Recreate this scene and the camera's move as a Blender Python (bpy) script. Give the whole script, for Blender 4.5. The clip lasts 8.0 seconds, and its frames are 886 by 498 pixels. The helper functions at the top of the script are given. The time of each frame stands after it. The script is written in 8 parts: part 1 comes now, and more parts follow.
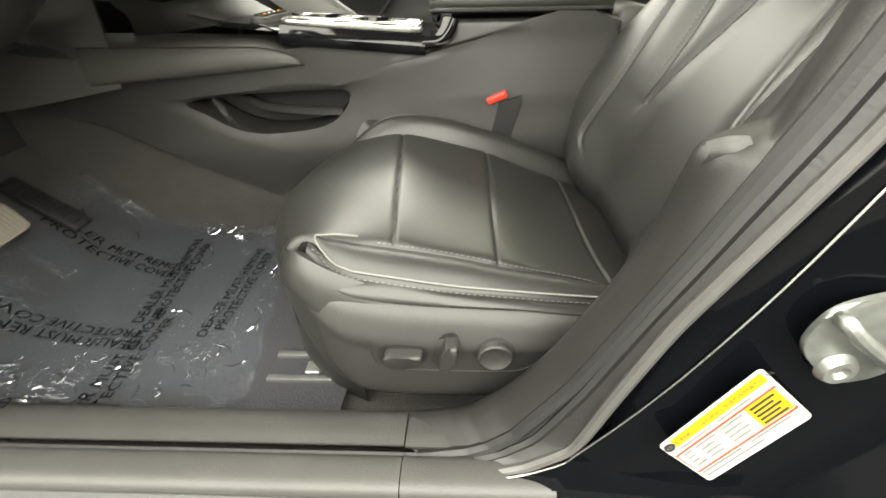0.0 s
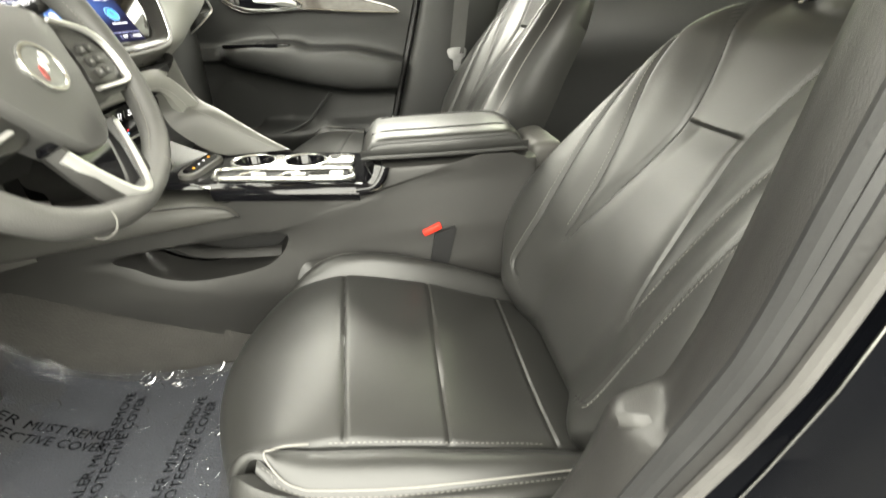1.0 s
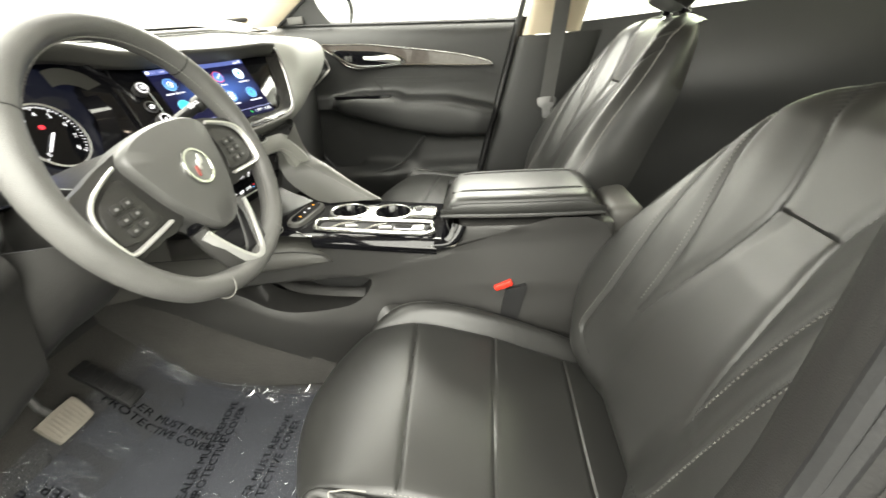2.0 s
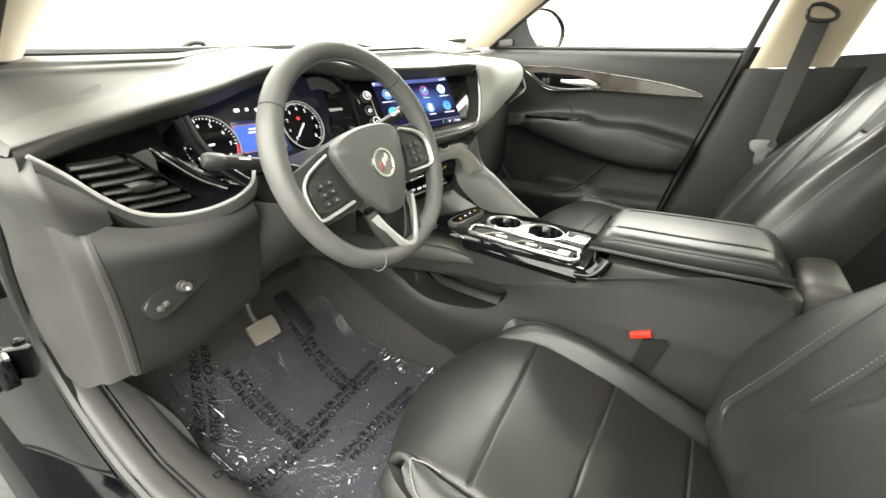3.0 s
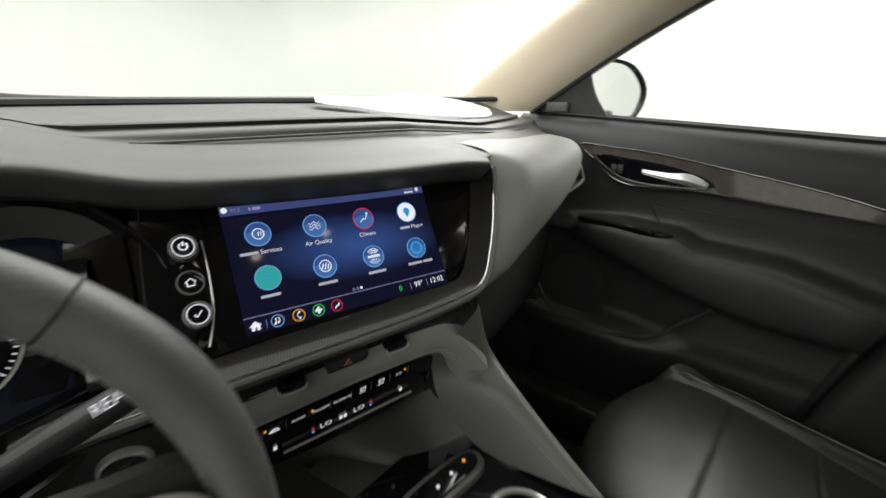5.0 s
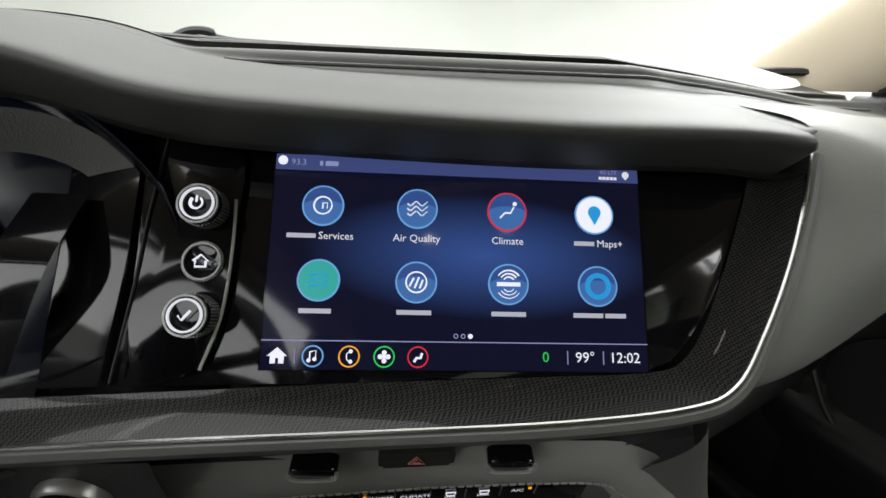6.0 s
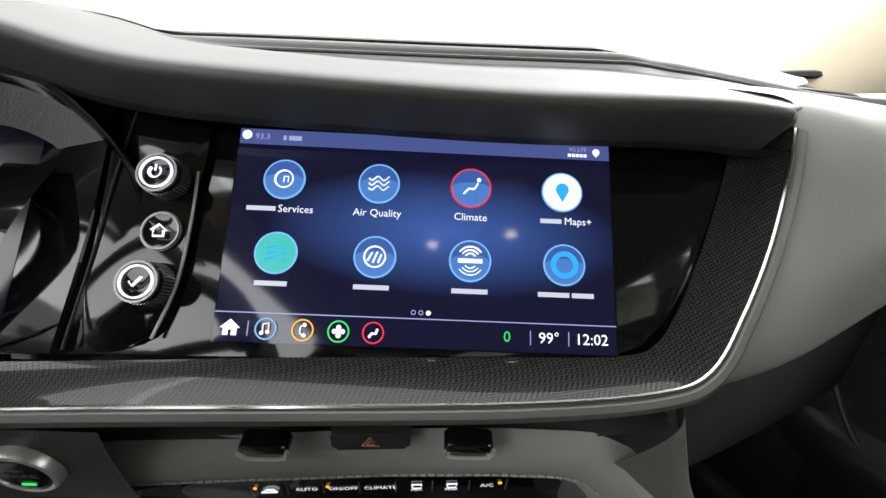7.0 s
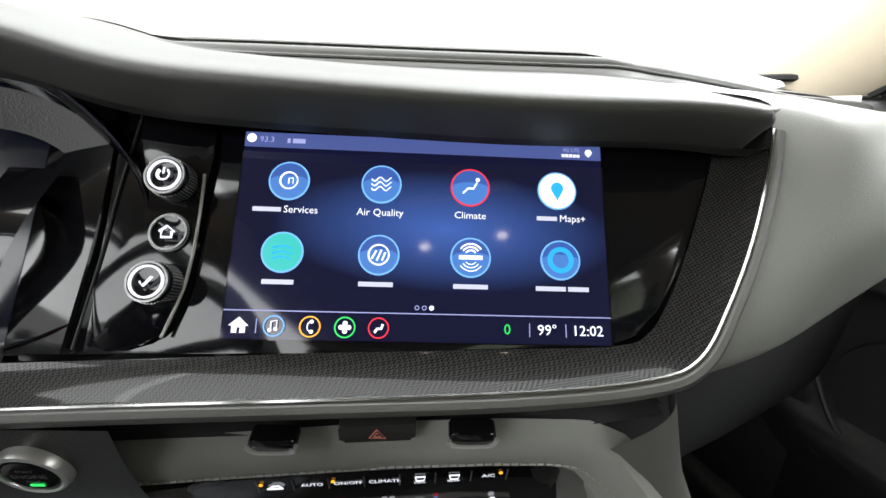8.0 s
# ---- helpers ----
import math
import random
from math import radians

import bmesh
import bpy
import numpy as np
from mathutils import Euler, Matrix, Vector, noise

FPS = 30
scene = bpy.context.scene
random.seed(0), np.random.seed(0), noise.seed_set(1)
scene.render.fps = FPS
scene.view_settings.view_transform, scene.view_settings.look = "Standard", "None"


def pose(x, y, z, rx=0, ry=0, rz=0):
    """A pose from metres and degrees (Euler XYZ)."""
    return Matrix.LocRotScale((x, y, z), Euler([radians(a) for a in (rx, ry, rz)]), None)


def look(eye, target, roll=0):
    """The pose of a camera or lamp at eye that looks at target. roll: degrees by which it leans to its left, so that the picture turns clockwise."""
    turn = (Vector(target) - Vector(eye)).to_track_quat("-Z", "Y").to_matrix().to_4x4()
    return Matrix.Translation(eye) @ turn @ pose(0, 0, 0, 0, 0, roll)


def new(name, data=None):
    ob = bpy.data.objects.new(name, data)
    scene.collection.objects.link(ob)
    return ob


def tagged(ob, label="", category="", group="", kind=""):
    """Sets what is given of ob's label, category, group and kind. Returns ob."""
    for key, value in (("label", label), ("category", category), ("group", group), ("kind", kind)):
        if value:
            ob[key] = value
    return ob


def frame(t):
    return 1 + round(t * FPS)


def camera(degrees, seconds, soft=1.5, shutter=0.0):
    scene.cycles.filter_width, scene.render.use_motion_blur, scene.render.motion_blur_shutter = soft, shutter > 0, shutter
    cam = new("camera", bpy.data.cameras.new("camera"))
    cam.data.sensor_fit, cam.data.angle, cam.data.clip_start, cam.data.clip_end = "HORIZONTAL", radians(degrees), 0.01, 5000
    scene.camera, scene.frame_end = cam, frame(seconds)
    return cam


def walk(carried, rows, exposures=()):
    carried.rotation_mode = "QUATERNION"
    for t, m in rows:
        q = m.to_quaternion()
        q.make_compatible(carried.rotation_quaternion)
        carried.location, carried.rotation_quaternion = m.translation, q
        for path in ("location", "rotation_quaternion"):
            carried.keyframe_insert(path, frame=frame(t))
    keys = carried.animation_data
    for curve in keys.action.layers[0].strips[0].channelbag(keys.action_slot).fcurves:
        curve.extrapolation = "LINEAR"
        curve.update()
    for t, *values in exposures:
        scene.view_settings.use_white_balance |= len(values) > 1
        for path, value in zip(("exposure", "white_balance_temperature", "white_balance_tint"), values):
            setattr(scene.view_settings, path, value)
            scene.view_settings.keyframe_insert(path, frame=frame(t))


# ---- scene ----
cam = camera(94.3, 8.0, shutter=0.3)
PATH = [
    (0, (0.023, -0.986, 0.927), (-0.064, 0.651, -0.218), -1.7),
    (0.5, (0.022, -0.97, 0.976), (0.134, 0.737, -0.061), -1.7),
    (1, (0.041, -0.907, 1.101), (0.208, 0.818, 0.103), -2.8),
    (1.2, (0.042, -0.902, 1.149), (0.194, 0.836, 0.171), -3.4),
    (2.3, (0.094, -0.914, 1.191), (-0.415, 0.821, 0.336), -4.1),
    (2.5, (0.106, -0.918, 1.196), (-0.592, 0.762, 0.365), -3.3),
    (3, (0.14, -0.93, 1.203), (-0.858, 0.611, 0.41), -1.3),
    (3.5, (0.107, -0.896, 1.201), (-0.939, 0.624, 0.43), -0.7),
    (4, (-0.023, -0.774, 1.236), (-0.919, 0.877, 0.549), -0.5),
    (4.1, (-0.041, -0.74, 1.253), (-0.893, 0.938, 0.578), -0.8),
    (4.2, (-0.054, -0.701, 1.267), (-0.878, 0.998, 0.608), -1.0),
    (5.3, (-0.181, -0.23, 1.273), (-1.594, 1.051, 0.669), 3.6),
    (5.5, (-0.214, -0.199, 1.247), (-1.767, 0.9, 0.63), 4.7),
    (5.6, (-0.23, -0.189, 1.243), (-1.831, 0.818, 0.594), 5.4),
    (6, (-0.275, -0.159, 1.222), (-2.013, 0.553, 0.534), 5.1),
    (6.5, (-0.268, -0.134, 1.2), (-2.056, 0.496, 0.563), 5.0),
    (7, (-0.261, -0.126, 1.2), (-2.056, 0.504, 0.582), 4.9),
    (7.5, (-0.266, -0.134, 1.191), (-2.042, 0.537, 0.562), 5.1),
    (8, (-0.254, -0.136, 1.199), (-2.037, 0.545, 0.6), 4.6),
]
EXPOSURES = [(0.0, 1.15, 7200, 8), (1.2, 1.62, 7150, 8), (2.5, 1.22, 7000, 9), (4.1, 0.62, 6900, 8), (5.2, -0.62, 6500, 12), (6.0, -0.5, 6450, 12), (6.6, 0.0, 6400, 13), (7.2, 0.25, 6380, 13), (8.0, 0.42, 6350, 13)]
walk(cam, [(t, look(eye, target, roll)) for t, eye, target, roll in PATH], EXPOSURES)
LAMP = 4.8
SIDE_FILL = 300
DRIVER_FILL = 470

# ---- light of the place ----
def area_lamp(name, x, y, z, sx, sy, watts, colour, rx=0, ry=0):
    data = bpy.data.lights.new(name, "AREA")
    data.shape, data.size, data.size_y, data.energy, data.color = "RECTANGLE", sx, sy, watts, colour
    ob = new(name, data)
    ob.matrix_world = pose(x, y, z, rx, ry, 0)
    return ob


world = bpy.data.worlds.new("booth_air")
scene.world = world
world.use_nodes = True
world.node_tree.nodes["Background"].inputs[0].default_value = (0.97, 0.98, 0.96, 1)
world.node_tree.nodes["Background"].inputs[1].default_value = 0.3
COOL = (0.98, 1.0, 0.975)
# assumed luminous ceiling over the car and ahead; added fill panel along each side
area_lamp("ceiling_lamp", 0.0, 1.4, 4.05, 13.0, 7.6, LAMP * math.pi * 13.0 * 7.6, COOL)
area_lamp("fill_panel", 0.3, -3.3, 2.9, 9.0, 3.0, DRIVER_FILL, COOL, 42, 0)
area_lamp("fill_panel", 0.0, 2.7, 3.1, 6.4, 1.5, SIDE_FILL, COOL, -32, 0)


# ---- materials ----
def material(name, colour, rough=0.5, metal=0.0, grain=0.0, grain_size=0.002, spots=0.0, spot_size=0.05,
             coat=0.0, emit=None, power=0.0, bump=0.0, sheen=0.0, cells=False, scratch=0.0):
    """A principled surface with fine grain in the relief and a broad unevenness in tone and gloss, at real size."""
    m = bpy.data.materials.new(name)
    m.use_nodes = True
    nt = m.node_tree
    b = nt.nodes["Principled BSDF"]
    b.inputs["Base Color"].default_value = (*colour, 1)
    b.inputs["Roughness"].default_value, b.inputs["Metallic"].default_value = rough, metal
    b.inputs["Coat Weight"].default_value, b.inputs["Coat Roughness"].default_value = coat, 0.03
    b.inputs["Sheen Weight"].default_value = sheen
    if emit:
        b.inputs["Emission Color"].default_value, b.inputs["Emission Strength"].default_value = (*emit, 1), power
    if not (grain or spots or scratch):
        return m
    where = nt.nodes.new("ShaderNodeTexCoord")
    if spots:
        broad = nt.nodes.new("ShaderNodeTexNoise")
        broad.inputs["Scale"].default_value, broad.inputs["Detail"].default_value = 1 / spot_size, 4
        nt.links.new(where.outputs["Object"], broad.inputs["Vector"])
        tone = nt.nodes.new("ShaderNodeMapRange")
        tone.inputs[3].default_value, tone.inputs[4].default_value = 1 - spots, 1 + spots
        nt.links.new(broad.outputs[0], tone.inputs[0])
        mix = nt.nodes.new("ShaderNodeVectorMath")
        mix.operation = "SCALE"
        mix.inputs[0].default_value = colour
        nt.links.new(tone.outputs[0], mix.inputs["Scale"])
        nt.links.new(mix.outputs[0], b.inputs["Base Color"])
        gloss = nt.nodes.new("ShaderNodeMapRange")
        gloss.inputs[3].default_value, gloss.inputs[4].default_value = max(rough - 0.12 * spots, 0.0), rough + 0.25 * spots
        nt.links.new(broad.outputs[0], gloss.inputs[0])
        nt.links.new(gloss.outputs[0], b.inputs["Roughness"])
    if grain:
        fine = nt.nodes.new("ShaderNodeTexVoronoi" if cells else "ShaderNodeTexNoise")
        fine.inputs["Scale"].default_value = 1 / grain_size
        nt.links.new(where.outputs["Object"], fine.inputs["Vector"])
        relief = nt.nodes.new("ShaderNodeBump")
        relief.inputs["Strength"].default_value, relief.inputs["Distance"].default_value = grain, grain_size * 0.5
        nt.links.new(fine.outputs[0], relief.inputs["Height"])
        nt.links.new(relief.outputs[0], b.inputs["Normal"])
    return m


LEATHER = material("black_leather", (0.018, 0.018, 0.017), 0.38, grain=0.12, grain_size=0.0014, spots=0.18, spot_size=0.09, cells=True)
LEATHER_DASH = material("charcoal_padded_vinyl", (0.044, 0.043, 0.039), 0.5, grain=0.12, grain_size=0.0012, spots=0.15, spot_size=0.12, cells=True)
# Dash-top vinyl again, lightened for the light on the passenger pad.
PAD_LIT = material("charcoal_vinyl_lit_pad", (0.20, 0.201, 0.186), 0.48, grain=0.12, grain_size=0.0012, spots=0.12, spot_size=0.12, cells=True)
# Paler copies of that vinyl: light on the lip, buttress and stack band.
BUTTRESS_LIT = material("charcoal_vinyl_half_lit", (0.085, 0.084, 0.078), 0.46, grain=0.12, grain_size=0.0012, spots=0.12, spot_size=0.12, cells=True)
STACK_LIT = material("charcoal_vinyl_lit_stack", (0.225, 0.223, 0.209), 0.48, grain=0.12, grain_size=0.0012, spots=0.12, spot_size=0.12, cells=True)
PLASTIC = material("dark_grey_grained_plastic", (0.021, 0.0205, 0.0195), 0.46, grain=0.3, grain_size=0.0012, spots=0.12, spot_size=0.08, cells=True)
PLASTIC_LIGHT = material("grey_grained_plastic", (0.060, 0.058, 0.054), 0.52, grain=0.3, grain_size=0.0012, spots=0.12, spot_size=0.07, cells=True)
DASH_END = material("mid_grey_grained_plastic", (0.036, 0.035, 0.033), 0.46, grain=0.3, grain_size=0.0012, spots=0.14, spot_size=0.07, cells=True)
DOOR_SKIN = material("black_soft_door_skin", (0.019, 0.0195, 0.019), 0.46, grain=0.3, grain_size=0.0014, spots=0.15, spot_size=0.1, cells=True)
PILLAR = material("dark_pillar_plastic", (0.014, 0.0135, 0.013), 0.42, grain=0.3, grain_size=0.0012, spots=0.15, spot_size=0.08, cells=True)
# Paler than the seal: the highlight on its outer edge, put into colour.
SEAL_HIGHLIGHT = material("seal_edge_highlight", (0.06, 0.058, 0.056), 0.42, grain=0.15, grain_size=0.004, spots=0.25, spot_size=0.05)
RUBBER = material("black_rubber", (0.011, 0.011, 0.0115), 0.5, grain=0.2, grain_size=0.003, spots=0.2, spot_size=0.05)
SEAL = material("worn_grey_rubber_seal", (0.015, 0.0145, 0.0145), 0.40, grain=0.15, grain_size=0.004, spots=0.2, spot_size=0.06)
SILL = material("pale_grey_sill_plastic", (0.036, 0.0345, 0.033), 0.45, grain=0.3, grain_size=0.0015, spots=0.15, spot_size=0.05, cells=True)
PIANO = material("gloss_black_plastic", (0.004, 0.004, 0.005), 0.05, spots=0.3, spot_size=0.03)
PIANO.node_tree.nodes["Principled BSDF"].inputs["Specular IOR Level"].default_value = 0.4
# Same paint as the hinge pillar's, its mirroring damped for dark surroundings not built.
PAINT = material("black_car_paint", (0.002, 0.0022, 0.003), 0.07, coat=0.0, spots=0.2, spot_size=0.2)
PAINT.node_tree.nodes["Principled BSDF"].inputs["Specular IOR Level"].default_value = 0.08
PAINT_GLOSS = material("black_paint_full_reflection", (0.003, 0.0032, 0.004), 0.08, coat=1.0, spots=0.2, spot_size=0.2)
CHROME = material("chrome", (0.46, 0.46, 0.45), 0.20, metal=1.0, spots=0.1, spot_size=0.02)
ISLAND = material("pale_satin_chrome", (0.46, 0.46, 0.435), 0.24, metal=0.85, spots=0.12, spot_size=0.02)
SATIN = material("satin_silver", (0.66, 0.655, 0.64), 0.30, metal=0.7, spots=0.12, spot_size=0.02)
ZINC = material("zinc_plated_steel", (0.24, 0.25, 0.235), 0.38, metal=0.8, grain=0.2, grain_size=0.004, spots=0.3, spot_size=0.01)
STEEL = material("grey_steel", (0.25, 0.25, 0.25), 0.4, metal=0.8, grain=0.2, grain_size=0.003, spots=0.3, spot_size=0.02)
CARPET = material("charcoal_carpet", (0.034, 0.032, 0.029), 0.95, grain=1.0, grain_size=0.004, spots=0.35, spot_size=0.05, sheen=0.1)
THREAD = material("pale_grey_thread", (0.15, 0.146, 0.135), 0.7, grain=0.6, grain_size=0.0015, spots=0.1, spot_size=0.01)
PALE_THREAD = material("pale_stitch_thread", (0.34, 0.33, 0.31), 0.7, grain=0.6, grain_size=0.0015, spots=0.1, spot_size=0.01)
DARK_THREAD = material("dark_seam_thread", (0.012, 0.012, 0.012), 0.8, grain=0.4, grain_size=0.0015)
BEIGE = material("beige_pillar_cloth", (0.56, 0.48, 0.36), 0.85, grain=0.5, grain_size=0.002, spots=0.08, spot_size=0.1, sheen=0.2)
WEBBING = material("grey_seat_belt_webbing", (0.045, 0.045, 0.043), 0.7, grain=0.6, grain_size=0.0015, spots=0.15, spot_size=0.03)
HAZARD_PRINT = material("pale_red_print", (0.55, 0.20, 0.16), 0.5, spots=0.1, spot_size=0.01)
RED = material("red_button_plastic", (0.62, 0.035, 0.02), 0.35, spots=0.1, spot_size=0.01)
PAPER = material("white_paper", (0.52, 0.515, 0.50), 0.8, grain=0.1, grain_size=0.004, spots=0.05, spot_size=0.04)
YELLOW = material("yellow_label_print", (0.60, 0.36, 0.004), 0.5, spots=0.05, spot_size=0.01)
LABEL_WHITE = material("white_label_vinyl", (0.42, 0.415, 0.40), 0.4, spots=0.05, spot_size=0.01)
FILM_INK = material("black_film_print", (0.003, 0.003, 0.004), 0.8, spots=0.2, spot_size=0.02)
FILM_INK.node_tree.nodes["Principled BSDF"].inputs["Specular IOR Level"].default_value = 0.05
WALL_GREY = material("pale_bounce_wall", (0.72, 0.72, 0.70), 0.8, grain=0.1, grain_size=0.01, spots=0.08, spot_size=0.6)
INK = material("dark_print", (0.02, 0.02, 0.02), 0.6, spots=0.1, spot_size=0.01)
GREY_INK = material("grey_print", (0.18, 0.18, 0.18), 0.6, spots=0.1, spot_size=0.01)
RED_INK = material("red_print", (0.62, 0.06, 0.03), 0.5, spots=0.1, spot_size=0.01)
WALL = material("white_booth_wall", (0.82, 0.83, 0.79), 0.7, grain=0.1, grain_size=0.01, spots=0.04, spot_size=0.8)
FLOOR_DARK = material("dark_unseen_floor", (0.028, 0.028, 0.027), 0.5, grain=0.2, grain_size=0.02, spots=0.12, spot_size=0.4)
PEDAL = material("ribbed_pedal_rubber", (0.20, 0.18, 0.15), 0.6, grain=0.3, grain_size=0.003, spots=0.2, spot_size=0.02)
# Near-black filler for recess backs, the under-dash and hidden panels.
DARK = material("dark_cabin_filler", (0.018, 0.018, 0.018), 0.8, grain=0.4, grain_size=0.003, spots=0.3, spot_size=0.1)


def glow(name, colour, power, rough=0.3):
    return material(name, (0.01, 0.01, 0.01), rough, emit=colour, power=power)


G_WHITE = glow("white_screen_light", (0.9, 0.93, 1.0), 1.35)
G_TEXT = glow("pale_screen_light", (0.85, 0.86, 0.92), 1.15)
G_BARS = glow("soft_screen_light", (0.62, 0.64, 0.74), 0.95)
G_SHADE = glow("deep_blue_screen_light", (0.035, 0.10, 0.36), 0.95)
G_BLUE = glow("blue_screen_light", (0.06, 0.19, 0.52), 1.0)
G_RIM = glow("pale_blue_screen_light", (0.16, 0.42, 0.80), 1.15)
G_TEAL = glow("teal_screen_light", (0.03, 0.58, 0.52), 0.85)
G_CYAN = glow("cyan_screen_light", (0.02, 0.36, 0.80), 1.15)
G_BAR = glow("slate_screen_light", (0.06, 0.085, 0.25), 1.0)
G_LINE = glow("lilac_screen_light", (0.42, 0.45, 0.80), 0.8)
G_RED = glow("red_lamp_light", (0.85, 0.03, 0.05), 1.0)
G_GREEN = glow("green_lamp_light", (0.03, 0.75, 0.12), 1.0)
G_AMBER = glow("amber_lamp_light", (1.0, 0.42, 0.02), 1.2)
G_GAUGE = glow("blue_gauge_light", (0.05, 0.12, 0.55), 0.9)
G_DIM = glow("dim_blue_gauge_light", (0.012, 0.022, 0.07), 0.8, 0.1)


def weave_material():
    """Fine woven trim under clear lacquer: two crossed waves a couple of millimetres wide."""
    m = material("woven_gloss_trim", (0.02, 0.02, 0.021), 0.36, coat=0.5)
    nt = m.node_tree
    b = nt.nodes["Principled BSDF"]
    where = nt.nodes.new("ShaderNodeTexCoord")
    turn = nt.nodes.new("ShaderNodeMapping")
    turn.inputs["Rotation"].default_value = (radians(20), radians(15), radians(45))
    check = nt.nodes.new("ShaderNodeTexChecker")
    check.inputs["Scale"].default_value = 800
    check.inputs[1].default_value, check.inputs[2].default_value = (0.001, 0.001, 0.0012, 1), (0.032, 0.031, 0.030, 1)
    nt.links.new(where.outputs["Object"], turn.inputs[0])
    nt.links.new(turn.outputs[0], check.inputs[0])
    nt.links.new(check.outputs[0], b.inputs["Base Color"])
    b.inputs["Metallic"].default_value = 0.05
    b.inputs["Specular IOR Level"].default_value = 0.15
    relief = nt.nodes.new("ShaderNodeBump")
    relief.inputs["Strength"].default_value, relief.inputs["Distance"].default_value = 0.5, 0.0004
    nt.links.new(check.outputs["Fac"], relief.inputs["Height"])
    nt.links.new(relief.outputs[0], b.inputs["Normal"])
    b.inputs["Coat Weight"].default_value = 0.3
    return m


WEAVE = weave_material()


def clear_material(name, tint, least, most, rough, relief=0.0, relief_size=0.05):
    """Thin clear sheet: it lets light straight through and mirrors by angle."""
    m = bpy.data.materials.new(name)
    m.use_nodes = True
    nt = m.node_tree
    nt.nodes.remove(nt.nodes["Principled BSDF"])
    out = nt.nodes["Material Output"]
    see, shine, mix, angle = (nt.nodes.new("ShaderNode" + k) for k in ("BsdfTransparent", "BsdfGlossy", "MixShader", "LayerWeight"))
    power, span = nt.nodes.new("ShaderNodeMath"), nt.nodes.new("ShaderNodeMapRange")
    power.operation, power.inputs[1].default_value = "POWER", 5.0
    span.inputs[3].default_value, span.inputs[4].default_value = least, most
    see.inputs[0].default_value, shine.inputs["Roughness"].default_value = (*tint, 1), rough
    nt.links.new(angle.outputs["Facing"], power.inputs[0])
    nt.links.new(power.outputs[0], span.inputs[0])
    nt.links.new(span.outputs[0], mix.inputs[0])
    nt.links.new(see.outputs[0], mix.inputs[1])
    nt.links.new(shine.outputs[0], mix.inputs[2])
    nt.links.new(mix.outputs[0], out.inputs[0])
    if relief:
        where, fold, bump = (nt.nodes.new("ShaderNode" + k) for k in ("TexCoord", "TexNoise", "Bump"))
        fold.inputs["Scale"].default_value, fold.inputs["Detail"].default_value = 1 / relief_size, 3
        fold.inputs["Distortion"].default_value = 1.5
        bump.inputs["Strength"].default_value, bump.inputs["Distance"].default_value = relief, relief_size * 0.3
        nt.links.new(where.outputs["Object"], fold.inputs["Vector"])
        nt.links.new(fold.outputs[0], bump.inputs["Height"])
        nt.links.new(bump.outputs[0], shine.inputs["Normal"])
    return m


GLASS = clear_material("clear_window_glass", (0.97, 0.98, 0.96), 0.03, 0.4, 0.0)
GREEN_GLASS = clear_material("green_tinted_glass", (0.72, 0.80, 0.62), 0.03, 0.4, 0.0)


def film_material():
    """Clear crumpled film with a faint milky haze."""
    m = clear_material("clear_plastic_film", (0.90, 0.91, 0.95), 0.05, 0.9, 0.06, 1.0, 0.020)
    nt = m.node_tree
    mix = next(n for n in nt.nodes if n.type == "MIX_SHADER")
    haze, more = nt.nodes.new("ShaderNodeBsdfDiffuse"), nt.nodes.new("ShaderNodeMixShader")
    haze.inputs[0].default_value, more.inputs[0].default_value = (0.62, 0.67, 0.78, 1), 0.022
    nt.links.new(mix.outputs[0], more.inputs[1])
    nt.links.new(haze.outputs[0], more.inputs[2])
    nt.links.new(more.outputs[0], nt.nodes["Material Output"].inputs[0])
    return m


FILM = film_material()
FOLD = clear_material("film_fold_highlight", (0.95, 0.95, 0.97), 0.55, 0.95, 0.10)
MIRROR = material("mirror_silver", (0.9, 0.9, 0.9), 0.02, metal=1.0)


# ---- shaping tools ----
def thing(name, at=(0, 0, 0), label="", category="", group="", kind=""):
    ob = new(name)
    ob.empty_display_size = 0.05
    ob.location = at
    return tagged(ob, label, category, group, kind)


def base_of(ob):
    place = Vector((0, 0, 0))
    while ob:
        place += Vector(ob.location)
        ob = ob.parent
    return place


def part(name, bm, mat, parent=None, label="", smooth=True, flat_angle=35):
    """Links a bmesh, given in world places, as one mesh under a thing or a part."""
    bmesh.ops.recalc_face_normals(bm, faces=bm.faces)
    mesh = bpy.data.meshes.new(name)
    bm.to_mesh(mesh)
    bm.free()
    mesh.materials.append(mat)
    ob = new(name, mesh)
    if parent is not None:
        ob.parent = parent
        mesh.transform(Matrix.Translation(-base_of(parent)))
    if smooth:
        mesh.polygons.foreach_set("use_smooth", [True] * len(mesh.polygons))
        mesh.set_sharp_from_angle(angle=radians(flat_angle))
    if label:
        ob["label"] = label
    return ob


def smooth_line(pts, n=8, closed=False):
    """Points on a Catmull-Rom line through the given ones, n to a stretch."""
    p = [np.array(q, float) for q in pts]
    p = [p[-1], *p, p[0], p[1]] if closed else [2 * p[0] - p[1], *p, 2 * p[-1] - p[-2]]
    out = []
    for i in range(1, len(p) - 2):
        a, b, c, d = p[i - 1 : i + 3]
        for k in range(n):
            t = k / n
            out.append(0.5 * (2 * b + (c - a) * t + (2 * a - 5 * b + 4 * c - d) * t * t + (3 * b - a - 3 * c + d) * t**3))
    if not closed:
        out.append(p[-2])
    return out


def steps(x, knots):
    """Value at x on a straight-lined curve through knots (x, value)."""
    return float(np.interp(x, [k[0] for k in knots], [k[1] for k in knots]))


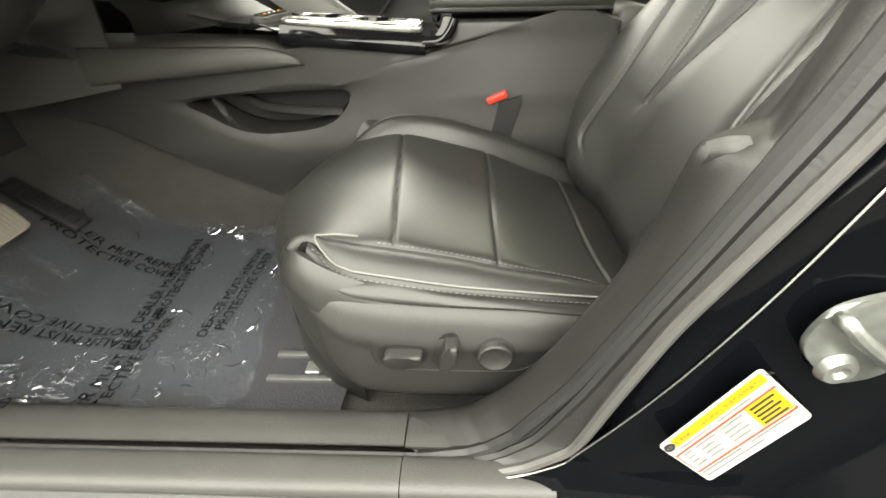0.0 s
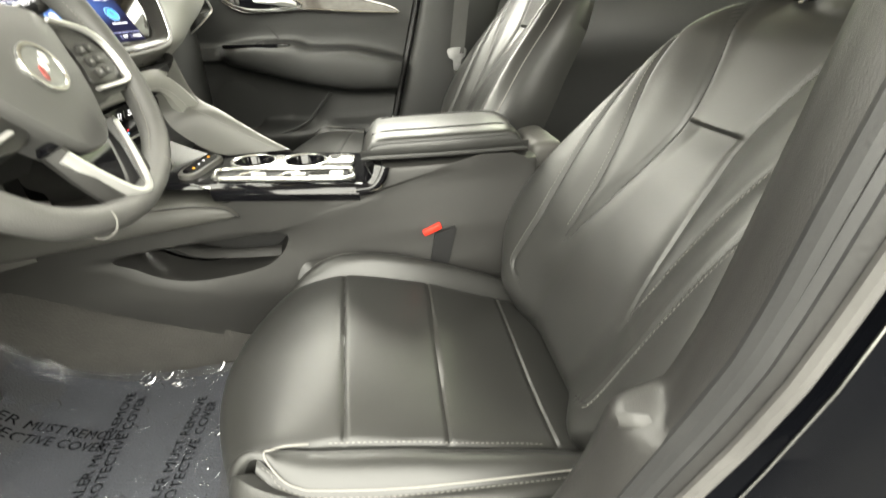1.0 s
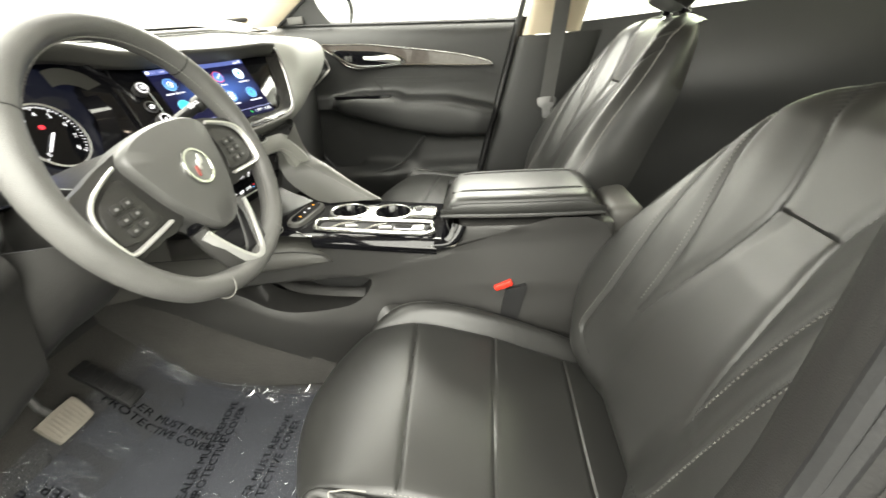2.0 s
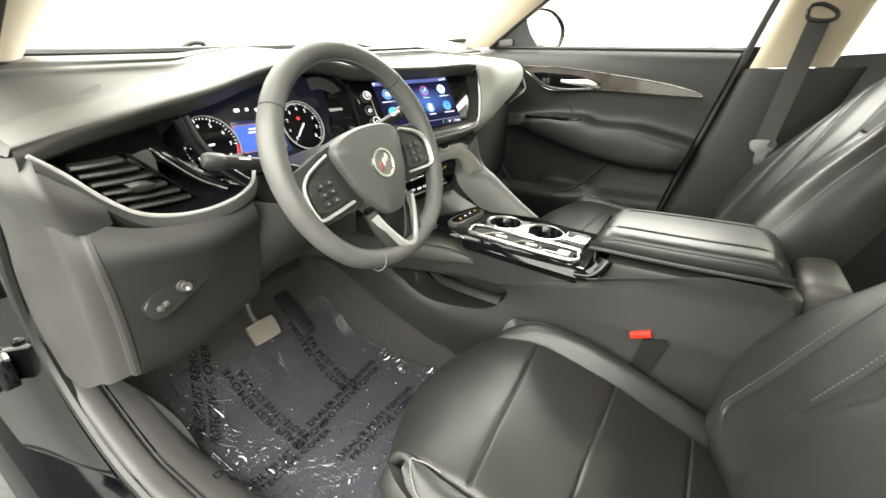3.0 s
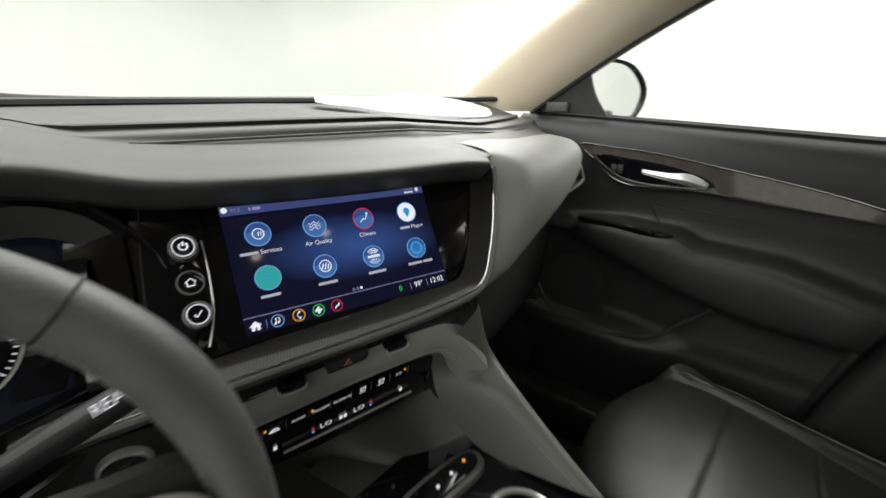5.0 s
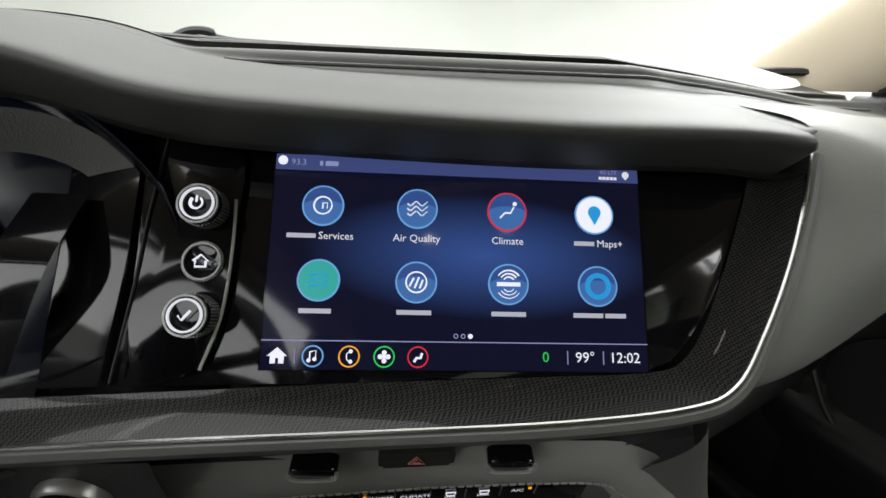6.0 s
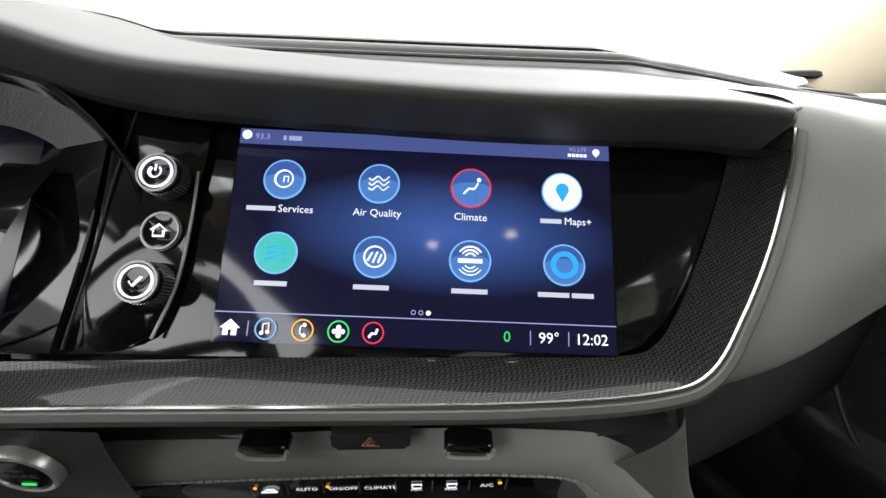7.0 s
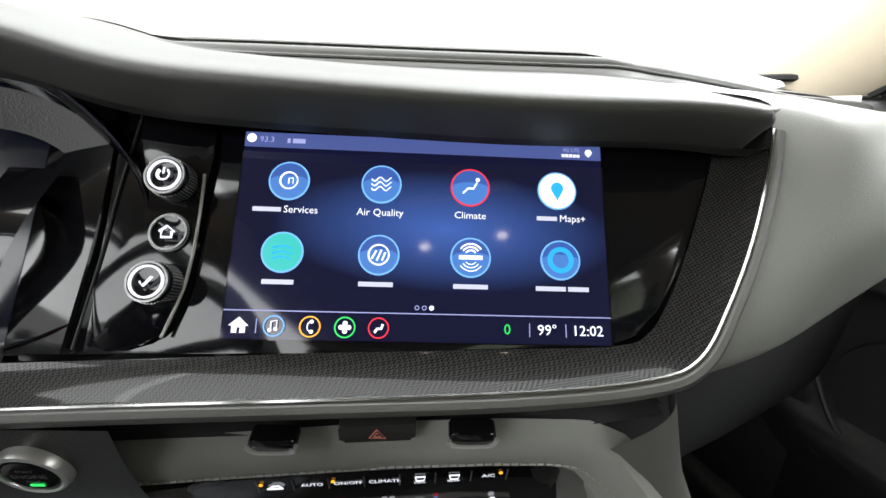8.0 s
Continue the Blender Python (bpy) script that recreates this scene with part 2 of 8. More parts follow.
def bell(x, width):
    return math.exp(-((x / width) ** 2))


def sheet(rows, closed=False):
    """A skin over rows of points."""
    bm = bmesh.new()
    grid = [[bm.verts.new(tuple(p)) for p in row] for row in rows]
    for a, b in zip(grid, grid[1:]):
        n = len(a)
        for i in range(n if closed else n - 1):
            j = (i + 1) % n
            if len({a[i], a[j], b[j], b[i]}) == 4:
                bm.faces.new((a[i], a[j], b[j], b[i]))
    return bm


def caps(bm, rows_count, ring):
    vs = list(bm.verts)
    bm.faces.new(vs[:ring])
    bm.faces.new(vs[-ring:])
    return bm


def skin(sections, n=6, m=6, closed=False, cap=False):
    """A smooth skin through a few control sections with the same count of points."""
    lines = [smooth_line(s, m, closed) for s in sections]
    cols = [smooth_line(c, n) for c in zip(*lines)]
    rows = list(zip(*cols))
    bm = sheet(rows, closed)
    return caps(bm, len(rows), len(rows[0])) if cap else bm


def thick(bm, depth):
    """Gives an open skin a back, depth metres behind it."""
    bmesh.ops.recalc_face_normals(bm, faces=bm.faces)
    bmesh.ops.solidify(bm, geom=bm.faces[:], thickness=depth)
    return bm


def tube(pts, r, seg=8, flat=1.0):
    """A round cord along a line."""
    p = [Vector(q) for q in pts]
    rows, side = [], None
    for i, c in enumerate(p):
        way = (p[min(i + 1, len(p) - 1)] - p[max(i - 1, 0)]).normalized()
        if side is None:
            side = way.orthogonal().normalized()
        side = (side - way * side.dot(way)).normalized()
        up = way.cross(side)
        rad = r(i / (len(p) - 1)) if callable(r) else r
        rows.append([c + side * rad * math.cos(a) + up * rad * flat * math.sin(a) for a in (2 * math.pi * k / seg for k in range(seg))])
    return caps(sheet(rows, True), len(rows), seg)


def join(*bms):
    out = bmesh.new()
    for b in bms:
        mesh = bpy.data.meshes.new("tmp")
        b.to_mesh(mesh)
        b.free()
        out.from_mesh(mesh)
        bpy.data.meshes.remove(mesh)
    return out


def block(x0, x1, y0, y1, z0, z1, edge=0.004, seg=2, m=None):
    bm = bmesh.new()
    bmesh.ops.create_cube(bm, size=1, matrix=Matrix.Translation(((x0 + x1) / 2, (y0 + y1) / 2, (z0 + z1) / 2)) @ Matrix.Diagonal((abs(x1 - x0), abs(y1 - y0), abs(z1 - z0), 1)))
    if edge:
        bmesh.ops.bevel(bm, geom=bm.edges[:], offset=edge, segments=seg, affect="EDGES", profile=0.5)
    if m is not None:
        bm.transform(m)
    return bm


def slab(outline, place, depth, edge=0.0, seg=2):
    """A plate cut to an outline (pairs), place(u, v, d) laying it into the world; d runs from -depth to 0."""
    bm = bmesh.new()
    front = [bm.verts.new(place(u, v, 0.0)) for u, v in outline]
    back = [bm.verts.new(place(u, v, -depth)) for u, v in outline]
    top = bm.faces.new(front)
    bm.faces.new(back[::-1])
    n = len(outline)
    for i in range(n):
        bm.faces.new((front[i], front[(i + 1) % n], back[(i + 1) % n], back[i]))
    if edge:
        bmesh.ops.bevel(bm, geom=list(top.edges), offset=edge, segments=seg, affect="EDGES", profile=0.5)
    return bm


def lathe(profile, m, seg=24, open_top=False):
    """Turns (radius, height) pairs about the local z axis of m."""
    rows = [[m @ Vector((r * math.cos(a), r * math.sin(a), h)) for a in (2 * math.pi * k / seg for k in range(seg))] for r, h in profile]
    bm = sheet(rows, True)
    if open_top:
        bm.verts.ensure_lookup_table()
        bm.faces.new(list(bm.verts)[:seg])
        return bm
    return caps(bm, len(rows), seg)


def frame_of(place, right, up):
    """A pose whose x runs right, y up and z out of a panel."""
    r = Vector(right).normalized()
    u = Vector(up)
    u = (u - r * u.dot(r)).normalized()
    return Matrix.Translation(place) @ Matrix((r, u, r.cross(u))).transposed().to_4x4()


def lettering(name, words, size, m, mat, parent, across="CENTER"):
    """Raised flat lettering with the built-in font, as a mesh."""
    data = bpy.data.curves.new("words", "FONT")
    data.body, data.size, data.align_x, data.align_y, data.resolution_u = words, size, across, "CENTER", 2
    tmp = bpy.data.objects.new("words", data)
    scene.collection.objects.link(tmp)
    bpy.context.view_layer.update()
    mesh = bpy.data.meshes.new_from_object(tmp.evaluated_get(bpy.context.evaluated_depsgraph_get()))
    bpy.data.objects.remove(tmp)
    mesh.transform(Matrix.Translation(-base_of(parent)) @ m)
    mesh.materials.clear()
    mesh.materials.append(mat)
    ob = new(name, mesh)
    ob.parent = parent
    return ob


def disc_outline(r, n=28, cu=0.0, cv=0.0):
    return [(cu + r * math.cos(2 * math.pi * k / n), cv + r * math.sin(2 * math.pi * k / n)) for k in range(n)]


def round_rect(u0, u1, v0, v1, r, n=5):
    out = []
    for cu, cv, a0 in ((u1 - r, v0 + r, -90), (u1 - r, v1 - r, 0), (u0 + r, v1 - r, 90), (u0 + r, v0 + r, 180)):
        out += [(cu + r * math.cos(radians(a0 + 90 * k / n)), cv + r * math.sin(radians(a0 + 90 * k / n))) for k in range(n + 1)]
    return out


def ring(r0, r1, place, depth, n=32):
    """A flat ring between two radii, place(u, v, d)."""
    rows = [[place(r * math.cos(a), r * math.sin(a), d) for a in (2 * math.pi * k / n for k in range(n))] for r, d in ((r0, -depth), (r0, 0), (r1, 0), (r1, -depth))]
    return sheet(rows, True)


def dashes(pts, length, gap, r):
    """Single stitches along a line."""
    p = [Vector(q) for q in pts]
    at, marks, bms = 0.0, [], []
    run = [0.0]
    for a, b in zip(p, p[1:]):
        run.append(run[-1] + (b - a).length)
    def along(s):
        i = min(max(int(np.searchsorted(run, s)) - 1, 0), len(p) - 2)
        return p[i].lerp(p[i + 1], (s - run[i]) / max(run[i + 1] - run[i], 1e-6))
    while at + length < run[-1]:
        bms.append(tube([along(at), along(at + length)], r, 5))
        at += length + gap
    return join(*bms)


# ---- the booth round the car ----
# Floor out of view, kept dark to hold down reflections in the black paint.
tagged(part("ground", block(-8.5, 8.5, -6, 6, -0.1, 0.0, 0), FLOOR_DARK, smooth=False), "unseen booth floor, kept dark for the paint's reflections", "floor", kind="structure")
# The wall on the driver's side is out of view, added to bounce light.
for name, box, mat, label in (("wall_front", (-8.7, -8.5, -6, 6), WALL, "plain white booth wall ahead of the car"), ("wall_rear", (8.5, 8.7, -6, 6), WALL, "plain white booth wall behind the car"),
                              ("wall_left", (-8.5, 8.5, -6.2, -6), WALL_GREY, "unseen pale wall added on the driver's side to bounce light"), ("wall_right", (-8.5, 8.5, 6, 6.2), WALL, "plain white booth wall beyond the passenger door")):
    tagged(part(name, block(*box, 0.0, 4.1, 0), mat, smooth=False), label, "wall", kind="structure")
tagged(part("ceiling", block(-8.7, 8.7, -6.2, 6.2, 4.1, 4.2, 0), WALL, smooth=False), "white booth ceiling with lamps", "ceiling", kind="structure")

# one rounded shell in front of the walls, so that they run into one another and into the ceiling without a line
plan = [(8.4, -5.97, 0.0, -1.0)] + [(-5.45 + 3.0 * math.cos(a), -2.97 + 3.0 * math.sin(a), math.cos(a), math.sin(a)) for a in np.linspace(-math.pi / 2, -math.pi, 18)]
plan += [(-5.45 + 3.0 * math.cos(a), 2.97 + 3.0 * math.sin(a), math.cos(a), math.sin(a)) for a in np.linspace(math.pi, math.pi / 2, 18)] + [(8.4, 5.97, 0.0, 1.0)]
rise = [(0.0, 0.004), (0.0, 1.2), (0.0, 2.6)] + [(0.85 * (1 - math.cos(a)), 2.6 + 1.42 * math.sin(a)) for a in np.linspace(0.1, math.pi / 2, 14)]
tagged(part("wall_corner", thick(sheet([[(x - nx * k, y - ny * k, z) for k, z in rise] for x, y, nx, ny in plan]), 0.02), WALL, flat_angle=80), "rounded white lining of the booth walls", "wall", kind="structure")

# ---- the car's body shell ----
BODY = thing("car_body", (0.4, 0, 0.3), "black painted crossover body with open driver's doorway", "car body")


def pillar_front(z):
    """Front edge of the driver's door pillar trim, leaning back with height, with a ledge where the lower cover ends."""
    return steps(z, [(0.46, -0.10), (0.470, -0.03), (0.478, 0.010), (0.49, 0.033), (0.51, 0.055), (0.544, 0.087), (0.608, 0.126), (0.676, 0.157), (0.73, 0.178), (0.79, 0.190), (0.815, 0.196), (0.828, 0.230), (0.84, 0.240), (0.88, 0.251), (0.93, 0.262), (1.07, 0.286), (1.3, 0.33), (1.62, 0.40)])


def pillar_seam(z):
    return steps(z, [(0.46, -0.06), (0.470, -0.01), (0.478, 0.025), (0.49, 0.048), (0.515, 0.074), (0.593, 0.121), (0.676, 0.156), (0.74, 0.182), (0.796, 0.202), (0.855, 0.225), (0.911, 0.243), (0.968, 0.255), (1.04, 0.266), (1.3, 0.315), (1.62, 0.385)])


def pillar_outer(z):
    return steps(z, [(0.46, -0.02), (0.470, 0.035), (0.478, 0.075), (0.49, 0.110), (0.51, 0.145), (0.585, 0.190), (0.649, 0.222), (0.708, 0.247), (0.76, 0.266), (0.823, 0.285), (0.93, 0.31), (1.06, 0.335), (1.3, 0.38), (1.62, 0.45)])


def seal_outer(z):
    return steps(z, [(0.46, -0.02), (0.470, 0.030), (0.478, 0.066), (0.49, 0.095), (0.51, 0.122), (0.533, 0.143), (0.623, 0.1665), (0.70, 0.1905), (0.752, 0.2125), (0.794, 0.2307), (0.848, 0.2535), (0.93, 0.278), (1.06, 0.306), (1.3, 0.352), (1.62, 0.422)])


LEVELS = [0.466, 0.470, 0.474, 0.478, 0.484, 0.49, 0.50, 0.515, 0.53, 0.56, 0.60, 0.65, 0.70, 0.75, 0.79, 0.812, 0.820, 0.828, 0.838, 0.86, 0.90, 0.95, 1.02, 1.1, 1.2, 1.35, 1.5, 1.62]
trim_rows, seam, band_rows, groove, jamb_rows, flange, lip = [], [], [], [], [], [], []
for z, e, d, o, w in smooth_line([(z, pillar_front(z), pillar_seam(z), seal_outer(z), pillar_outer(z)) for z in LEVELS], 3):
    lean = 0.06 * max(z - 0.9, 0)
    out = 0.008 * bell(z - 0.80, 0.05)
    trim_rows.append([(e + 0.30, -0.69 + lean, z), (e + 0.10, -0.68 + lean, z), (e + 0.02, -0.686 + lean, z), (e + 0.004, -0.692 + lean, z), (e, -0.700 + lean - out * 0.4, z), (e * 0.7 + d * 0.3, -0.712 + lean - out, z), (e * 0.2 + d * 0.8, -0.728 + lean - out * 0.5, z), (d + 0.004, -0.738 + lean, z)])
    seam.append((d + 0.006, -0.740 + lean, z))
    band_rows.append([(d + 0.008, -0.738 + lean, z), (d + 0.014, -0.745 + lean, z), (d * 0.6 + o * 0.4, -0.746 + lean, z), (d * 0.5 + o * 0.5, -0.750 + lean, z), (d * 0.25 + o * 0.75, -0.757 + lean, z), (o - 0.010, -0.762 + lean, z), (o - 0.002, -0.760 + lean, z), (o + 0.004, -0.752 + lean, z), (o + 0.004, -0.744 + lean, z)])
    groove.append((d * 0.62 + o * 0.38, -0.7465 + lean, z))
    lip.append((o - 0.006, -0.7615 + lean, z))
    flange.append((w - 0.022, -0.7690 + lean, z))
    jamb_rows.append([(e + 0.03, -0.73 + lean, z), (o + 0.002, -0.742 + lean, z), (o + 0.008, -0.750 + lean, z), (o + 0.012, -0.757 + lean, z), (w - 0.022, -0.7675 + lean, z), (w + 0.004, -0.773 + lean, z), (w + 0.024, -0.781 + lean, z),
                      (w + 0.12, -0.788 + lean, z), (w + 0.15, -0.80 + lean, z), (w + 0.17, -0.835 + lean, z), (w + 0.22, -0.86 + lean, z)])
part("pillar_trim", thick(sheet(trim_rows), 0.004), PILLAR, BODY, "grey plastic door pillar trim", flat_angle=60)
part("pillar_jamb", thick(sheet(jamb_rows), 0.003), PAINT, BODY, "black painted door pillar", flat_angle=50)
part("door_seal", tube(seam, 0.008, 8), RUBBER, BODY, "black inner door seal")
part("door_seal", thick(sheet(band_rows), 0.003), SEAL, BODY, "worn grey outer door seal", flat_angle=60)
part("seal_groove", tube(groove, 0.0055, 6), RUBBER, BODY)
part("seal_lip", tube(lip, 0.0058, 8), SEAL_HIGHLIGHT, BODY, "lip of the door seal, its highlight put into a paler colour")
part("flange_strip", tube(flange, 0.0012, 6), CHROME, BODY, "thin bright flange line")
# small tab added for the highlight on the lower pillar cover's top edge
part("cover_highlight_tab", skin([[(0.190, -0.708, 0.822), (0.199, -0.714, 0.828), (0.210, -0.719, 0.830)], [(0.191, -0.714, 0.816), (0.201, -0.722, 0.819), (0.213, -0.726, 0.820)], [(0.190, -0.711, 0.806), (0.200, -0.717, 0.807), (0.212, -0.722, 0.808)]], 4, 5), PLASTIC, BODY)

# the sill, with its joint, and the curve up into the front of the doorway
SILL_IN = [(-0.655, 0.385), (-0.668, 0.43), (-0.688, 0.468), (-0.715, 0.478), (-0.735, 0.479)]
SILL_OUT = [(-0.737, 0.470), (-0.743, 0.470), (-0.748, 0.482), (-0.765, 0.485), (-0.783, 0.483), (-0.79, 0.47), (-0.795, 0.44)]


def sill_rise(x):
    return 0.16 * max(0.0, -0.68 - x) ** 1.3 * 6


for x0, x1 in ((-0.98, -0.0412), (-0.040, 0.12)):
    xs = np.linspace(x0, x1, 26)
    part("sill_trim", thick(sheet([[(x, y, z + sill_rise(x)) for y, z in smooth_line([(a, b) for a, b in SILL_IN], 4)] for x in xs]), 0.003), SILL, BODY, "grey plastic sill trim")
    part("sill_plate", thick(sheet([[(x, y, z + sill_rise(x)) for y, z in smooth_line([(a, b) for a, b in SILL_OUT], 4)] for x in xs]), 0.003), SILL, BODY, "grey plastic sill plate with a groove")
part("rocker", sheet([[(x, y, z) for y, z in ((-0.794, 0.452), (-0.80, 0.44), (-0.85, 0.432), (-0.90, 0.405), (-0.925, 0.34), (-0.92, 0.25), (-0.84, 0.2))] for x in np.linspace(-1.6, 0.9, 4)]), PAINT, BODY, "black painted rocker panel")
DOORWAY = smooth_line([(0.05, -0.79, 0.462), (-0.3, -0.79, 0.462), (-0.62, -0.79, 0.465), (-0.78, -0.79, 0.50), (-0.90, -0.79, 0.62), (-0.935, -0.79, 0.78), (-0.86, -0.785, 0.97), (-0.76, -0.78, 1.10), (-0.66, -0.775, 1.19), (-0.45, -0.74, 1.36), (-0.2, -0.70, 1.52)], 8)
part("door_seal", tube(DOORWAY, 0.012, 8), SEAL, BODY, "worn grey doorway seal")
# hinge pillar ahead of the doorway
part("hinge_pillar", skin([[(-0.70, -0.80, 0.40), (-0.90, -0.80, 0.55), (-0.95, -0.80, 0.80), (-0.88, -0.795, 0.98), (-0.78, -0.79, 1.10)], [(-0.80, -0.83, 0.36), (-0.98, -0.84, 0.52), (-1.03, -0.84, 0.80), (-0.97, -0.84, 1.02), (-0.88, -0.83, 1.15)], [(-0.95, -0.86, 0.30), (-1.12, -0.88, 0.50), (-1.15, -0.88, 0.80), (-1.1, -0.87, 1.05), (-1.0, -0.86, 1.2)]], 6, 6), PAINT_GLOSS, BODY, "black painted hinge pillar")
for hz in (0.62, 0.80):
    part("door_hinge", join(block(-1.03, -0.97, -0.865, -0.835, hz, hz + 0.07, 0.006), lathe([(0.004, 0), (0.011, 0.002), (0.011, 0.08), (0.004, 0.085)], pose(-1.0, -0.87, hz - 0.005), 12)), PAINT_GLOSS, BODY, "black painted door hinge")
part("hinge_bolt", lathe([(0.003, 0.006), (0.009, 0.006), (0.011, 0.0)], frame_of((-0.96, -0.838, 0.70), (1, 0, 0), (0, 0, 1)), 6), ZINC, BODY)
part("kick_panel", skin([[(-0.66, -0.672, 0.44), (-0.80, -0.68, 0.47), (-0.95, -0.69, 0.56)], [(-0.70, -0.69, 0.56), (-0.82, -0.70, 0.60), (-0.97, -0.70, 0.66)], [(-0.76, -0.755, 0.70), (-0.85, -0.75, 0.74), (-0.98, -0.73, 0.82)]], 6, 6), SILL, BODY, "grey kick panel")

# floor pan, toe board and firewall
xs = [(2.2, 0.375), (-0.45, 0.375), (-0.60, 0.38), (-0.72, 0.42), (-0.86, 0.55), (-0.98, 0.72), (-1.02, 0.95), (-1.0, 1.2)]
part("floor_pan", thick(sheet([[(x, y, z) for y in np.linspace(-0.68, 0.70, 10)] for x, _, z in smooth_line([(a, 0, b) for a, b in xs], 5)]), 0.01), CARPET, BODY, "charcoal carpeted floor")
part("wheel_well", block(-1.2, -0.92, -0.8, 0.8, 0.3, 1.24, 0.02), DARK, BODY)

part("far_sill", block(-1.0, 0.9, 0.68, 0.84, 0.30, 0.50, 0.02, 3), SILL, BODY, "grey sill trim on the passenger side")
part("far_kick_panel", skin([[(-1.0, 0.70, 0.36), (-1.0, 0.735, 0.8), (-0.96, 0.745, 1.22)], [(-0.8, 0.71, 0.36), (-0.8, 0.742, 0.8), (-0.8, 0.757, 1.22)], [(-0.60, 0.72, 0.36), (-0.63, 0.750, 0.8), (-0.70, 0.760, 1.22)]], 5, 5), DOOR_SKIN, BODY, "dark passenger kick panel")

# far side of the car: pillar trims, rails, rear door
for side in (1, -1):
    rows = []
    for s in np.linspace(0, 1, 14):
        a = np.array((-0.965, 0.735, 1.300)) * (1 - s) + np.array((-0.36, 0.62, 1.60)) * s + np.array((0, 0.02, 0.035)) * math.sin(math.pi * s)
        if side < 0:
            a = np.array((-0.93, 0.700, 1.190)) * (1 - s) + np.array((-0.36, 0.55, 1.56)) * s
        b = np.array((-0.70, 0.762, 1.290 if side > 0 else 1.215)) * (1 - s) + np.array((-0.12, 0.64, 1.575)) * s + np.array((0, 0.03, 0.03)) * math.sin(math.pi * s)
        rows.append([a + (0, 0.03, 0.004), a, a + (b - a) * 0.3 + (0.0, -0.022, 0.002), a + (b - a) * 0.7 + (0.0, -0.022, -0.004), b, b + (0.002, 0.03, 0)])
    rows = [[(p[0], side * p[1], p[2]) for p in r] for r in rows]
    part("front_pillar_trim", thick(skin(rows[::2], 3, 4), 0.004), BEIGE, BODY, "beige cloth windscreen pillar trim")
    edge = [r[0] for r in rows]
    part("windscreen_seal", tube(edge, 0.006, 6), RUBBER, BODY)
    part("pillar_seal", tube([r[4] for r in rows], 0.006, 6), RUBBER, BODY)
roof_rows = [[(x, y, 1.615 + 0.05 * (1 - (y / 0.68) ** 2) - 0.03 * ((x - 0.6) / 1.0) ** 2) for y in np.linspace(-0.68, 0.68, 13)] for x in np.linspace(-0.38, 2.3, 14)]
part("headliner", sheet(roof_rows), BEIGE, BODY, "beige cloth roof lining")
part("roof_skin", sheet([[(x, y * 1.08, z + 0.05) for x, y, z in r] for r in roof_rows]), PAINT, BODY)
for side in (1, -1):
    part("roof_rail", tube([(x, side * (0.66 - 0.02 * abs(x)), 1.60 - 0.03 * ((x - 0.6) / 1.0) ** 2) for x in np.linspace(-0.3, 2.3, 14)], 0.05, 8), BEIGE, BODY, "beige roof side rail")

# far door pillar: black below, beige above
def far_pillar(z):
    return steps(z, [(0.4, -0.05), (0.725, 0.04), (0.86, 0.078), (1.0, 0.122), (1.24, 0.19), (1.62, 0.30)])


rows_low, rows_high = [], []
for z in np.linspace(0.4, 1.19, 12):
    e = far_pillar(z)
    rows_low.append([(e + 0.006, 0.79, z), (e + 0.010, 0.752, z), (e + 0.05, 0.735, z), (e + 0.20, 0.735, z), (e + 0.28, 0.75, z), (e + 0.30, 0.79, z)])
for z in np.linspace(1.192, 1.62, 8):
    e, lean = far_pillar(z) + 0.02, 0.10 * (z - 1.19)
    rows_high.append([(e, 0.77 - lean, z), (e + 0.006, 0.742 - lean, z), (e + 0.04, 0.726 - lean, z), (e + 0.15, 0.726 - lean, z), (e + 0.19, 0.745 - lean, z), (e + 0.20, 0.78 - lean, z)])
part("far_pillar_trim", skin(rows_low[::3] + [rows_low[-1]], 3, 4), DOOR_SKIN, BODY, "black lower door pillar trim")
part("far_pillar_trim", skin(rows_high[::3] + [rows_high[-1]], 3, 4), BEIGE, BODY, "beige upper door pillar trim")
part("far_pillar_seal", tube([(far_pillar(z) - 0.008, 0.775 - 0.1 * max(0, z - 1.2), z) for z in np.linspace(0.42, 1.58, 16)], 0.011, 6), RUBBER, BODY)
part("rear_door_panel", skin([[(0.28, 0.78, 0.45), (0.30, 0.775, 0.8), (0.33, 0.77, 1.0), (0.36, 0.78, 1.22)], [(0.9, 0.76, 0.45), (0.9, 0.74, 0.8), (0.9, 0.70, 1.0), (0.9, 0.76, 1.24)], [(1.45, 0.76, 0.5), (1.45, 0.745, 0.8), (1.45, 0.73, 1.0), (1.45, 0.76, 1.27)]], 5, 5), DOOR_SKIN, BODY, "black rear door panel")
part("rear_door_panel", sheet([[(x, -0.775, z) for z in (0.4, 0.9, 1.24)] for x in (0.40, 0.9, 1.5)]), DOOR_SKIN, BODY, "black rear door panel")
for side in (1, -1):
    part("rear_quarter", skin([[(1.45, side * 0.78, 0.45), (1.45, side * 0.79, 0.9), (1.45, side * 0.77, 1.22)], [(1.7, side * 0.78, 0.45), (1.7, side * 0.78, 0.9), (1.7, side * 0.75, 1.23)], [(2.3, side * 0.7, 0.45), (2.3, side * 0.7, 0.9), (2.3, side * 0.68, 1.22)]], 3, 3), DARK, BODY)
    part("rear_pillar", tube([(2.28, side * 0.68, 1.2), (2.0, side * 0.62, 1.6)], 0.06, 8), BEIGE, BODY)
    part("rear_door_frame", tube([(1.50, side * 0.76, 1.22), (1.60, side * 0.66, 1.6)], 0.05, 8), BEIGE, BODY)
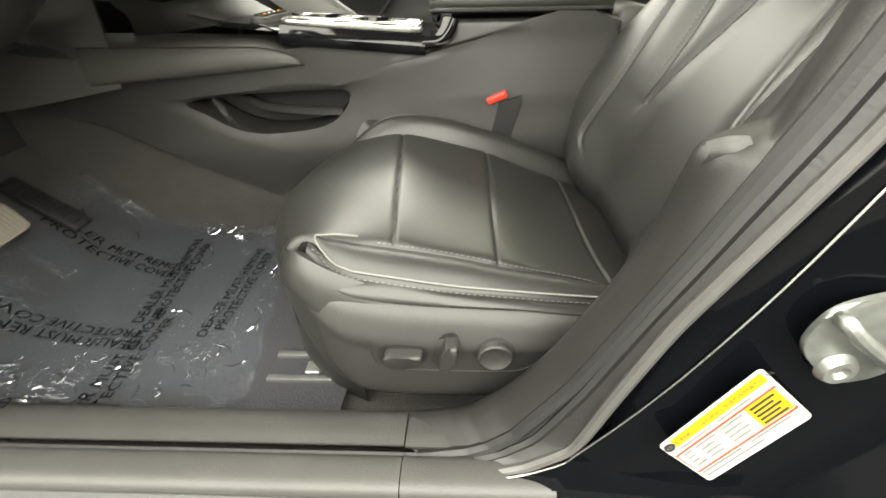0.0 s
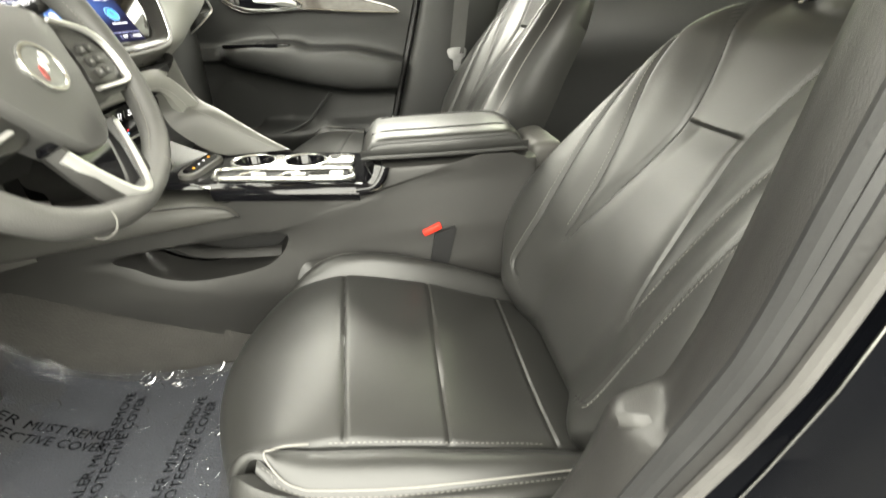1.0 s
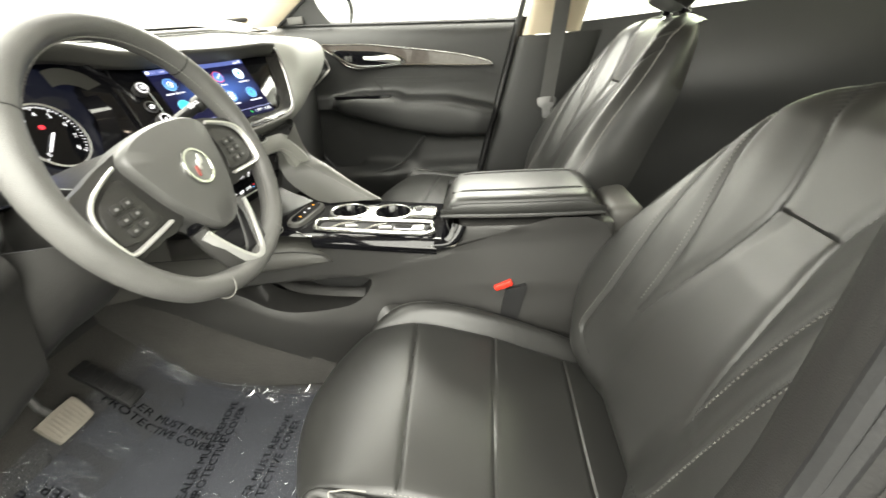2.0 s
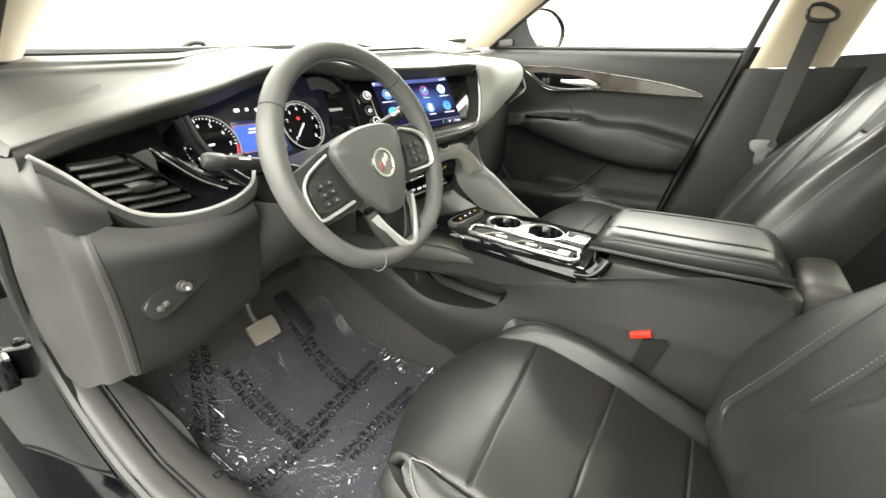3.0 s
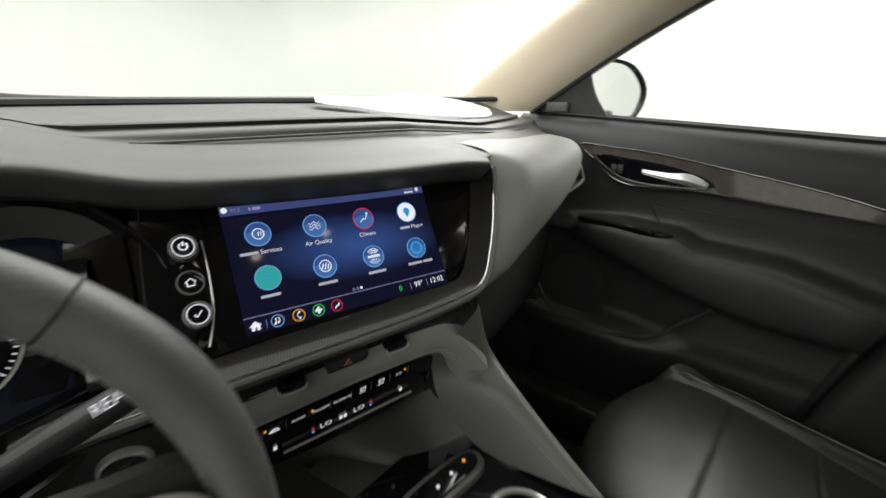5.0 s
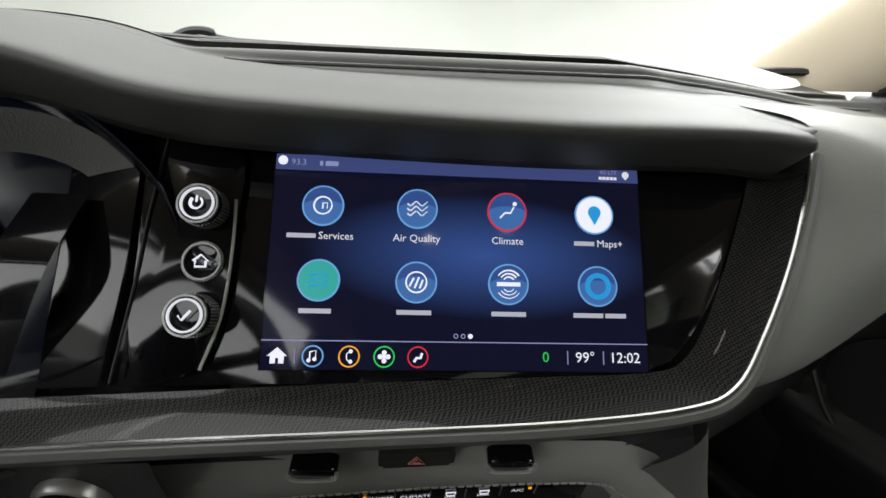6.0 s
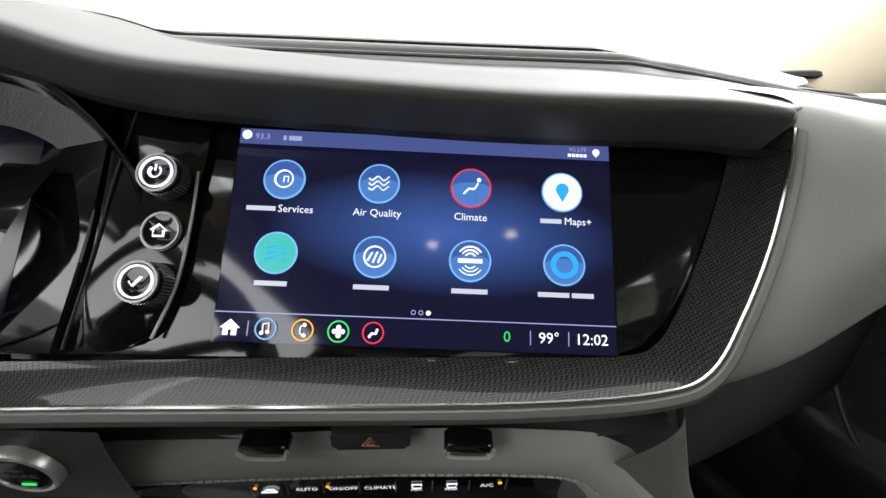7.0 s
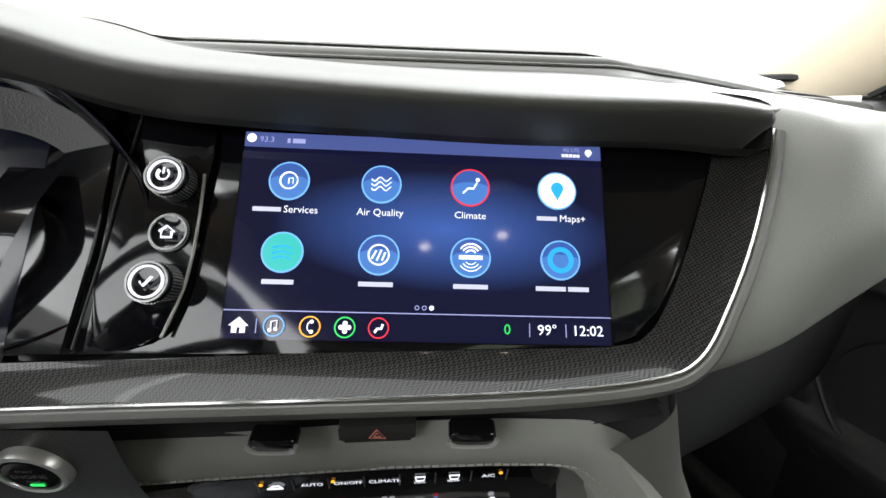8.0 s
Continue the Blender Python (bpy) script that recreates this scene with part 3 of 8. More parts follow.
part("tailgate", skin([[(2.25, -0.7, 0.4), (2.33, -0.7, 0.8), (2.3, -0.7, 1.15)], [(2.32, 0, 0.4), (2.38, 0, 0.8), (2.36, 0, 1.16)], [(2.25, 0.7, 0.4), (2.33, 0.7, 0.8), (2.3, 0.7, 1.15)]], 3, 3), DARK, BODY)
part("tailgate_window", skin([[(2.3, -0.68, 1.15), (2.15, -0.66, 1.4), (2.0, -0.62, 1.60)], [(2.36, 0, 1.16), (2.2, 0, 1.42), (2.05, 0, 1.64)], [(2.3, 0.68, 1.15), (2.15, 0.66, 1.4), (2.0, 0.62, 1.60)]], 3, 3), GREEN_GLASS, BODY, "green-tinted tailgate window").visible_shadow = False
part("windscreen", skin([[(-0.99, -0.76, 1.245), (-1.06, 0, 1.285), (-0.99, 0.76, 1.315)], [(-0.66, -0.70, 1.45), (-0.74, 0, 1.49), (-0.66, 0.70, 1.48)], [(-0.34, -0.62, 1.60), (-0.40, 0, 1.645), (-0.34, 0.62, 1.60)]], 5, 6), GLASS, BODY, "clear windscreen").visible_shadow = False
part("cowl", block(-1.22, -0.99, -0.8, 0.8, 1.15, 1.235, 0.02), PIANO, BODY, "black cowl under the windscreen")
part("rear_window", sheet([[(x, 0.77, 1.23 + 0.02 * x), (x + 0.1, 0.66, 1.58)] for x in (0.46, 0.9, 1.42)]), GREEN_GLASS, BODY, "green-tinted rear side window").visible_shadow = False

# rear bench
BENCH = thing("rear_bench", (1.2, 0, 0.38), "black leather rear bench in shadow", "seat")
part("cushion", skin([[(0.95, -0.62, 0.45), (0.92, -0.62, 0.66), (1.1, -0.62, 0.70), (1.45, -0.62, 0.66)], [(0.95, 0, 0.45), (0.92, 0, 0.65), (1.1, 0, 0.68), (1.45, 0, 0.65)], [(0.95, 0.62, 0.45), (0.92, 0.62, 0.66), (1.1, 0.62, 0.70), (1.45, 0.62, 0.66)]], 6, 6), LEATHER, BENCH)
part("backrest", skin([[(1.40, -0.64, 0.62), (1.48, -0.64, 0.9), (1.62, -0.64, 1.22), (1.72, -0.64, 1.2)], [(1.40, 0, 0.62), (1.5, 0, 0.9), (1.62, 0, 1.2), (1.72, 0, 1.18)], [(1.40, 0.64, 0.62), (1.48, 0.64, 0.9), (1.62, 0.64, 1.22), (1.72, 0.64, 1.2)]], 6, 6), LEATHER, BENCH)


# ---- seats ----
CUSHION_LINE = [(-0.125, 0.455), (-0.180, 0.495), (-0.228, 0.56), (-0.226, 0.617), (-0.175, 0.645), (-0.07, 0.650), (0.07, 0.613), (0.22, 0.553), (0.36, 0.505)]
CUSHION_SIDE = [(0, 0.004), (0.10, 0.003), (0.17, 0.0), (0.188, -0.004), (0.193, -0.010), (0.199, -0.002), (0.213, 0.018), (0.230, 0.026), (0.243, 0.016), (0.255, -0.015), (0.262, -0.05), (0.258, -0.10)]
SEAMS = ((-0.076, -0.032), (0.0715, 0.004), (0.219, 0.0))


def smooth_steps(knots):
    """Like steps, but through a rounded curve."""
    line = np.array(smooth_line(knots, 8))
    return lambda x: float(np.interp(x, line[:, 0], line[:, 1]))


# the door-side edge of the cushion: height of the leaf's upper seam, and the piping below it
leaf_seam_z = smooth_steps([(-0.25, 0.640), (-0.17, 0.653), (-0.13, 0.654), (-0.058, 0.643), (0.015, 0.630), (0.085, 0.612), (0.165, 0.594), (0.23, 0.576), (0.36, 0.55)])
leaf_edge_z = smooth_steps([(-0.25, 0.665), (-0.165, 0.660), (-0.15, 0.650), (-0.115, 0.643), (-0.05, 0.635), (0.013, 0.624), (0.08, 0.615), (0.15, 0.606), (0.25, 0.596), (0.36, 0.585)])
leaf_edge_a = smooth_steps([(-0.25, 0.205), (-0.165, 0.214), (-0.15, 0.227), (-0.115, 0.237), (-0.05, 0.243), (0.013, 0.243), (0.08, 0.241), (0.15, 0.238), (0.25, 0.235), (0.36, 0.23)])
shield_top = smooth_steps([(-0.172, 0.603), (-0.166, 0.618), (-0.155, 0.632), (-0.136, 0.632), (-0.10, 0.619), (-0.05, 0.609), (0.045, 0.602), (0.17, 0.596), (0.30, 0.588), (0.38, 0.55)])
shield_low = smooth_steps([(-0.172, 0.597), (-0.168, 0.565), (-0.155, 0.520), (-0.140, 0.490), (-0.118, 0.460), (-0.09, 0.444), (-0.03, 0.439), (0.10, 0.442), (0.30, 0.455), (0.38, 0.50)])
shield_bulge = smooth_steps([(0.0, -0.006), (0.06, 0.004), (0.18, 0.012), (0.27, 0.0155), (0.36, 0.012), (0.55, 0.010), (0.80, 0.007), (0.92, 0.0), (1.0, -0.014)])


def shield_a(x, z):
    """How far the plastic flank stands out from the seat's middle."""
    top, low = shield_top(x), shield_low(x)
    f = (top - z) / max(top - low, 0.004)
    nose = max(0.0, min(1.0, (-0.10 - x) / 0.072))
    return 0.264 + shield_bulge(min(max(f, 0.0), 1.0)) - 0.036 * nose**2


def front_seat(name, cy, m, dx, dz, label, switches, raised):
    """One front seat; m is 1 where the tunnel lies at larger y, -1 where it lies at smaller y."""
    seat = thing(name, (0.05 + dx, cy, 0.40), label, "car seat", "front seats")
    put = lambda x, y, z: (x + dx, cy + m * y, z + dz)
    half = smooth_line(CUSHION_SIDE, 4)
    inner = [(y, h) for y, h in half if y <= 0.1935]
    line = smooth_line([(x, z, 0) for x, z in CUSHION_LINE], 9)
    fine = []
    for a, b in zip(line, line[1:]):
        n = 4 if any(min(a[0], b[0]) - 0.012 < s + k < max(a[0], b[0]) + 0.012 for s, w in SEAMS for k in (-0.016, 0, 0.016)) and a[1] > 0.54 and a[0] > -0.13 else 1
        fine += [a + (b - a) * k / n for k in range(n)]
    fine.append(line[-1])
    rows, cords = [], {1: [], -1: []}
    for x, z, _ in fine:
        front = max(0.0, min(1.0, (-0.10 - x) / 0.13))
        on_top = z > 0.6 or x > -0.1
        rise = steps(x, [(-0.24, 0.15), (-0.15, 0.7), (0.0, 1.15), (0.2, 1.2), (0.36, 0.6)]) if on_top else 0.1
        leaf = max(0.0, min(1.0, (x + 0.235) / 0.06)) if on_top else 0.0
        leaf = leaf * leaf * (3 - 2 * leaf)

        def place(y, zz):
            round_nose = front * (0.035 - 0.095 * (y / 0.262) ** 2)
            seam = 0.0
            if z > 0.5 and abs(y) < 0.193:
                for s, w in SEAMS:
                    off = x - s - w * (y / 0.4)
                    seam += (-0.0046 * bell(off, 0.0026) + 0.0030 * bell(off, 0.04)) * min(1.0, (0.193 - abs(y)) / 0.012)
            return put(x - round_nose, y * (1 - 0.05 * front), zz + seam + 0.0012 * math.sin(9 * x + 1) * math.cos(7 * y))

        # door side: flat panel, seam, a leaf that falls to the piping, then the flank
        lift = leaf_seam_z(x) - z
        outer = []
        for y, h in inner:
            outer.append((y, z + h + leaf * lift * (y / 0.193) ** 2.5))
        top = outer[-1][1]
        ez, ea = leaf_edge_z(x), leaf_edge_a(x)
        for k, q in enumerate(np.linspace(0.08, 1.0, 9)):
            y0, h0 = half[len(inner) + k * 3] if len(inner) + k * 3 < len(half) else half[-1]
            y0 = 0.193 + (y0 - 0.193) * 0.62
            ya, za = 0.195 + (ea - 0.195) * q, (top + 0.010 * (1 - q) + (ez - top) * q + 0.009 * math.sin(math.pi * q))
            outer.append((ya * leaf + y0 * (1 - leaf), za * leaf + (z + h0 * 0.6) * (1 - leaf)))
        for q in (0.25, 0.6, 1.0):
            ya, za = ea + 0.003 - 0.02 * q, ez - 0.006 - 0.050 * q
            outer.append((ya * leaf + (0.235 - 0.02 * q) * (1 - leaf), za * leaf + (z - 0.06 - 0.05 * q) * (1 - leaf)))
        tunnel = [(y, z + (h * rise if h > 0 else h)) for y, h in half]
        rows.append([place(-y, zz) for y, zz in outer[::-1]] + [place(y, zz) for y, zz in tunnel[1:]])
        if on_top and x > -0.235:
            cords[1].append(Vector(place(0.2445, z + 0.016 * rise)))
        if on_top and x > -0.172:
            cords[-1].append(Vector(place(-ea - 0.001, ez + 0.001)))
    part("cushion", sheet(rows), LEATHER, seat, "black leather cushion with three cross seams")
    # piping on both edges of the cushion; on the door side it turns back at the front into the leaf's upper seam
    back_turn = [Vector(put(x, -a, z)) for x, a, z in smooth_line([(-0.100, 0.196, 0.661), (-0.128, 0.197, 0.6645), (-0.149, 0.203, 0.666)], 5)]
    for sgn in (1, -1):
        cord = (back_turn if sgn < 0 else []) + cords[sgn]
        part("piping", tube(smooth_line([tuple(c) for c in cord[::2]], 4), 0.0012, 6), THREAD, seat, "pale grey piping")
        part("stitching", dashes([c + Vector((0, -sgn * m * (0.011 if sgn > 0 else -0.005), 0.0085 if sgn > 0 else -0.006)) for c in cords[sgn]], 0.004, 0.003, 0.0005), THREAD, seat)
    part("stitching", dashes([put(x, -0.187, leaf_seam_z(x) - 0.001) for x in np.linspace(-0.08, 0.2, 40)], 0.004, 0.003, 0.0005), THREAD, seat)
    # bulging plastic flanks
    for sgn in (-1, 1):
        grid = []
        for x in np.concatenate([np.linspace(-0.1715, -0.10, 16), np.linspace(-0.085, 0.375, 26)]):
            top, low = shield_top(x), shield_low(x)
            grid.append([put(x, sgn * shield_a(x, top + (low - top) * f), top + (low - top) * f) for f in np.linspace(0, 1, 30)])
        part("side_shield", thick(sheet(grid), 0.004), PLASTIC, seat, "dark grey plastic seat flank", flat_angle=60)
        # leather valance that closes the nose of the flank
        nose = []
        for x in np.linspace(-0.171, -0.06, 14):
            top, low = shield_top(x), shield_low(x)
            ahead = 0.020 * max(0.0, min(1.0, (-0.06 - x) / 0.06))
            nose.append([put(x - ahead, sgn * (shield_a(x, top + (low - top) * f) - 0.010), top + 0.012 + ahead + (low - 0.016 - top - ahead) * f) for f in np.linspace(0, 1, 16)])
        part("front_valance", thick(sheet(nose), 0.02), LEATHER, seat, flat_angle=60)
        # leather strip from the piping down to the plastic
        strip = []
        for x in np.linspace(-0.173, 0.30, 42):
            ez, ea, top = leaf_edge_z(x), leaf_edge_a(x), shield_top(x)
            if sgn > 0:
                ez, ea = 0.62 - 0.25 * max(0.0, x - 0.05), 0.255
            low = min(top + 0.004, ez - 0.010)
            ahead = max(0.0, min(1.0, (-0.10 - x) / 0.13)) * (0.035 - 0.095 * (ea / 0.262) ** 2)
            strip.append([put(x - ahead, sgn * (ea - 0.002) * (1 - 0.05 * max(0.0, min(1.0, (-0.10 - x) / 0.13))), ez - 0.001), put(x - ahead, sgn * (ea + 0.004), ez - 0.006), put(x - ahead * 0.5, sgn * (ea * 0.5 + shield_a(x, top) * 0.5 + 0.004), (ez + low) / 2), put(x, sgn * (shield_a(x, top) + 0.003), low), put(x, sgn * (shield_a(x, top) - 0.012), low - 0.012)])
        part("flank_band", skin(strip[::2], 2, 4), LEATHER, seat, "black leather band above the flank")
    if switches:
        face = lambda u, v, d: put(u, -(shield_a(u, v) + d), v)
        groove = [(-0.083, 0.574), (-0.083, 0.545), (-0.076, 0.524), (-0.057, 0.517), (0.0, 0.515), (0.08, 0.515), (0.107, 0.526), (0.12, 0.545)]
        part("switch_panel", tube([face(u, v, 0.0004) for u, v in smooth_line(groove, 8)], 0.0011, 5), DARK_THREAD, seat)
        lever = [(-0.070, 0.534), (-0.066, 0.553), (-0.058, 0.558), (-0.026, 0.558), (-0.022, 0.552), (-0.026, 0.536), (-0.036, 0.529), (-0.060, 0.528)]
        rocker = [(-0.004, 0.533), (0.004, 0.571), (0.009, 0.575), (0.018, 0.574), (0.019, 0.568), (0.014, 0.537), (0.008, 0.531)]
        part("switch", slab([tuple(p) for p in smooth_line(lever, 3, True)], lambda u, v, d: face(u, v, d + 0.013 + 0.15 * (v - 0.545)), 0.016, 0.005, 3), PLASTIC, seat, "grey seat adjuster lever")
        part("switch_well", slab([tuple(p) for p in smooth_line([(-0.078, 0.541), (-0.070, 0.562), (-0.045, 0.566), (-0.018, 0.561), (-0.016, 0.545), (-0.024, 0.530), (-0.046, 0.524), (-0.068, 0.527)], 3, True)], lambda u, v, d: face(u, v, d + 0.0006), 0.003), RUBBER, seat)
        part("switch", slab([tuple(p) for p in smooth_line(rocker, 3, True)], lambda u, v, d: face(u, v, d + 0.016 + 0.1 * (v - 0.55)), 0.018, 0.004, 3), PLASTIC, seat, "grey upright recline switch")
        part("switch_well", slab([tuple(p) for p in smooth_line([(-0.013, 0.534), (-0.002, 0.574), (0.016, 0.580), (0.022, 0.566), (0.015, 0.532), (0.0, 0.527)], 3, True)], lambda u, v, d: face(u, v, d + 0.0006), 0.003), RUBBER, seat)
        part("switch", lathe([(0.004, 0.005), (0.013, 0.0055), (0.0165, 0.0075), (0.0185, 0.0085), (0.0205, 0.007), (0.0215, 0.0)], frame_of(face(0.063, 0.550, 0), (1, 0, 0), (0, 0, 1)), 28), PLASTIC, seat, "round lumbar switch")
        part("switch_well", ring(0.0205, 0.0245, lambda a, b, d: face(0.063 + a, 0.550 + b, d + 0.0008), 0.003), RUBBER, seat)
    # runners on the floor: two rails with the latch between them
    turned = Matrix.Translation((dx, cy, 0)) @ Matrix.Diagonal((1, m, 1, 1))
    for ry in (-0.178, 0.16):
        for k in (-0.024, 0.024):
            part("runner", block(-0.280, 0.40, ry + k - 0.006, ry + k + 0.006, 0.378, 0.404, 0.003, 2, turned), STEEL, seat, "grey steel seat runner")
        part("runner_latch", join(block(-0.262, 0.0, ry - 0.007, ry + 0.004, 0.388, 0.396, 0.002, 1, turned), block(-0.225, -0.20, ry - 0.012, ry + 0.012, 0.386, 0.400, 0.002, 1, turned), block(-0.276, -0.268, ry - 0.02, ry + 0.02, 0.382, 0.394, 0.002, 1, turned)), ZINC, seat)
        part("runner_bed", block(-0.27, 0.38, ry - 0.02, ry + 0.02, 0.378, 0.384, 0.001, 1, turned), RUBBER, seat)
    part("base_frame", block(-0.12, 0.34, -0.22, 0.22, 0.40 + dz * 0.0, 0.47 + dz, 0.02, 2, Matrix.Translation((dx, cy, 0))), DARK, seat)
    # backrest
    lay, up_x, up_z = (0.258, 0.545), 0.478, 0.878
    spot = lambda h, y, n: put(lay[0] + up_x * h - up_z * n, y, lay[1] + up_z * h + up_x * n)
    wide = smooth_steps([(0, 0.185), (0.06, 0.225), (0.14, 0.280), (0.24, 0.290), (0.36, 0.258), (0.46, 0.232), (0.54, 0.200), (0.60, 0.168), (0.635, 0.130), (0.655, 0.09)])
    crease = smooth_steps([(0.0, 0.125), (0.18, 0.118), (0.20, 0.112), (0.24, 0.102), (0.31, 0.085), (0.37, 0.071), (0.455, 0.058), (0.54, 0.078), (0.62, 0.112), (0.66, 0.135)])
    wing = smooth_steps([(0.0, 0.12), (0.19, 0.118), (0.24, 0.117), (0.32, 0.122), (0.39, 0.134), (0.455, 0.152), (0.50, 0.165), (0.56, 0.172), (0.66, 0.168)])
    pocket = smooth_steps([(0.0, 0.10), (0.05, 0.125), (0.075, 0.165), (0.10, 0.181), (0.20, 0.182), (0.30, 0.186), (0.40, 0.194), (0.50, 0.197), (0.56, 0.196), (0.66, 0.20)])
    swell = smooth_steps([(0, 0.6), (0.12, 1.05), (0.22, 1.1), (0.35, 0.95), (0.5, 0.55), (0.62, 0.25), (0.66, 0.2)])

    def face_n(h, y):
        a, hw = abs(y), wide(h)
        t = min(1.0, a / hw)
        c, w, p = crease(h), wing(h), pocket(h)
        q = max(0.0, min(1.0, (a - 0.6 * c) / max(0.92 * hw - 0.6 * c, 0.02)))
        n = 0.068 * q * q * (3 - 2 * q) * swell(h)
        n -= 0.020 * max(0.0, (t - 0.90) / 0.10) ** 2
        n -= 0.0050 * bell(a - c, 0.0036) * steps(h, [(0.17, 0), (0.21, 1), (0.62, 1), (0.65, 0.4)])
        n -= 0.0042 * bell(a - p, 0.0034) * steps(h, [(0.05, 0), (0.08, 1), (0.5, 1), (0.58, 0.2)])
        n -= 0.0032 * bell(a - w, 0.0032) * steps(h, [(0.19, 0), (0.24, 1), (0.55, 1), (0.64, 0.3)])
        n += 0.0060 * bell(a - (c + w) / 2, max(0.012, (w - c) * 0.36)) * steps(h, [(0.2, 0), (0.32, 1), (0.5, 1), (0.6, 0.3)])
        n += 0.0050 * bell(a - (w + p) / 2, 0.020) * steps(h, [(0.12, 0), (0.24, 1), (0.5, 0.8), (0.6, 0.0)])
        if a < c:
            side = min(1.0, (c - a) / 0.022)
            n -= 0.0095 * steps(h, [(0.36, 0.0), (0.42, 0.5), (0.448, 0.95), (0.4545, 1.0), (0.4590, 0.0)]) * side
        n -= 0.05 * max(0, (h - 0.57) / 0.085) ** 2
        n += 0.016 * bell(h - 0.22, 0.15) * (1 - t * t)
        n -= 0.04 * max(0, (0.05 - h) / 0.05) ** 2
        return n

    hs = sorted(set([round(v, 4) for v in np.linspace(0, 0.655, 96)] + [0.450, 0.452, 0.4545, 0.457, 0.4595, 0.462]))
    rows = []
    for h in hs:
        hw = wide(h)
        row = []
        for k in range(221):
            y = hw * math.sin(math.pi * (k / 220 - 0.5) * 0.96) / math.sin(math.pi * 0.48)
            row.append(spot(h, y, face_n(h, y)))
        edge = face_n(h, hw)
        back = -0.085 + 0.02 * max(0, (h - 0.5) / 0.15)
        for y, n in ((hw + 0.008, edge - 0.02), (hw + 0.008, (edge + back) / 2), (hw - 0.02, back), (0, back - 0.01), (-hw + 0.02, back), (-hw - 0.008, (edge + back) / 2), (-hw - 0.008, edge - 0.02)):
            row.append(spot(h, y, n))
        rows.append(row)
    part("backrest", caps(sheet(rows, True), len(rows), len(rows[0])), LEATHER, seat, "black leather backrest with winged panels", flat_angle=60)
    for sgn in (1, -1):
        part("piping", tube([spot(h, sgn * (wide(h) + 0.003), face_n(h, wide(h)) - 0.003) for h in np.linspace(0.03, 0.62, 50)], 0.0013, 6), THREAD, seat, "pale grey backrest piping")
        part("seam", tube([spot(h, sgn * crease(h), face_n(h, crease(h)) + 0.0002) for h in np.linspace(0.19, 0.64, 80)], 0.0013, 5), DARK_THREAD, seat)
        part("seam", tube([spot(h, sgn * pocket(h), face_n(h, pocket(h)) + 0.0002) for h in np.linspace(0.06, 0.56, 80)], 0.0011, 5), DARK_THREAD, seat)
        part("seam", tube([spot(h, sgn * wing(h), face_n(h, wing(h)) + 0.0002) for h in np.linspace(0.2, 0.6, 80)], 0.0010, 5), DARK_THREAD, seat)
        part("stitching", dashes([spot(h, sgn * (pocket(h) + 0.009), face_n(h, pocket(h) + 0.009) + 0.0004) for h in np.linspace(0.08, 0.5, 60)], 0.004, 0.003, 0.0006), THREAD, seat)
        part("stitching", dashes([spot(h, sgn * (wing(h) + 0.007), face_n(h, wing(h) + 0.007) + 0.0004) for h in np.linspace(0.22, 0.6, 60)], 0.004, 0.003, 0.0006), THREAD, seat)
    if m < 0:
        part("recliner_cover", slab([tuple(p) for p in smooth_line([(-0.03, -0.03), (0.03, -0.045), (0.06, 0.02), (0.02, 0.07), (-0.03, 0.04)], 4, True)], lambda u, v, d: put(0.30 + u, 0.255 + d, 0.56 + v), 0.03, 0.006), PLASTIC_LIGHT, seat, "grey recliner cover")
    # headrest on two posts
    for k in (-0.06, 0.06):
        part("headrest_post", tube([spot(0.60, k, -0.045), spot(0.74 + raised, k, -0.03)], 0.006, 10), CHROME, seat, "chrome headrest post")
        part("post_collar", lathe([(0.008, 0.0), (0.017, 0.0), (0.015, 0.012), (0.008, 0.014)], frame_of(spot(0.648, k, -0.042), (0, 1, 0), (-up_z, 0, up_x)), 16), PIANO, seat)
    rows = []
    for h in np.linspace(0, 1, 13):
        s = 0.66 + raised + 0.17 * h
        r = math.sin(math.pi * (0.10 + 0.80 * h)) ** 0.35
        rows.append([spot(s, 0.125 * r * math.copysign(abs(math.cos(a)) ** 0.5, math.cos(a)), -0.005 + 0.015 * h + 0.05 * r * math.copysign(abs(math.sin(a)) ** 0.7, math.sin(a))) for a in (2 * math.pi * k / 32 for k in range(32))])
    part("headrest", caps(sheet(rows, True), 13, 32), LEATHER, seat, "black leather headrest")
    return seat


front_seat("driver_seat", -0.383, 1, 0.0, 0.0, "black leather driver's seat with pale piping and flank switches", True, 0.05)
front_seat("passenger_seat", 0.375, -1, -0.045, 0.11, "black leather passenger seat set high, with pale piping", False, 0.0)

BUCKLE = thing("seat_belt_buckle", (0.10, -0.115, 0.60), "black seat belt buckle with a red release button", "seat belt buckle")
part("body", slab(round_rect(-0.024, 0.024, -0.08, 0.028, 0.006), lambda u, v, d: (0.118 + u * 0.95 - v * 0.25 * -1 * 0.9, -0.108 + d, 0.668 + v + u * 0.25), 0.022, 0.004), RUBBER, BUCKLE)
part("button", block(-0.021, 0.021, -0.009, 0.009, -0.007, 0.007, 0.003, 2, pose(0.096, -0.118, 0.698, 0, -22, 0)), RED, BUCKLE, "red release button")
part("stalk", tube([(0.13, -0.115, 0.60), (0.17, -0.118, 0.53), (0.20, -0.12, 0.47)], 0.011, 8, 0.5), RUBBER, BUCKLE)


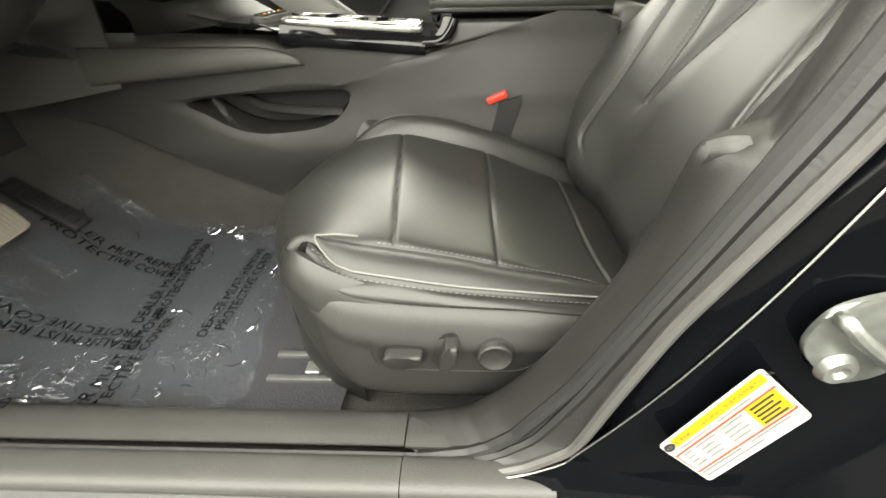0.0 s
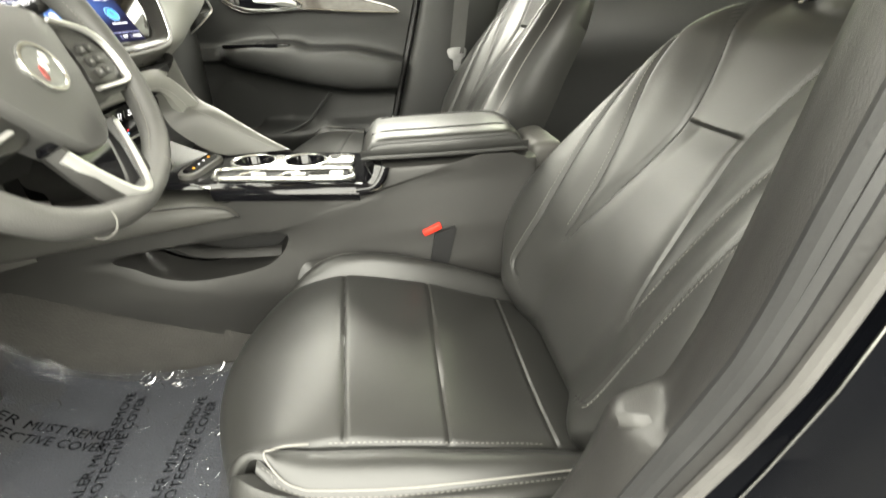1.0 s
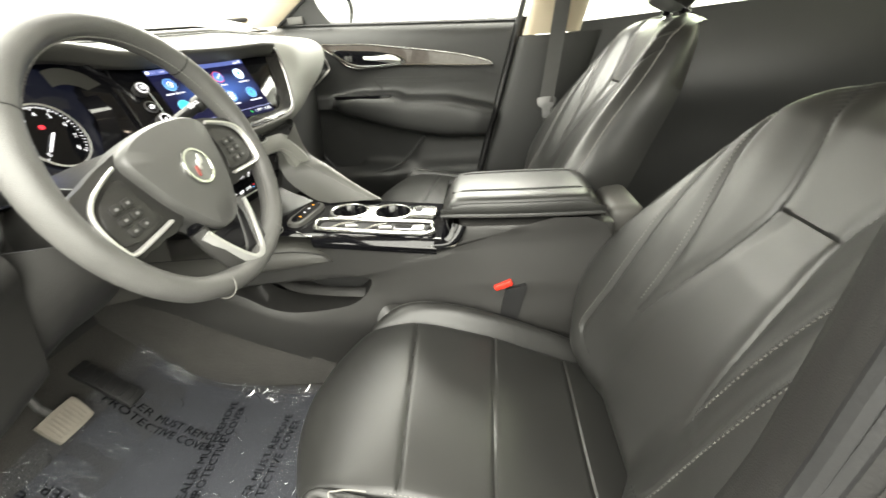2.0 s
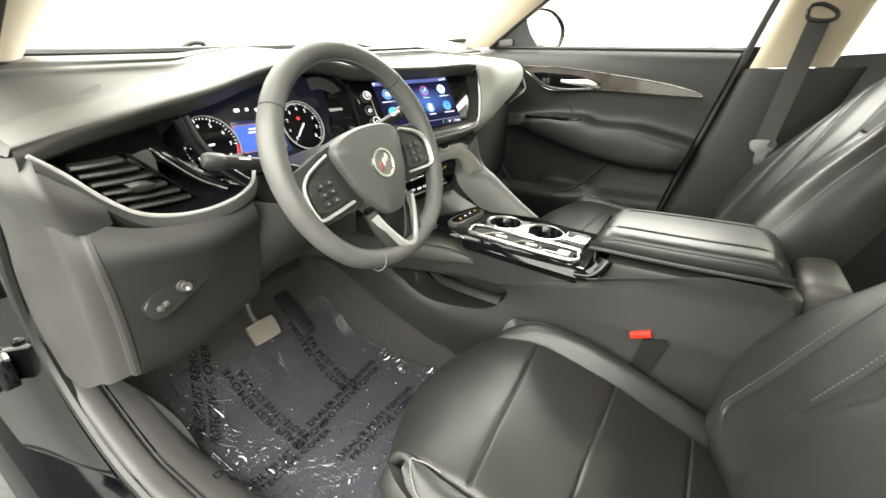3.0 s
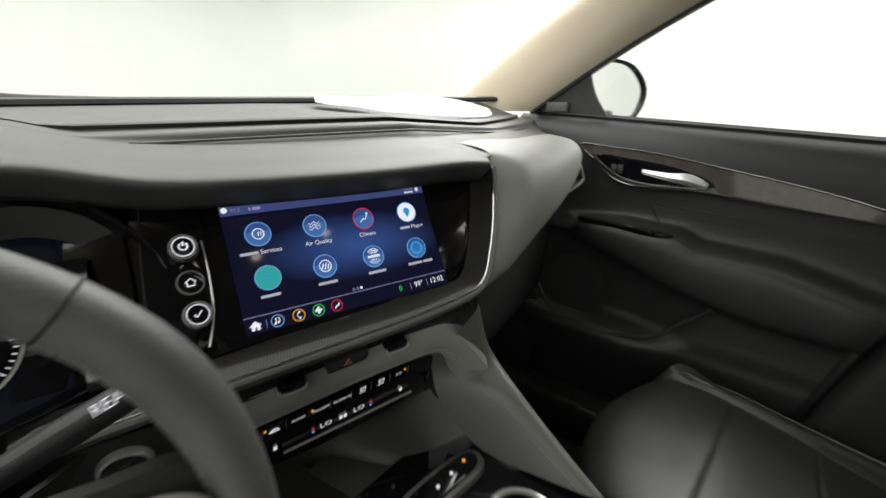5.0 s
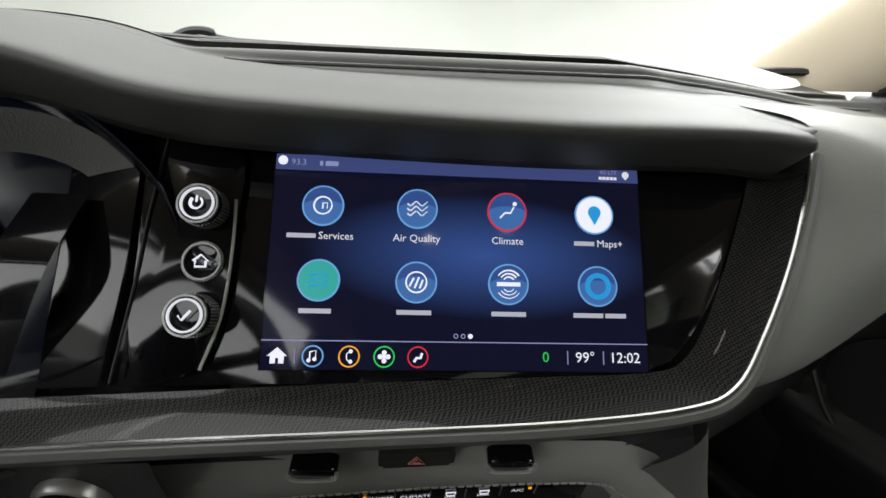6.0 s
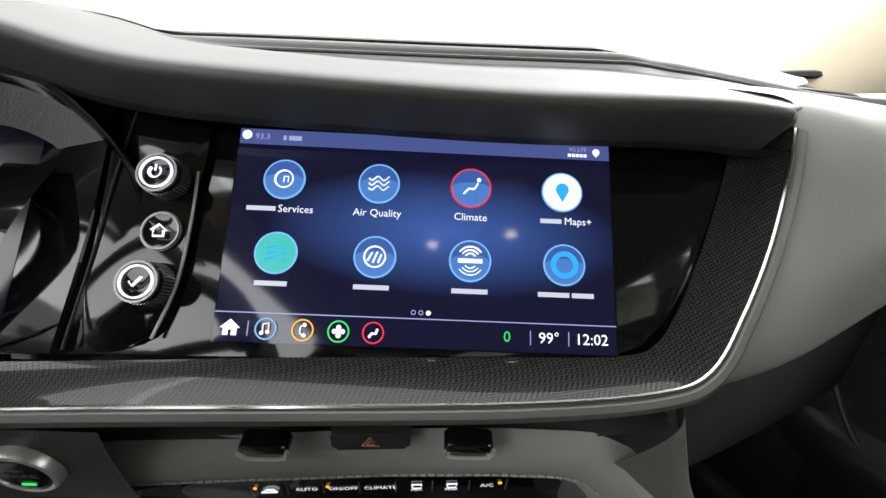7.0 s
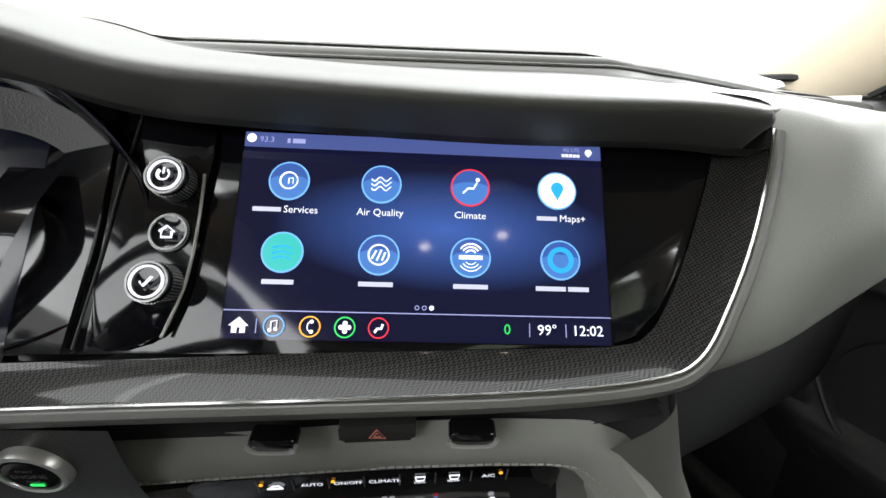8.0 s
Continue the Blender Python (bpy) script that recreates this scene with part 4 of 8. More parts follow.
# ---- dashboard ----
DASH = thing("dashboard", (-0.6, 0, 0.9), "charcoal padded dashboard with gloss black panels and chrome edging", "dashboard")
S0, SU, SV, SN = Vector((-0.544, -0.161, 1.182)), Vector((0.296, 0.955, 0.032)), Vector((0.475, -0.118, -0.872)), Vector((0.829, -0.273, 0.488))


def sp(u, v, d=0.0):
    """A place on the driver-angled centre panel: u along, v down, d proud of it."""
    return S0 + SU * u + SV * v + SN * d


# padded top: the rear brow line, and how it runs forward to the windscreen
BROW = smooth_line([(-0.503, -0.800, 1.124), (-0.510, -0.735, 1.141), (-0.520, -0.64, 1.160), (-0.525, -0.55, 1.178), (-0.545, -0.45, 1.203), (-0.560, -0.36, 1.218), (-0.560, -0.29, 1.219), (-0.535, -0.22, 1.205), (-0.512, -0.15, 1.202),
                    (-0.478, -0.02, 1.203), (-0.448, 0.08, 1.208), (-0.434, 0.128, 1.207), (-0.432, 0.160, 1.210), (-0.428, 0.20, 1.213), (-0.432, 0.30, 1.212), (-0.455, 0.45, 1.215), (-0.490, 0.60, 1.212), (-0.530, 0.70, 1.200)], 5)
rows = []
for b in BROW:
    x, y, z = b
    zf = 1.278 + 0.052 * y
    fx = -1.02 + 0.30 * (y / 0.8) ** 4
    dip = 0.020 * max(0.0, min(1.0, (y - 0.12) / 0.25))
    ridge = 0.006 * math.sin(8 * y + 0.5)
    tuck = max(0.0, min(1.0, (y - 0.122) / 0.035))
    nose = 0.014 * (1 - tuck) * max(0.0, min(1.0, (y + 0.80) / 0.12))
    mid = [(x - 0.004 - 0.03 * tuck, z - 0.012 - 0.01 * tuck), (x + nose * 0.6 - 0.02 * tuck, z - 0.001), (x + nose - 0.014 * tuck, z + 0.007 - 0.006 * tuck), (x + nose * 0.6 - 0.016 * tuck, z + 0.0135 - 0.006 * tuck), (x - 0.020, z + 0.0195 - 0.006 * tuck), (x - 0.05, z + 0.026 - 0.006 * tuck), (x - 0.09, z + 0.031 - 0.003 * tuck),
           (x - 0.125, max(z + 0.034, zf - 0.036 - dip)), (x - 0.135, max(z + 0.036, zf - 0.024 - dip)), (x - 0.175, max(z + 0.039, zf - 0.022 - dip)), (x - 0.185, max(z + 0.041, zf - 0.014 - dip)), (x + (fx - x) * 0.62, max(z + 0.041, zf - 0.014 + ridge * 0.3 - dip)), (x + (fx - x) * 0.82, max(z + 0.036, zf - 0.006 - dip * 0.6)), (fx, zf)]
    line = smooth_line([(a, c, 0) for a, c in mid], 5)
    rows.append([(a, y, c) for a, c, _ in line])
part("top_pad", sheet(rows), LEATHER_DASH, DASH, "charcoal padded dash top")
# shaded ledge between the brow and the panels
ledge = []
for b in BROW:
    x, y, z = b
    if y > 0.165:
        continue
    ledge.append([(x - 0.003, y, z - 0.011), (x - 0.010, y, z - 0.016), (x - 0.06, y, z - 0.012), (x - 0.12, y, z - 0.012)])
part("brow_underside", sheet(ledge), PLASTIC, DASH, "dark underside of the brow")
part("windscreen_strip", tube([(-1.0 + 0.30 * (y / 0.8) ** 4, y, 1.282 + 0.052 * y) for y in np.linspace(-0.76, 0.74, 30)], 0.007, 6), RUBBER, DASH)
# crease lines on the pad, passenger side
for k, z0 in ((0.12, 0.0), (0.155, 0.004)):
    crease = [Vector((bx - k - 0.05, by, max(bz + 0.036, 1.278 + 0.052 * by - 0.030) + 0.0035 + z0)) for bx, by, bz in BROW if -0.2 < by < 0.52]
    part("pad_crease", tube([c + Vector((0.05, 0, -0.0065 - 0.020 * max(0.0, min(1.0, (c.y - 0.12) / 0.25)))) for c in crease], 0.0016, 6), LEATHER_DASH, DASH)
# side demister by the windscreen pillar
VENT_SIDE = thing("demister_vent", (-0.614, -0.675, 1.186), "small dark demister grille in the dash top", "air vent")
dm = frame_of((-0.614, -0.675, 1.1865), (-0.019, 0.036, 0.015), (-0.80, -0.45, 0.38))
for k in range(4):
    part("slat", block(-0.017, 0.017, -0.0013, 0.0013, -0.002, 0.0012, 0.0006, 1, dm @ Matrix.Translation((0, 0.0032 * (k - 1.5), 0))), RUBBER, VENT_SIDE)
part("frame", tube([dm @ Vector((0.022 * math.cos(a), 0.0085 * math.sin(a), 0.0002)) for a in np.linspace(0, 2 * math.pi, 30)], 0.0012, 6), LEATHER_DASH, VENT_SIDE)
part("grille_bed", slab(disc_outline(1.0, 28), lambda u, v, d: dm @ Vector((0.0215 * u, 0.0082 * v, d + 0.0004)), 0.003), DARK, VENT_SIDE)

# ---- centre panel with the display ----
panel = [(-0.115, 0.006), (-0.06, -0.012), (0.10, -0.013), (0.303, -0.012), (0.298, 0.01), (0.286, 0.045), (0.268, 0.080), (0.254, 0.103), (0.238, 0.119), (0.215, 0.128), (0.17, 0.1305), (0.05, 0.132), (-0.05, 0.134), (-0.115, 0.136)]
part("display_panel", slab([tuple(p) for p in panel], sp, 0.03, 0.0015), PIANO, DASH, "gloss black display surround")
inner = smooth_line([(0.302, -0.012), (0.293, 0.018), (0.278, 0.058), (0.262, 0.094), (0.246, 0.117), (0.225, 0.125), (0.16, 0.128), (0.05, 0.132), (-0.05, 0.137), (-0.16, 0.142)], 6)
outer = smooth_line([(0.3325, -0.012), (0.3235, 0.020), (0.308, 0.062), (0.289, 0.100), (0.268, 0.131), (0.238, 0.143), (0.165, 0.1505), (0.06, 0.155), (-0.05, 0.159), (-0.16, 0.164)], 6)
rows = []
for a, b in zip(inner, outer):
    rows.append([sp(*(a + (b - a) * k), 0.001 + 0.011 * k**1.6) for k in np.linspace(0, 1, 8)])
part("woven_trim", sheet(rows), WEAVE, DASH, "woven dark trim under clear lacquer")
part("chrome_edge", tube([sp(b[0], b[1], 0.0125) for b in outer], 0.0015, 8), CHROME, DASH, "thin chrome edge of the centre panel")
rows = []
for i, b in enumerate(outer):
    a = outer[max(i - 1, 0)]
    c = outer[min(i + 1, len(outer) - 1)]
    way = (c - a) / np.linalg.norm(c - a)
    out = np.array((-way[1], way[0]))
    out = out if out @ np.array((0.6, 1.0)) > 0 else -out
    lip = [(0.001, 0.0122), (0.003, 0.0140), (0.0065, 0.0138), (0.0095, 0.0105), (0.011, 0.004), (0.0115, -0.03), (0.008, -0.07)]
    rows.append([sp(*(b + out * k), d) for k, d in lip])
part("panel_lip", sheet(rows), BUTTRESS_LIT, DASH, "padded lip below the centre panel, lightened as if lit")
DISPLAY = part("display", slab([(-0.001, -0.001), (0.224, -0.001), (0.224, 0.1255), (-0.001, 0.1255)], lambda u, v, d: sp(u, v, d + 0.0006), 0.002), PIANO, DASH, "lit blue display showing round icons", smooth=False)
# the lit background: deep navy with a soft blue glow across the middle
lit = material("lit_display", (0.004, 0.004, 0.008), 0.07)
nt = lit.node_tree
where, grad, ramp = nt.nodes.new("ShaderNodeTexCoord"), nt.nodes.new("ShaderNodeTexGradient"), nt.nodes.new("ShaderNodeValToRGB")
grad.gradient_type = "SPHERICAL"
lay = nt.nodes.new("ShaderNodeMapping")
lay.inputs["Location"].default_value = (0.0, 0.0, 0.0)
lay.inputs["Scale"].default_value = (9.5, 9.5, 30.0)
ramp.color_ramp.elements[0].color, ramp.color_ramp.elements[1].color = (0.003, 0.0035, 0.016, 1), (0.034, 0.080, 0.27, 1)
nt.links.new(where.outputs["Object"], lay.inputs[0])
nt.links.new(lay.outputs[0], grad.inputs[0])
nt.links.new(grad.outputs[0], ramp.inputs[0])
nt.links.new(ramp.outputs[0], nt.nodes["Principled BSDF"].inputs["Emission Color"])
nt.nodes["Principled BSDF"].inputs["Emission Strength"].default_value = 1.35
centre = sp(0.125, 0.058)
bm = slab([(0, 0), (0.2228, 0), (0.2228, 0.1248), (0, 0.1248)], lambda u, v, d: sp(u, v, d + 0.0012), 0.0004)
back = part("backdrop", bm, lit, DISPLAY, "navy display background", smooth=False)
back.data.transform(Matrix.Translation(base_of(DISPLAY) - centre))
back.location = centre - base_of(DISPLAY)


def lit_part(name, outline, mat, lift=0.0020, depth=0.0004):
    return part(name, slab(outline, lambda u, v, d: sp(u, v, d + lift), depth), mat, DISPLAY, smooth=False)


def lit_words(words, size, u, v, mat=None, across="CENTER", lift=0.0022):
    return lettering("words", words, size, frame_of(sp(u, v, lift), SU, -SV), mat or G_TEXT, DISPLAY, across)


def bars(u, v, widths, h=0.0030, mat=None):
    """Lines of writing as plain bars side by side."""
    total = sum(widths) + 0.0015 * (len(widths) - 1)
    at = u - total / 2
    for w in widths:
        lit_part("word_bar", [(at, v - h / 2), (at + w, v - h / 2), (at + w, v + h / 2), (at, v + h / 2)], mat or G_TEXT)
        at += w + 0.0015


lit_part("status_bar", [(0, 0), (0.2228, 0), (0.2228, 0.0095), (0, 0.0095)], G_BAR, 0.0016)
lit_words("93.3", 0.0052, 0.0135, 0.005, G_LINE)
bars(0.031, 0.005, [0.0018, 0.0075], 0.0028, G_LINE)
lit_part("signal_icon", disc_outline(0.0028, 16, 0.0040, 0.004), G_WHITE)
lit_words("4G LTE", 0.0035, 0.2035, 0.0035, G_LINE)
for k in range(5):
    lit_part("signal_bar", [(0.1975 + 0.0024 * k, 0.0062), (0.1993 + 0.0024 * k, 0.0062), (0.1993 + 0.0024 * k, 0.0080), (0.1975 + 0.0024 * k, 0.0080)], G_TEXT)
lit_part("pin_icon", [(0.2148, 0.0078)] + disc_outline(0.0022, 12, 0.2148, 0.0045)[5:] + disc_outline(0.0022, 12, 0.2148, 0.0045)[:2], G_TEXT)
ICONS = [(0.029, 0.031, G_BLUE, G_RIM), (0.0845, 0.031, G_BLUE, G_RIM), (0.139, 0.031, G_BLUE, G_RED), (0.1935, 0.031, G_WHITE, G_RIM), (0.029, 0.075, G_TEAL, G_RIM), (0.085, 0.075, G_BLUE, G_RIM), (0.1395, 0.075, G_BLUE, G_RIM), (0.194, 0.075, G_BLUE, G_RIM)]
for u, v, face, rim in ICONS:
    lit_part("icon_rim", disc_outline(0.0122, 36, u, v), rim, 0.0017)
    lit_part("icon_face", disc_outline(0.0112, 36, u, v), face, 0.0019)
    if face is G_BLUE:
        lit_part("icon_shade", [(u + 0.0112 * math.cos(a), v + 0.0112 * math.sin(a)) for a in np.linspace(math.pi, 2 * math.pi, 19)] + [(u + 0.0112 * math.cos(a), v - 0.0035 * math.sin(a)) for a in np.linspace(0, math.pi, 9)[1:-1]], G_SHADE, 0.0020)


def strokes(lines, r, mat, name="icon_mark", parent=None, lay=None):
    lay = lay or (lambda u, v: sp(u, v, 0.0024))
    return part(name, join(*[tube([lay(u, v) for u, v in line], r, 5, 0.4) for line in lines]), mat, parent or DISPLAY)


wave = lambda u, v, w=0.006: [(u + w * (k / 6 - 1), v + 0.0013 * math.sin(k * 0.9)) for k in range(13)]
strokes([disc_outline(0.0052, 20, 0.029, 0.031) + [(0.0342, 0.031)], [(0.029, 0.033), (0.029, 0.0295), (0.0315, 0.0295), (0.0315, 0.033)]], 0.0006, G_WHITE)
strokes([wave(0.0845, 0.031 + k) for k in (-0.003, 0, 0.003)], 0.00055, G_TEXT)
strokes([[(0.1345, 0.0350), (0.1375, 0.0318), (0.1410, 0.0318), (0.1430, 0.0282)]], 0.0011, G_WHITE)
lit_part("icon_mark", disc_outline(0.0013, 12, 0.1436, 0.0260), G_WHITE, 0.0023)
lit_part("icon_mark", [(0.1935, 0.0375)] + [(0.1935 + 0.004 * math.cos(a), 0.0295 + 0.004 * math.sin(a)) for a in np.linspace(2.6, 6.8, 14)], G_CYAN, 0.0023)
strokes([[(0.029 + 0.0055 * (k / 6 - 1), 0.075 + dv + 0.0012 * (k / 6 - 1) ** 2 * 1.2) for k in range(13)] for dv in (-0.0035, -0.0003, 0.0028)], 0.0008, G_CYAN)
strokes([disc_outline(0.0060, 20, 0.085, 0.075) + [(0.091, 0.075)], [(0.081, 0.0775), (0.0835, 0.0725)], [(0.084, 0.0785), (0.0865, 0.072)], [(0.087, 0.0785), (0.0888, 0.0735)]], 0.0006, G_WHITE)
strokes([[(0.1395 + r * math.cos(a), 0.075 + s * (0.0008 + r * math.sin(a))) for a in np.linspace(0.6, 2.54, 8)] for r in (0.0035, 0.0055, 0.0075) for s in (1, -1)], 0.0006, G_WHITE)
lit_part("icon_mark", [(0.1325, 0.0738), (0.1465, 0.0738), (0.1465, 0.0762), (0.1325, 0.0762)], G_WHITE, 0.0023)
part("icon_mark", ring(0.0050, 0.0080, lambda a, b, d: sp(0.194 + a, 0.075 + b, 0.0023 + d), 0.0003), G_CYAN, DISPLAY, smooth=False)
bars(0.0175, 0.0492, [0.0165], 0.0026, G_BARS)
lit_words("Services", 0.0062, 0.0375, 0.0492)
lit_words("Air Quality", 0.0062, 0.0845, 0.0492)
lit_words("Climate", 0.0062, 0.139, 0.0492)
bars(0.1865, 0.0492, [0.0125], 0.0026, G_BARS)
lit_words("Maps+", 0.0062, 0.2025, 0.0492)
bars(0.028, 0.0925, [0.0180], 0.0027, G_BARS)
bars(0.084, 0.0925, [0.0200], 0.0027, G_BARS)
bars(0.1395, 0.0925, [0.0205], 0.0027, G_BARS)
bars(0.1945, 0.0925, [0.0180, 0.0125], 0.0027, G_BARS)
lit_part("divider", [(0, 0.1086), (0.2228, 0.1086), (0.2228, 0.1092), (0, 0.1092)], G_LINE)
for k, mat in enumerate((None, None, G_WHITE)):
    c = 0.1085 + 0.0042 * k
    if mat:
        lit_part("page_dot", disc_outline(0.0014, 14, c, 0.1055), mat)
    else:
        part("page_dot", ring(0.0009, 0.0014, lambda a, b, d: sp(c + a, 0.1055 + b, 0.0022 + d), 0.0003, 14), G_LINE, DISPLAY, smooth=False)
lit_part("home_icon", [(0.0090, 0.1128), (0.0145, 0.1175), (0.0128, 0.1175), (0.0128, 0.1215), (0.0100, 0.1215), (0.0100, 0.1185), (0.0082, 0.1185), (0.0082, 0.1215), (0.0054, 0.1215), (0.0054, 0.1175), (0.0036, 0.1175)], G_WHITE)
lit_part("divider", [(0.0185, 0.1135), (0.0189, 0.1135), (0.0189, 0.1215), (0.0185, 0.1215)], G_LINE)
for c, mat in ((0.0285, G_RIM), (0.0485, G_AMBER), (0.0680, G_GREEN), (0.0870, G_RED)):
    part("dock_ring", ring(0.0052, 0.0060, lambda a, b, d: sp(c + a, 0.1174 + b, 0.0022 + d), 0.0003), mat, DISPLAY, smooth=False)
strokes([[(0.0270, 0.1195), (0.0270, 0.1150), (0.0302, 0.1143), (0.0302, 0.1188)]], 0.0006, G_WHITE, "note_icon")
for c, d in ((0.0263, 0.1197), (0.0295, 0.1190)):
    lit_part("note_icon", disc_outline(0.0011, 10, c, d), G_WHITE)
strokes([smooth_line([(0.0494, 0.1145), (0.0474, 0.1158), (0.0474, 0.1190), (0.0494, 0.1203)], 5)], 0.0006, G_WHITE, "phone_icon")
for d in (0.1146, 0.1202):
    lit_part("phone_icon", disc_outline(0.0011, 10, 0.0493, d), G_WHITE)
for c, d in ((0.0658, 0.1174), (0.0702, 0.1174), (0.0680, 0.1152), (0.0680, 0.1196)):
    lit_part("fan_icon", disc_outline(0.0014, 12, c, d), G_WHITE)
lit_part("fan_icon", disc_outline(0.0011, 12, 0.0680, 0.1174), G_WHITE)
strokes([[(0.0848, 0.1200), (0.0862, 0.1178), (0.0885, 0.1178), (0.0893, 0.1152)]], 0.0008, G_WHITE, "seat_icon")
lit_words("0", 0.0085, 0.1610, 0.1170, G_GREEN)
lit_words("99°", 0.0085, 0.1845, 0.1170, G_WHITE)
lit_words("12:02", 0.0085, 0.2085, 0.1170, G_WHITE)
for c in (0.1740, 0.1955):
    lit_part("divider", [(c, 0.1130), (c + 0.0004, 0.1130), (c + 0.0004, 0.1208), (c, 0.1208)], G_LINE)

# knob column to the left of the display
part("knob_panel", slab([tuple(p) for p in smooth_line([(-0.066, -0.008), (-0.020, -0.008), (-0.0185, 0.05), (-0.022, 0.10), (-0.032, 0.125), (-0.066, 0.128), (-0.070, 0.06)], 4, True)], lambda u, v, d: sp(u, v, d + 0.004), 0.008, 0.0015), PIANO, DASH, "gloss black knob column")
part("chrome_line", tube([sp(u, v, 0.0045) for u, v in smooth_line([(-0.0195, 0.03), (-0.0190, 0.06), (-0.0215, 0.095), (-0.030, 0.125)], 8)], 0.0009, 6), SATIN, DASH)
part("panel_seam", tube([sp(u, v, 0.0045) for u, v in smooth_line([(-0.060, -0.01), (-0.066, 0.04), (-0.069, 0.08), (-0.075, 0.132)], 6)], 0.0008, 5), DARK_THREAD, DASH)


def push_knob(u, v, r, high, mark, lit_ring, label):
    knob = part("knob", lathe([(r * 0.6, high - 0.002), (r * 0.9, high - 0.001), (r, high - 0.004), (r * 1.02, high * 0.5), (r * 1.02, 0.0)], frame_of(sp(u, v, 0.004), SU, -SV), 36), PIANO, DASH, label)
    part("knurl", join(*[block(-0.0005, 0.0005, r * 1.0, r * 1.05, 0.001, high * 0.7, 0, 1, frame_of(sp(u, v, 0.004), SU, -SV) @ pose(0, 0, 0, 0, 0, 360 * k / 40)) for k in range(40)]), STEEL, knob)
    part("chrome_rim", ring(r * 0.88, r * 0.98, lambda a, b, d: sp(u + a, v + b, 0.004 + high + d), 0.0015), STEEL, knob)
    if lit_ring:
        part("lit_ring", ring(r * 0.70, r * 0.79, lambda a, b, d: sp(u + a, v + b, 0.0045 + high + d), 0.0012), G_TEXT, knob)
    lay = lambda a, b: sp(u + a, v + b, 0.0048 + high)
    part("symbol", join(*[tube([lay(a * r, b * r) for a, b in line], r * 0.085, 5, 0.4) for line in mark]), G_WHITE, knob)
    return knob


arc = lambda c0, c1, rr: [(rr * math.cos(a), rr * math.sin(a)) for a in np.linspace(c0, c1, 16)]
push_knob(-0.0340, 0.0362, 0.0112, 0.014, [arc(radians(-50), radians(230), 0.28), [(0, -0.36), (0, -0.05)]], True, "gloss black volume knob with lit power mark")
push_knob(-0.0340, 0.0663, 0.0108, 0.003, [[(-0.38, 0.0), (0, -0.32), (0.38, 0.0)], [(-0.26, 0.0), (-0.26, 0.3), (0.26, 0.3), (0.26, 0.0)]], False, "gloss black home button")
push_knob(-0.0335, 0.0960, 0.0112, 0.015, [[(-0.25, 0.02), (-0.08, 0.22), (0.28, -0.22)]], True, "gloss black tuning knob with lit tick")

# ---- instrument cluster ----
CLUSTER = thing("instrument_cluster", (-0.57, -0.45, 1.10), "lit instrument cluster with two round dials", "instrument cluster")
CA = radians(22)
CC, CN, CU = Vector((-0.563, -0.453, 1.10)), Vector((math.cos(CA), 0, math.sin(CA))), Vector((-math.sin(CA), 0, math.cos(CA)))
cp = lambda u, v, d=0.0: CC + Vector((0, 1, 0)) * u + CU * v + CN * d
hood = [(-0.155, -0.02), (-0.14, 0.045), (-0.09, 0.085), (0.0, 0.112), (0.09, 0.122), (0.17, 0.105), (0.222, 0.060), (0.235, 0.01), (0.20, -0.04), (0.10, -0.062), (-0.05, -0.065), (-0.13, -0.055)]
face = [tuple(p) for p in smooth_line(hood, 5, True)]
part("dial_face", slab(face, lambda u, v, d: cp(u * 0.97, v * 0.97, d), 0.004), glow("night_blue_dial_face", (0.004, 0.005, 0.012), 0.5, 0.16), CLUSTER, "dark glassy cluster face")
rows = []
for s, d in ((0.965, -0.003), (0.965, 0.008), (0.98, 0.026), (1.0, 0.042), (1.01, 0.044), (1.015, 0.03), (1.01, -0.03)):
    rows.append([cp(u * s, v * s, d * (1.0 if v > 0 else 0.35 + 0.65 * abs(u) / 0.24)) for u, v in face])
part("hood", sheet(rows, True), PIANO, CLUSTER, "gloss black cluster hood")
part("hood_chrome", tube([cp(u * 1.005, v * 1.005, 0.038) for u, v in face if v > 0.03 and u < 0.06], 0.0016, 6), SATIN, CLUSTER)
part("inner_pad", sheet([[cp(0.155 + 0.075 * math.cos(a) * s, 0.020 + 0.075 * math.sin(a) * s, 0.005 + 0.022 * s) for a in np.linspace(-1.3, 1.9, 24)] for s in (0.70, 0.8, 0.9, 1.0)]), PLASTIC, CLUSTER, "matt grey inner hood")


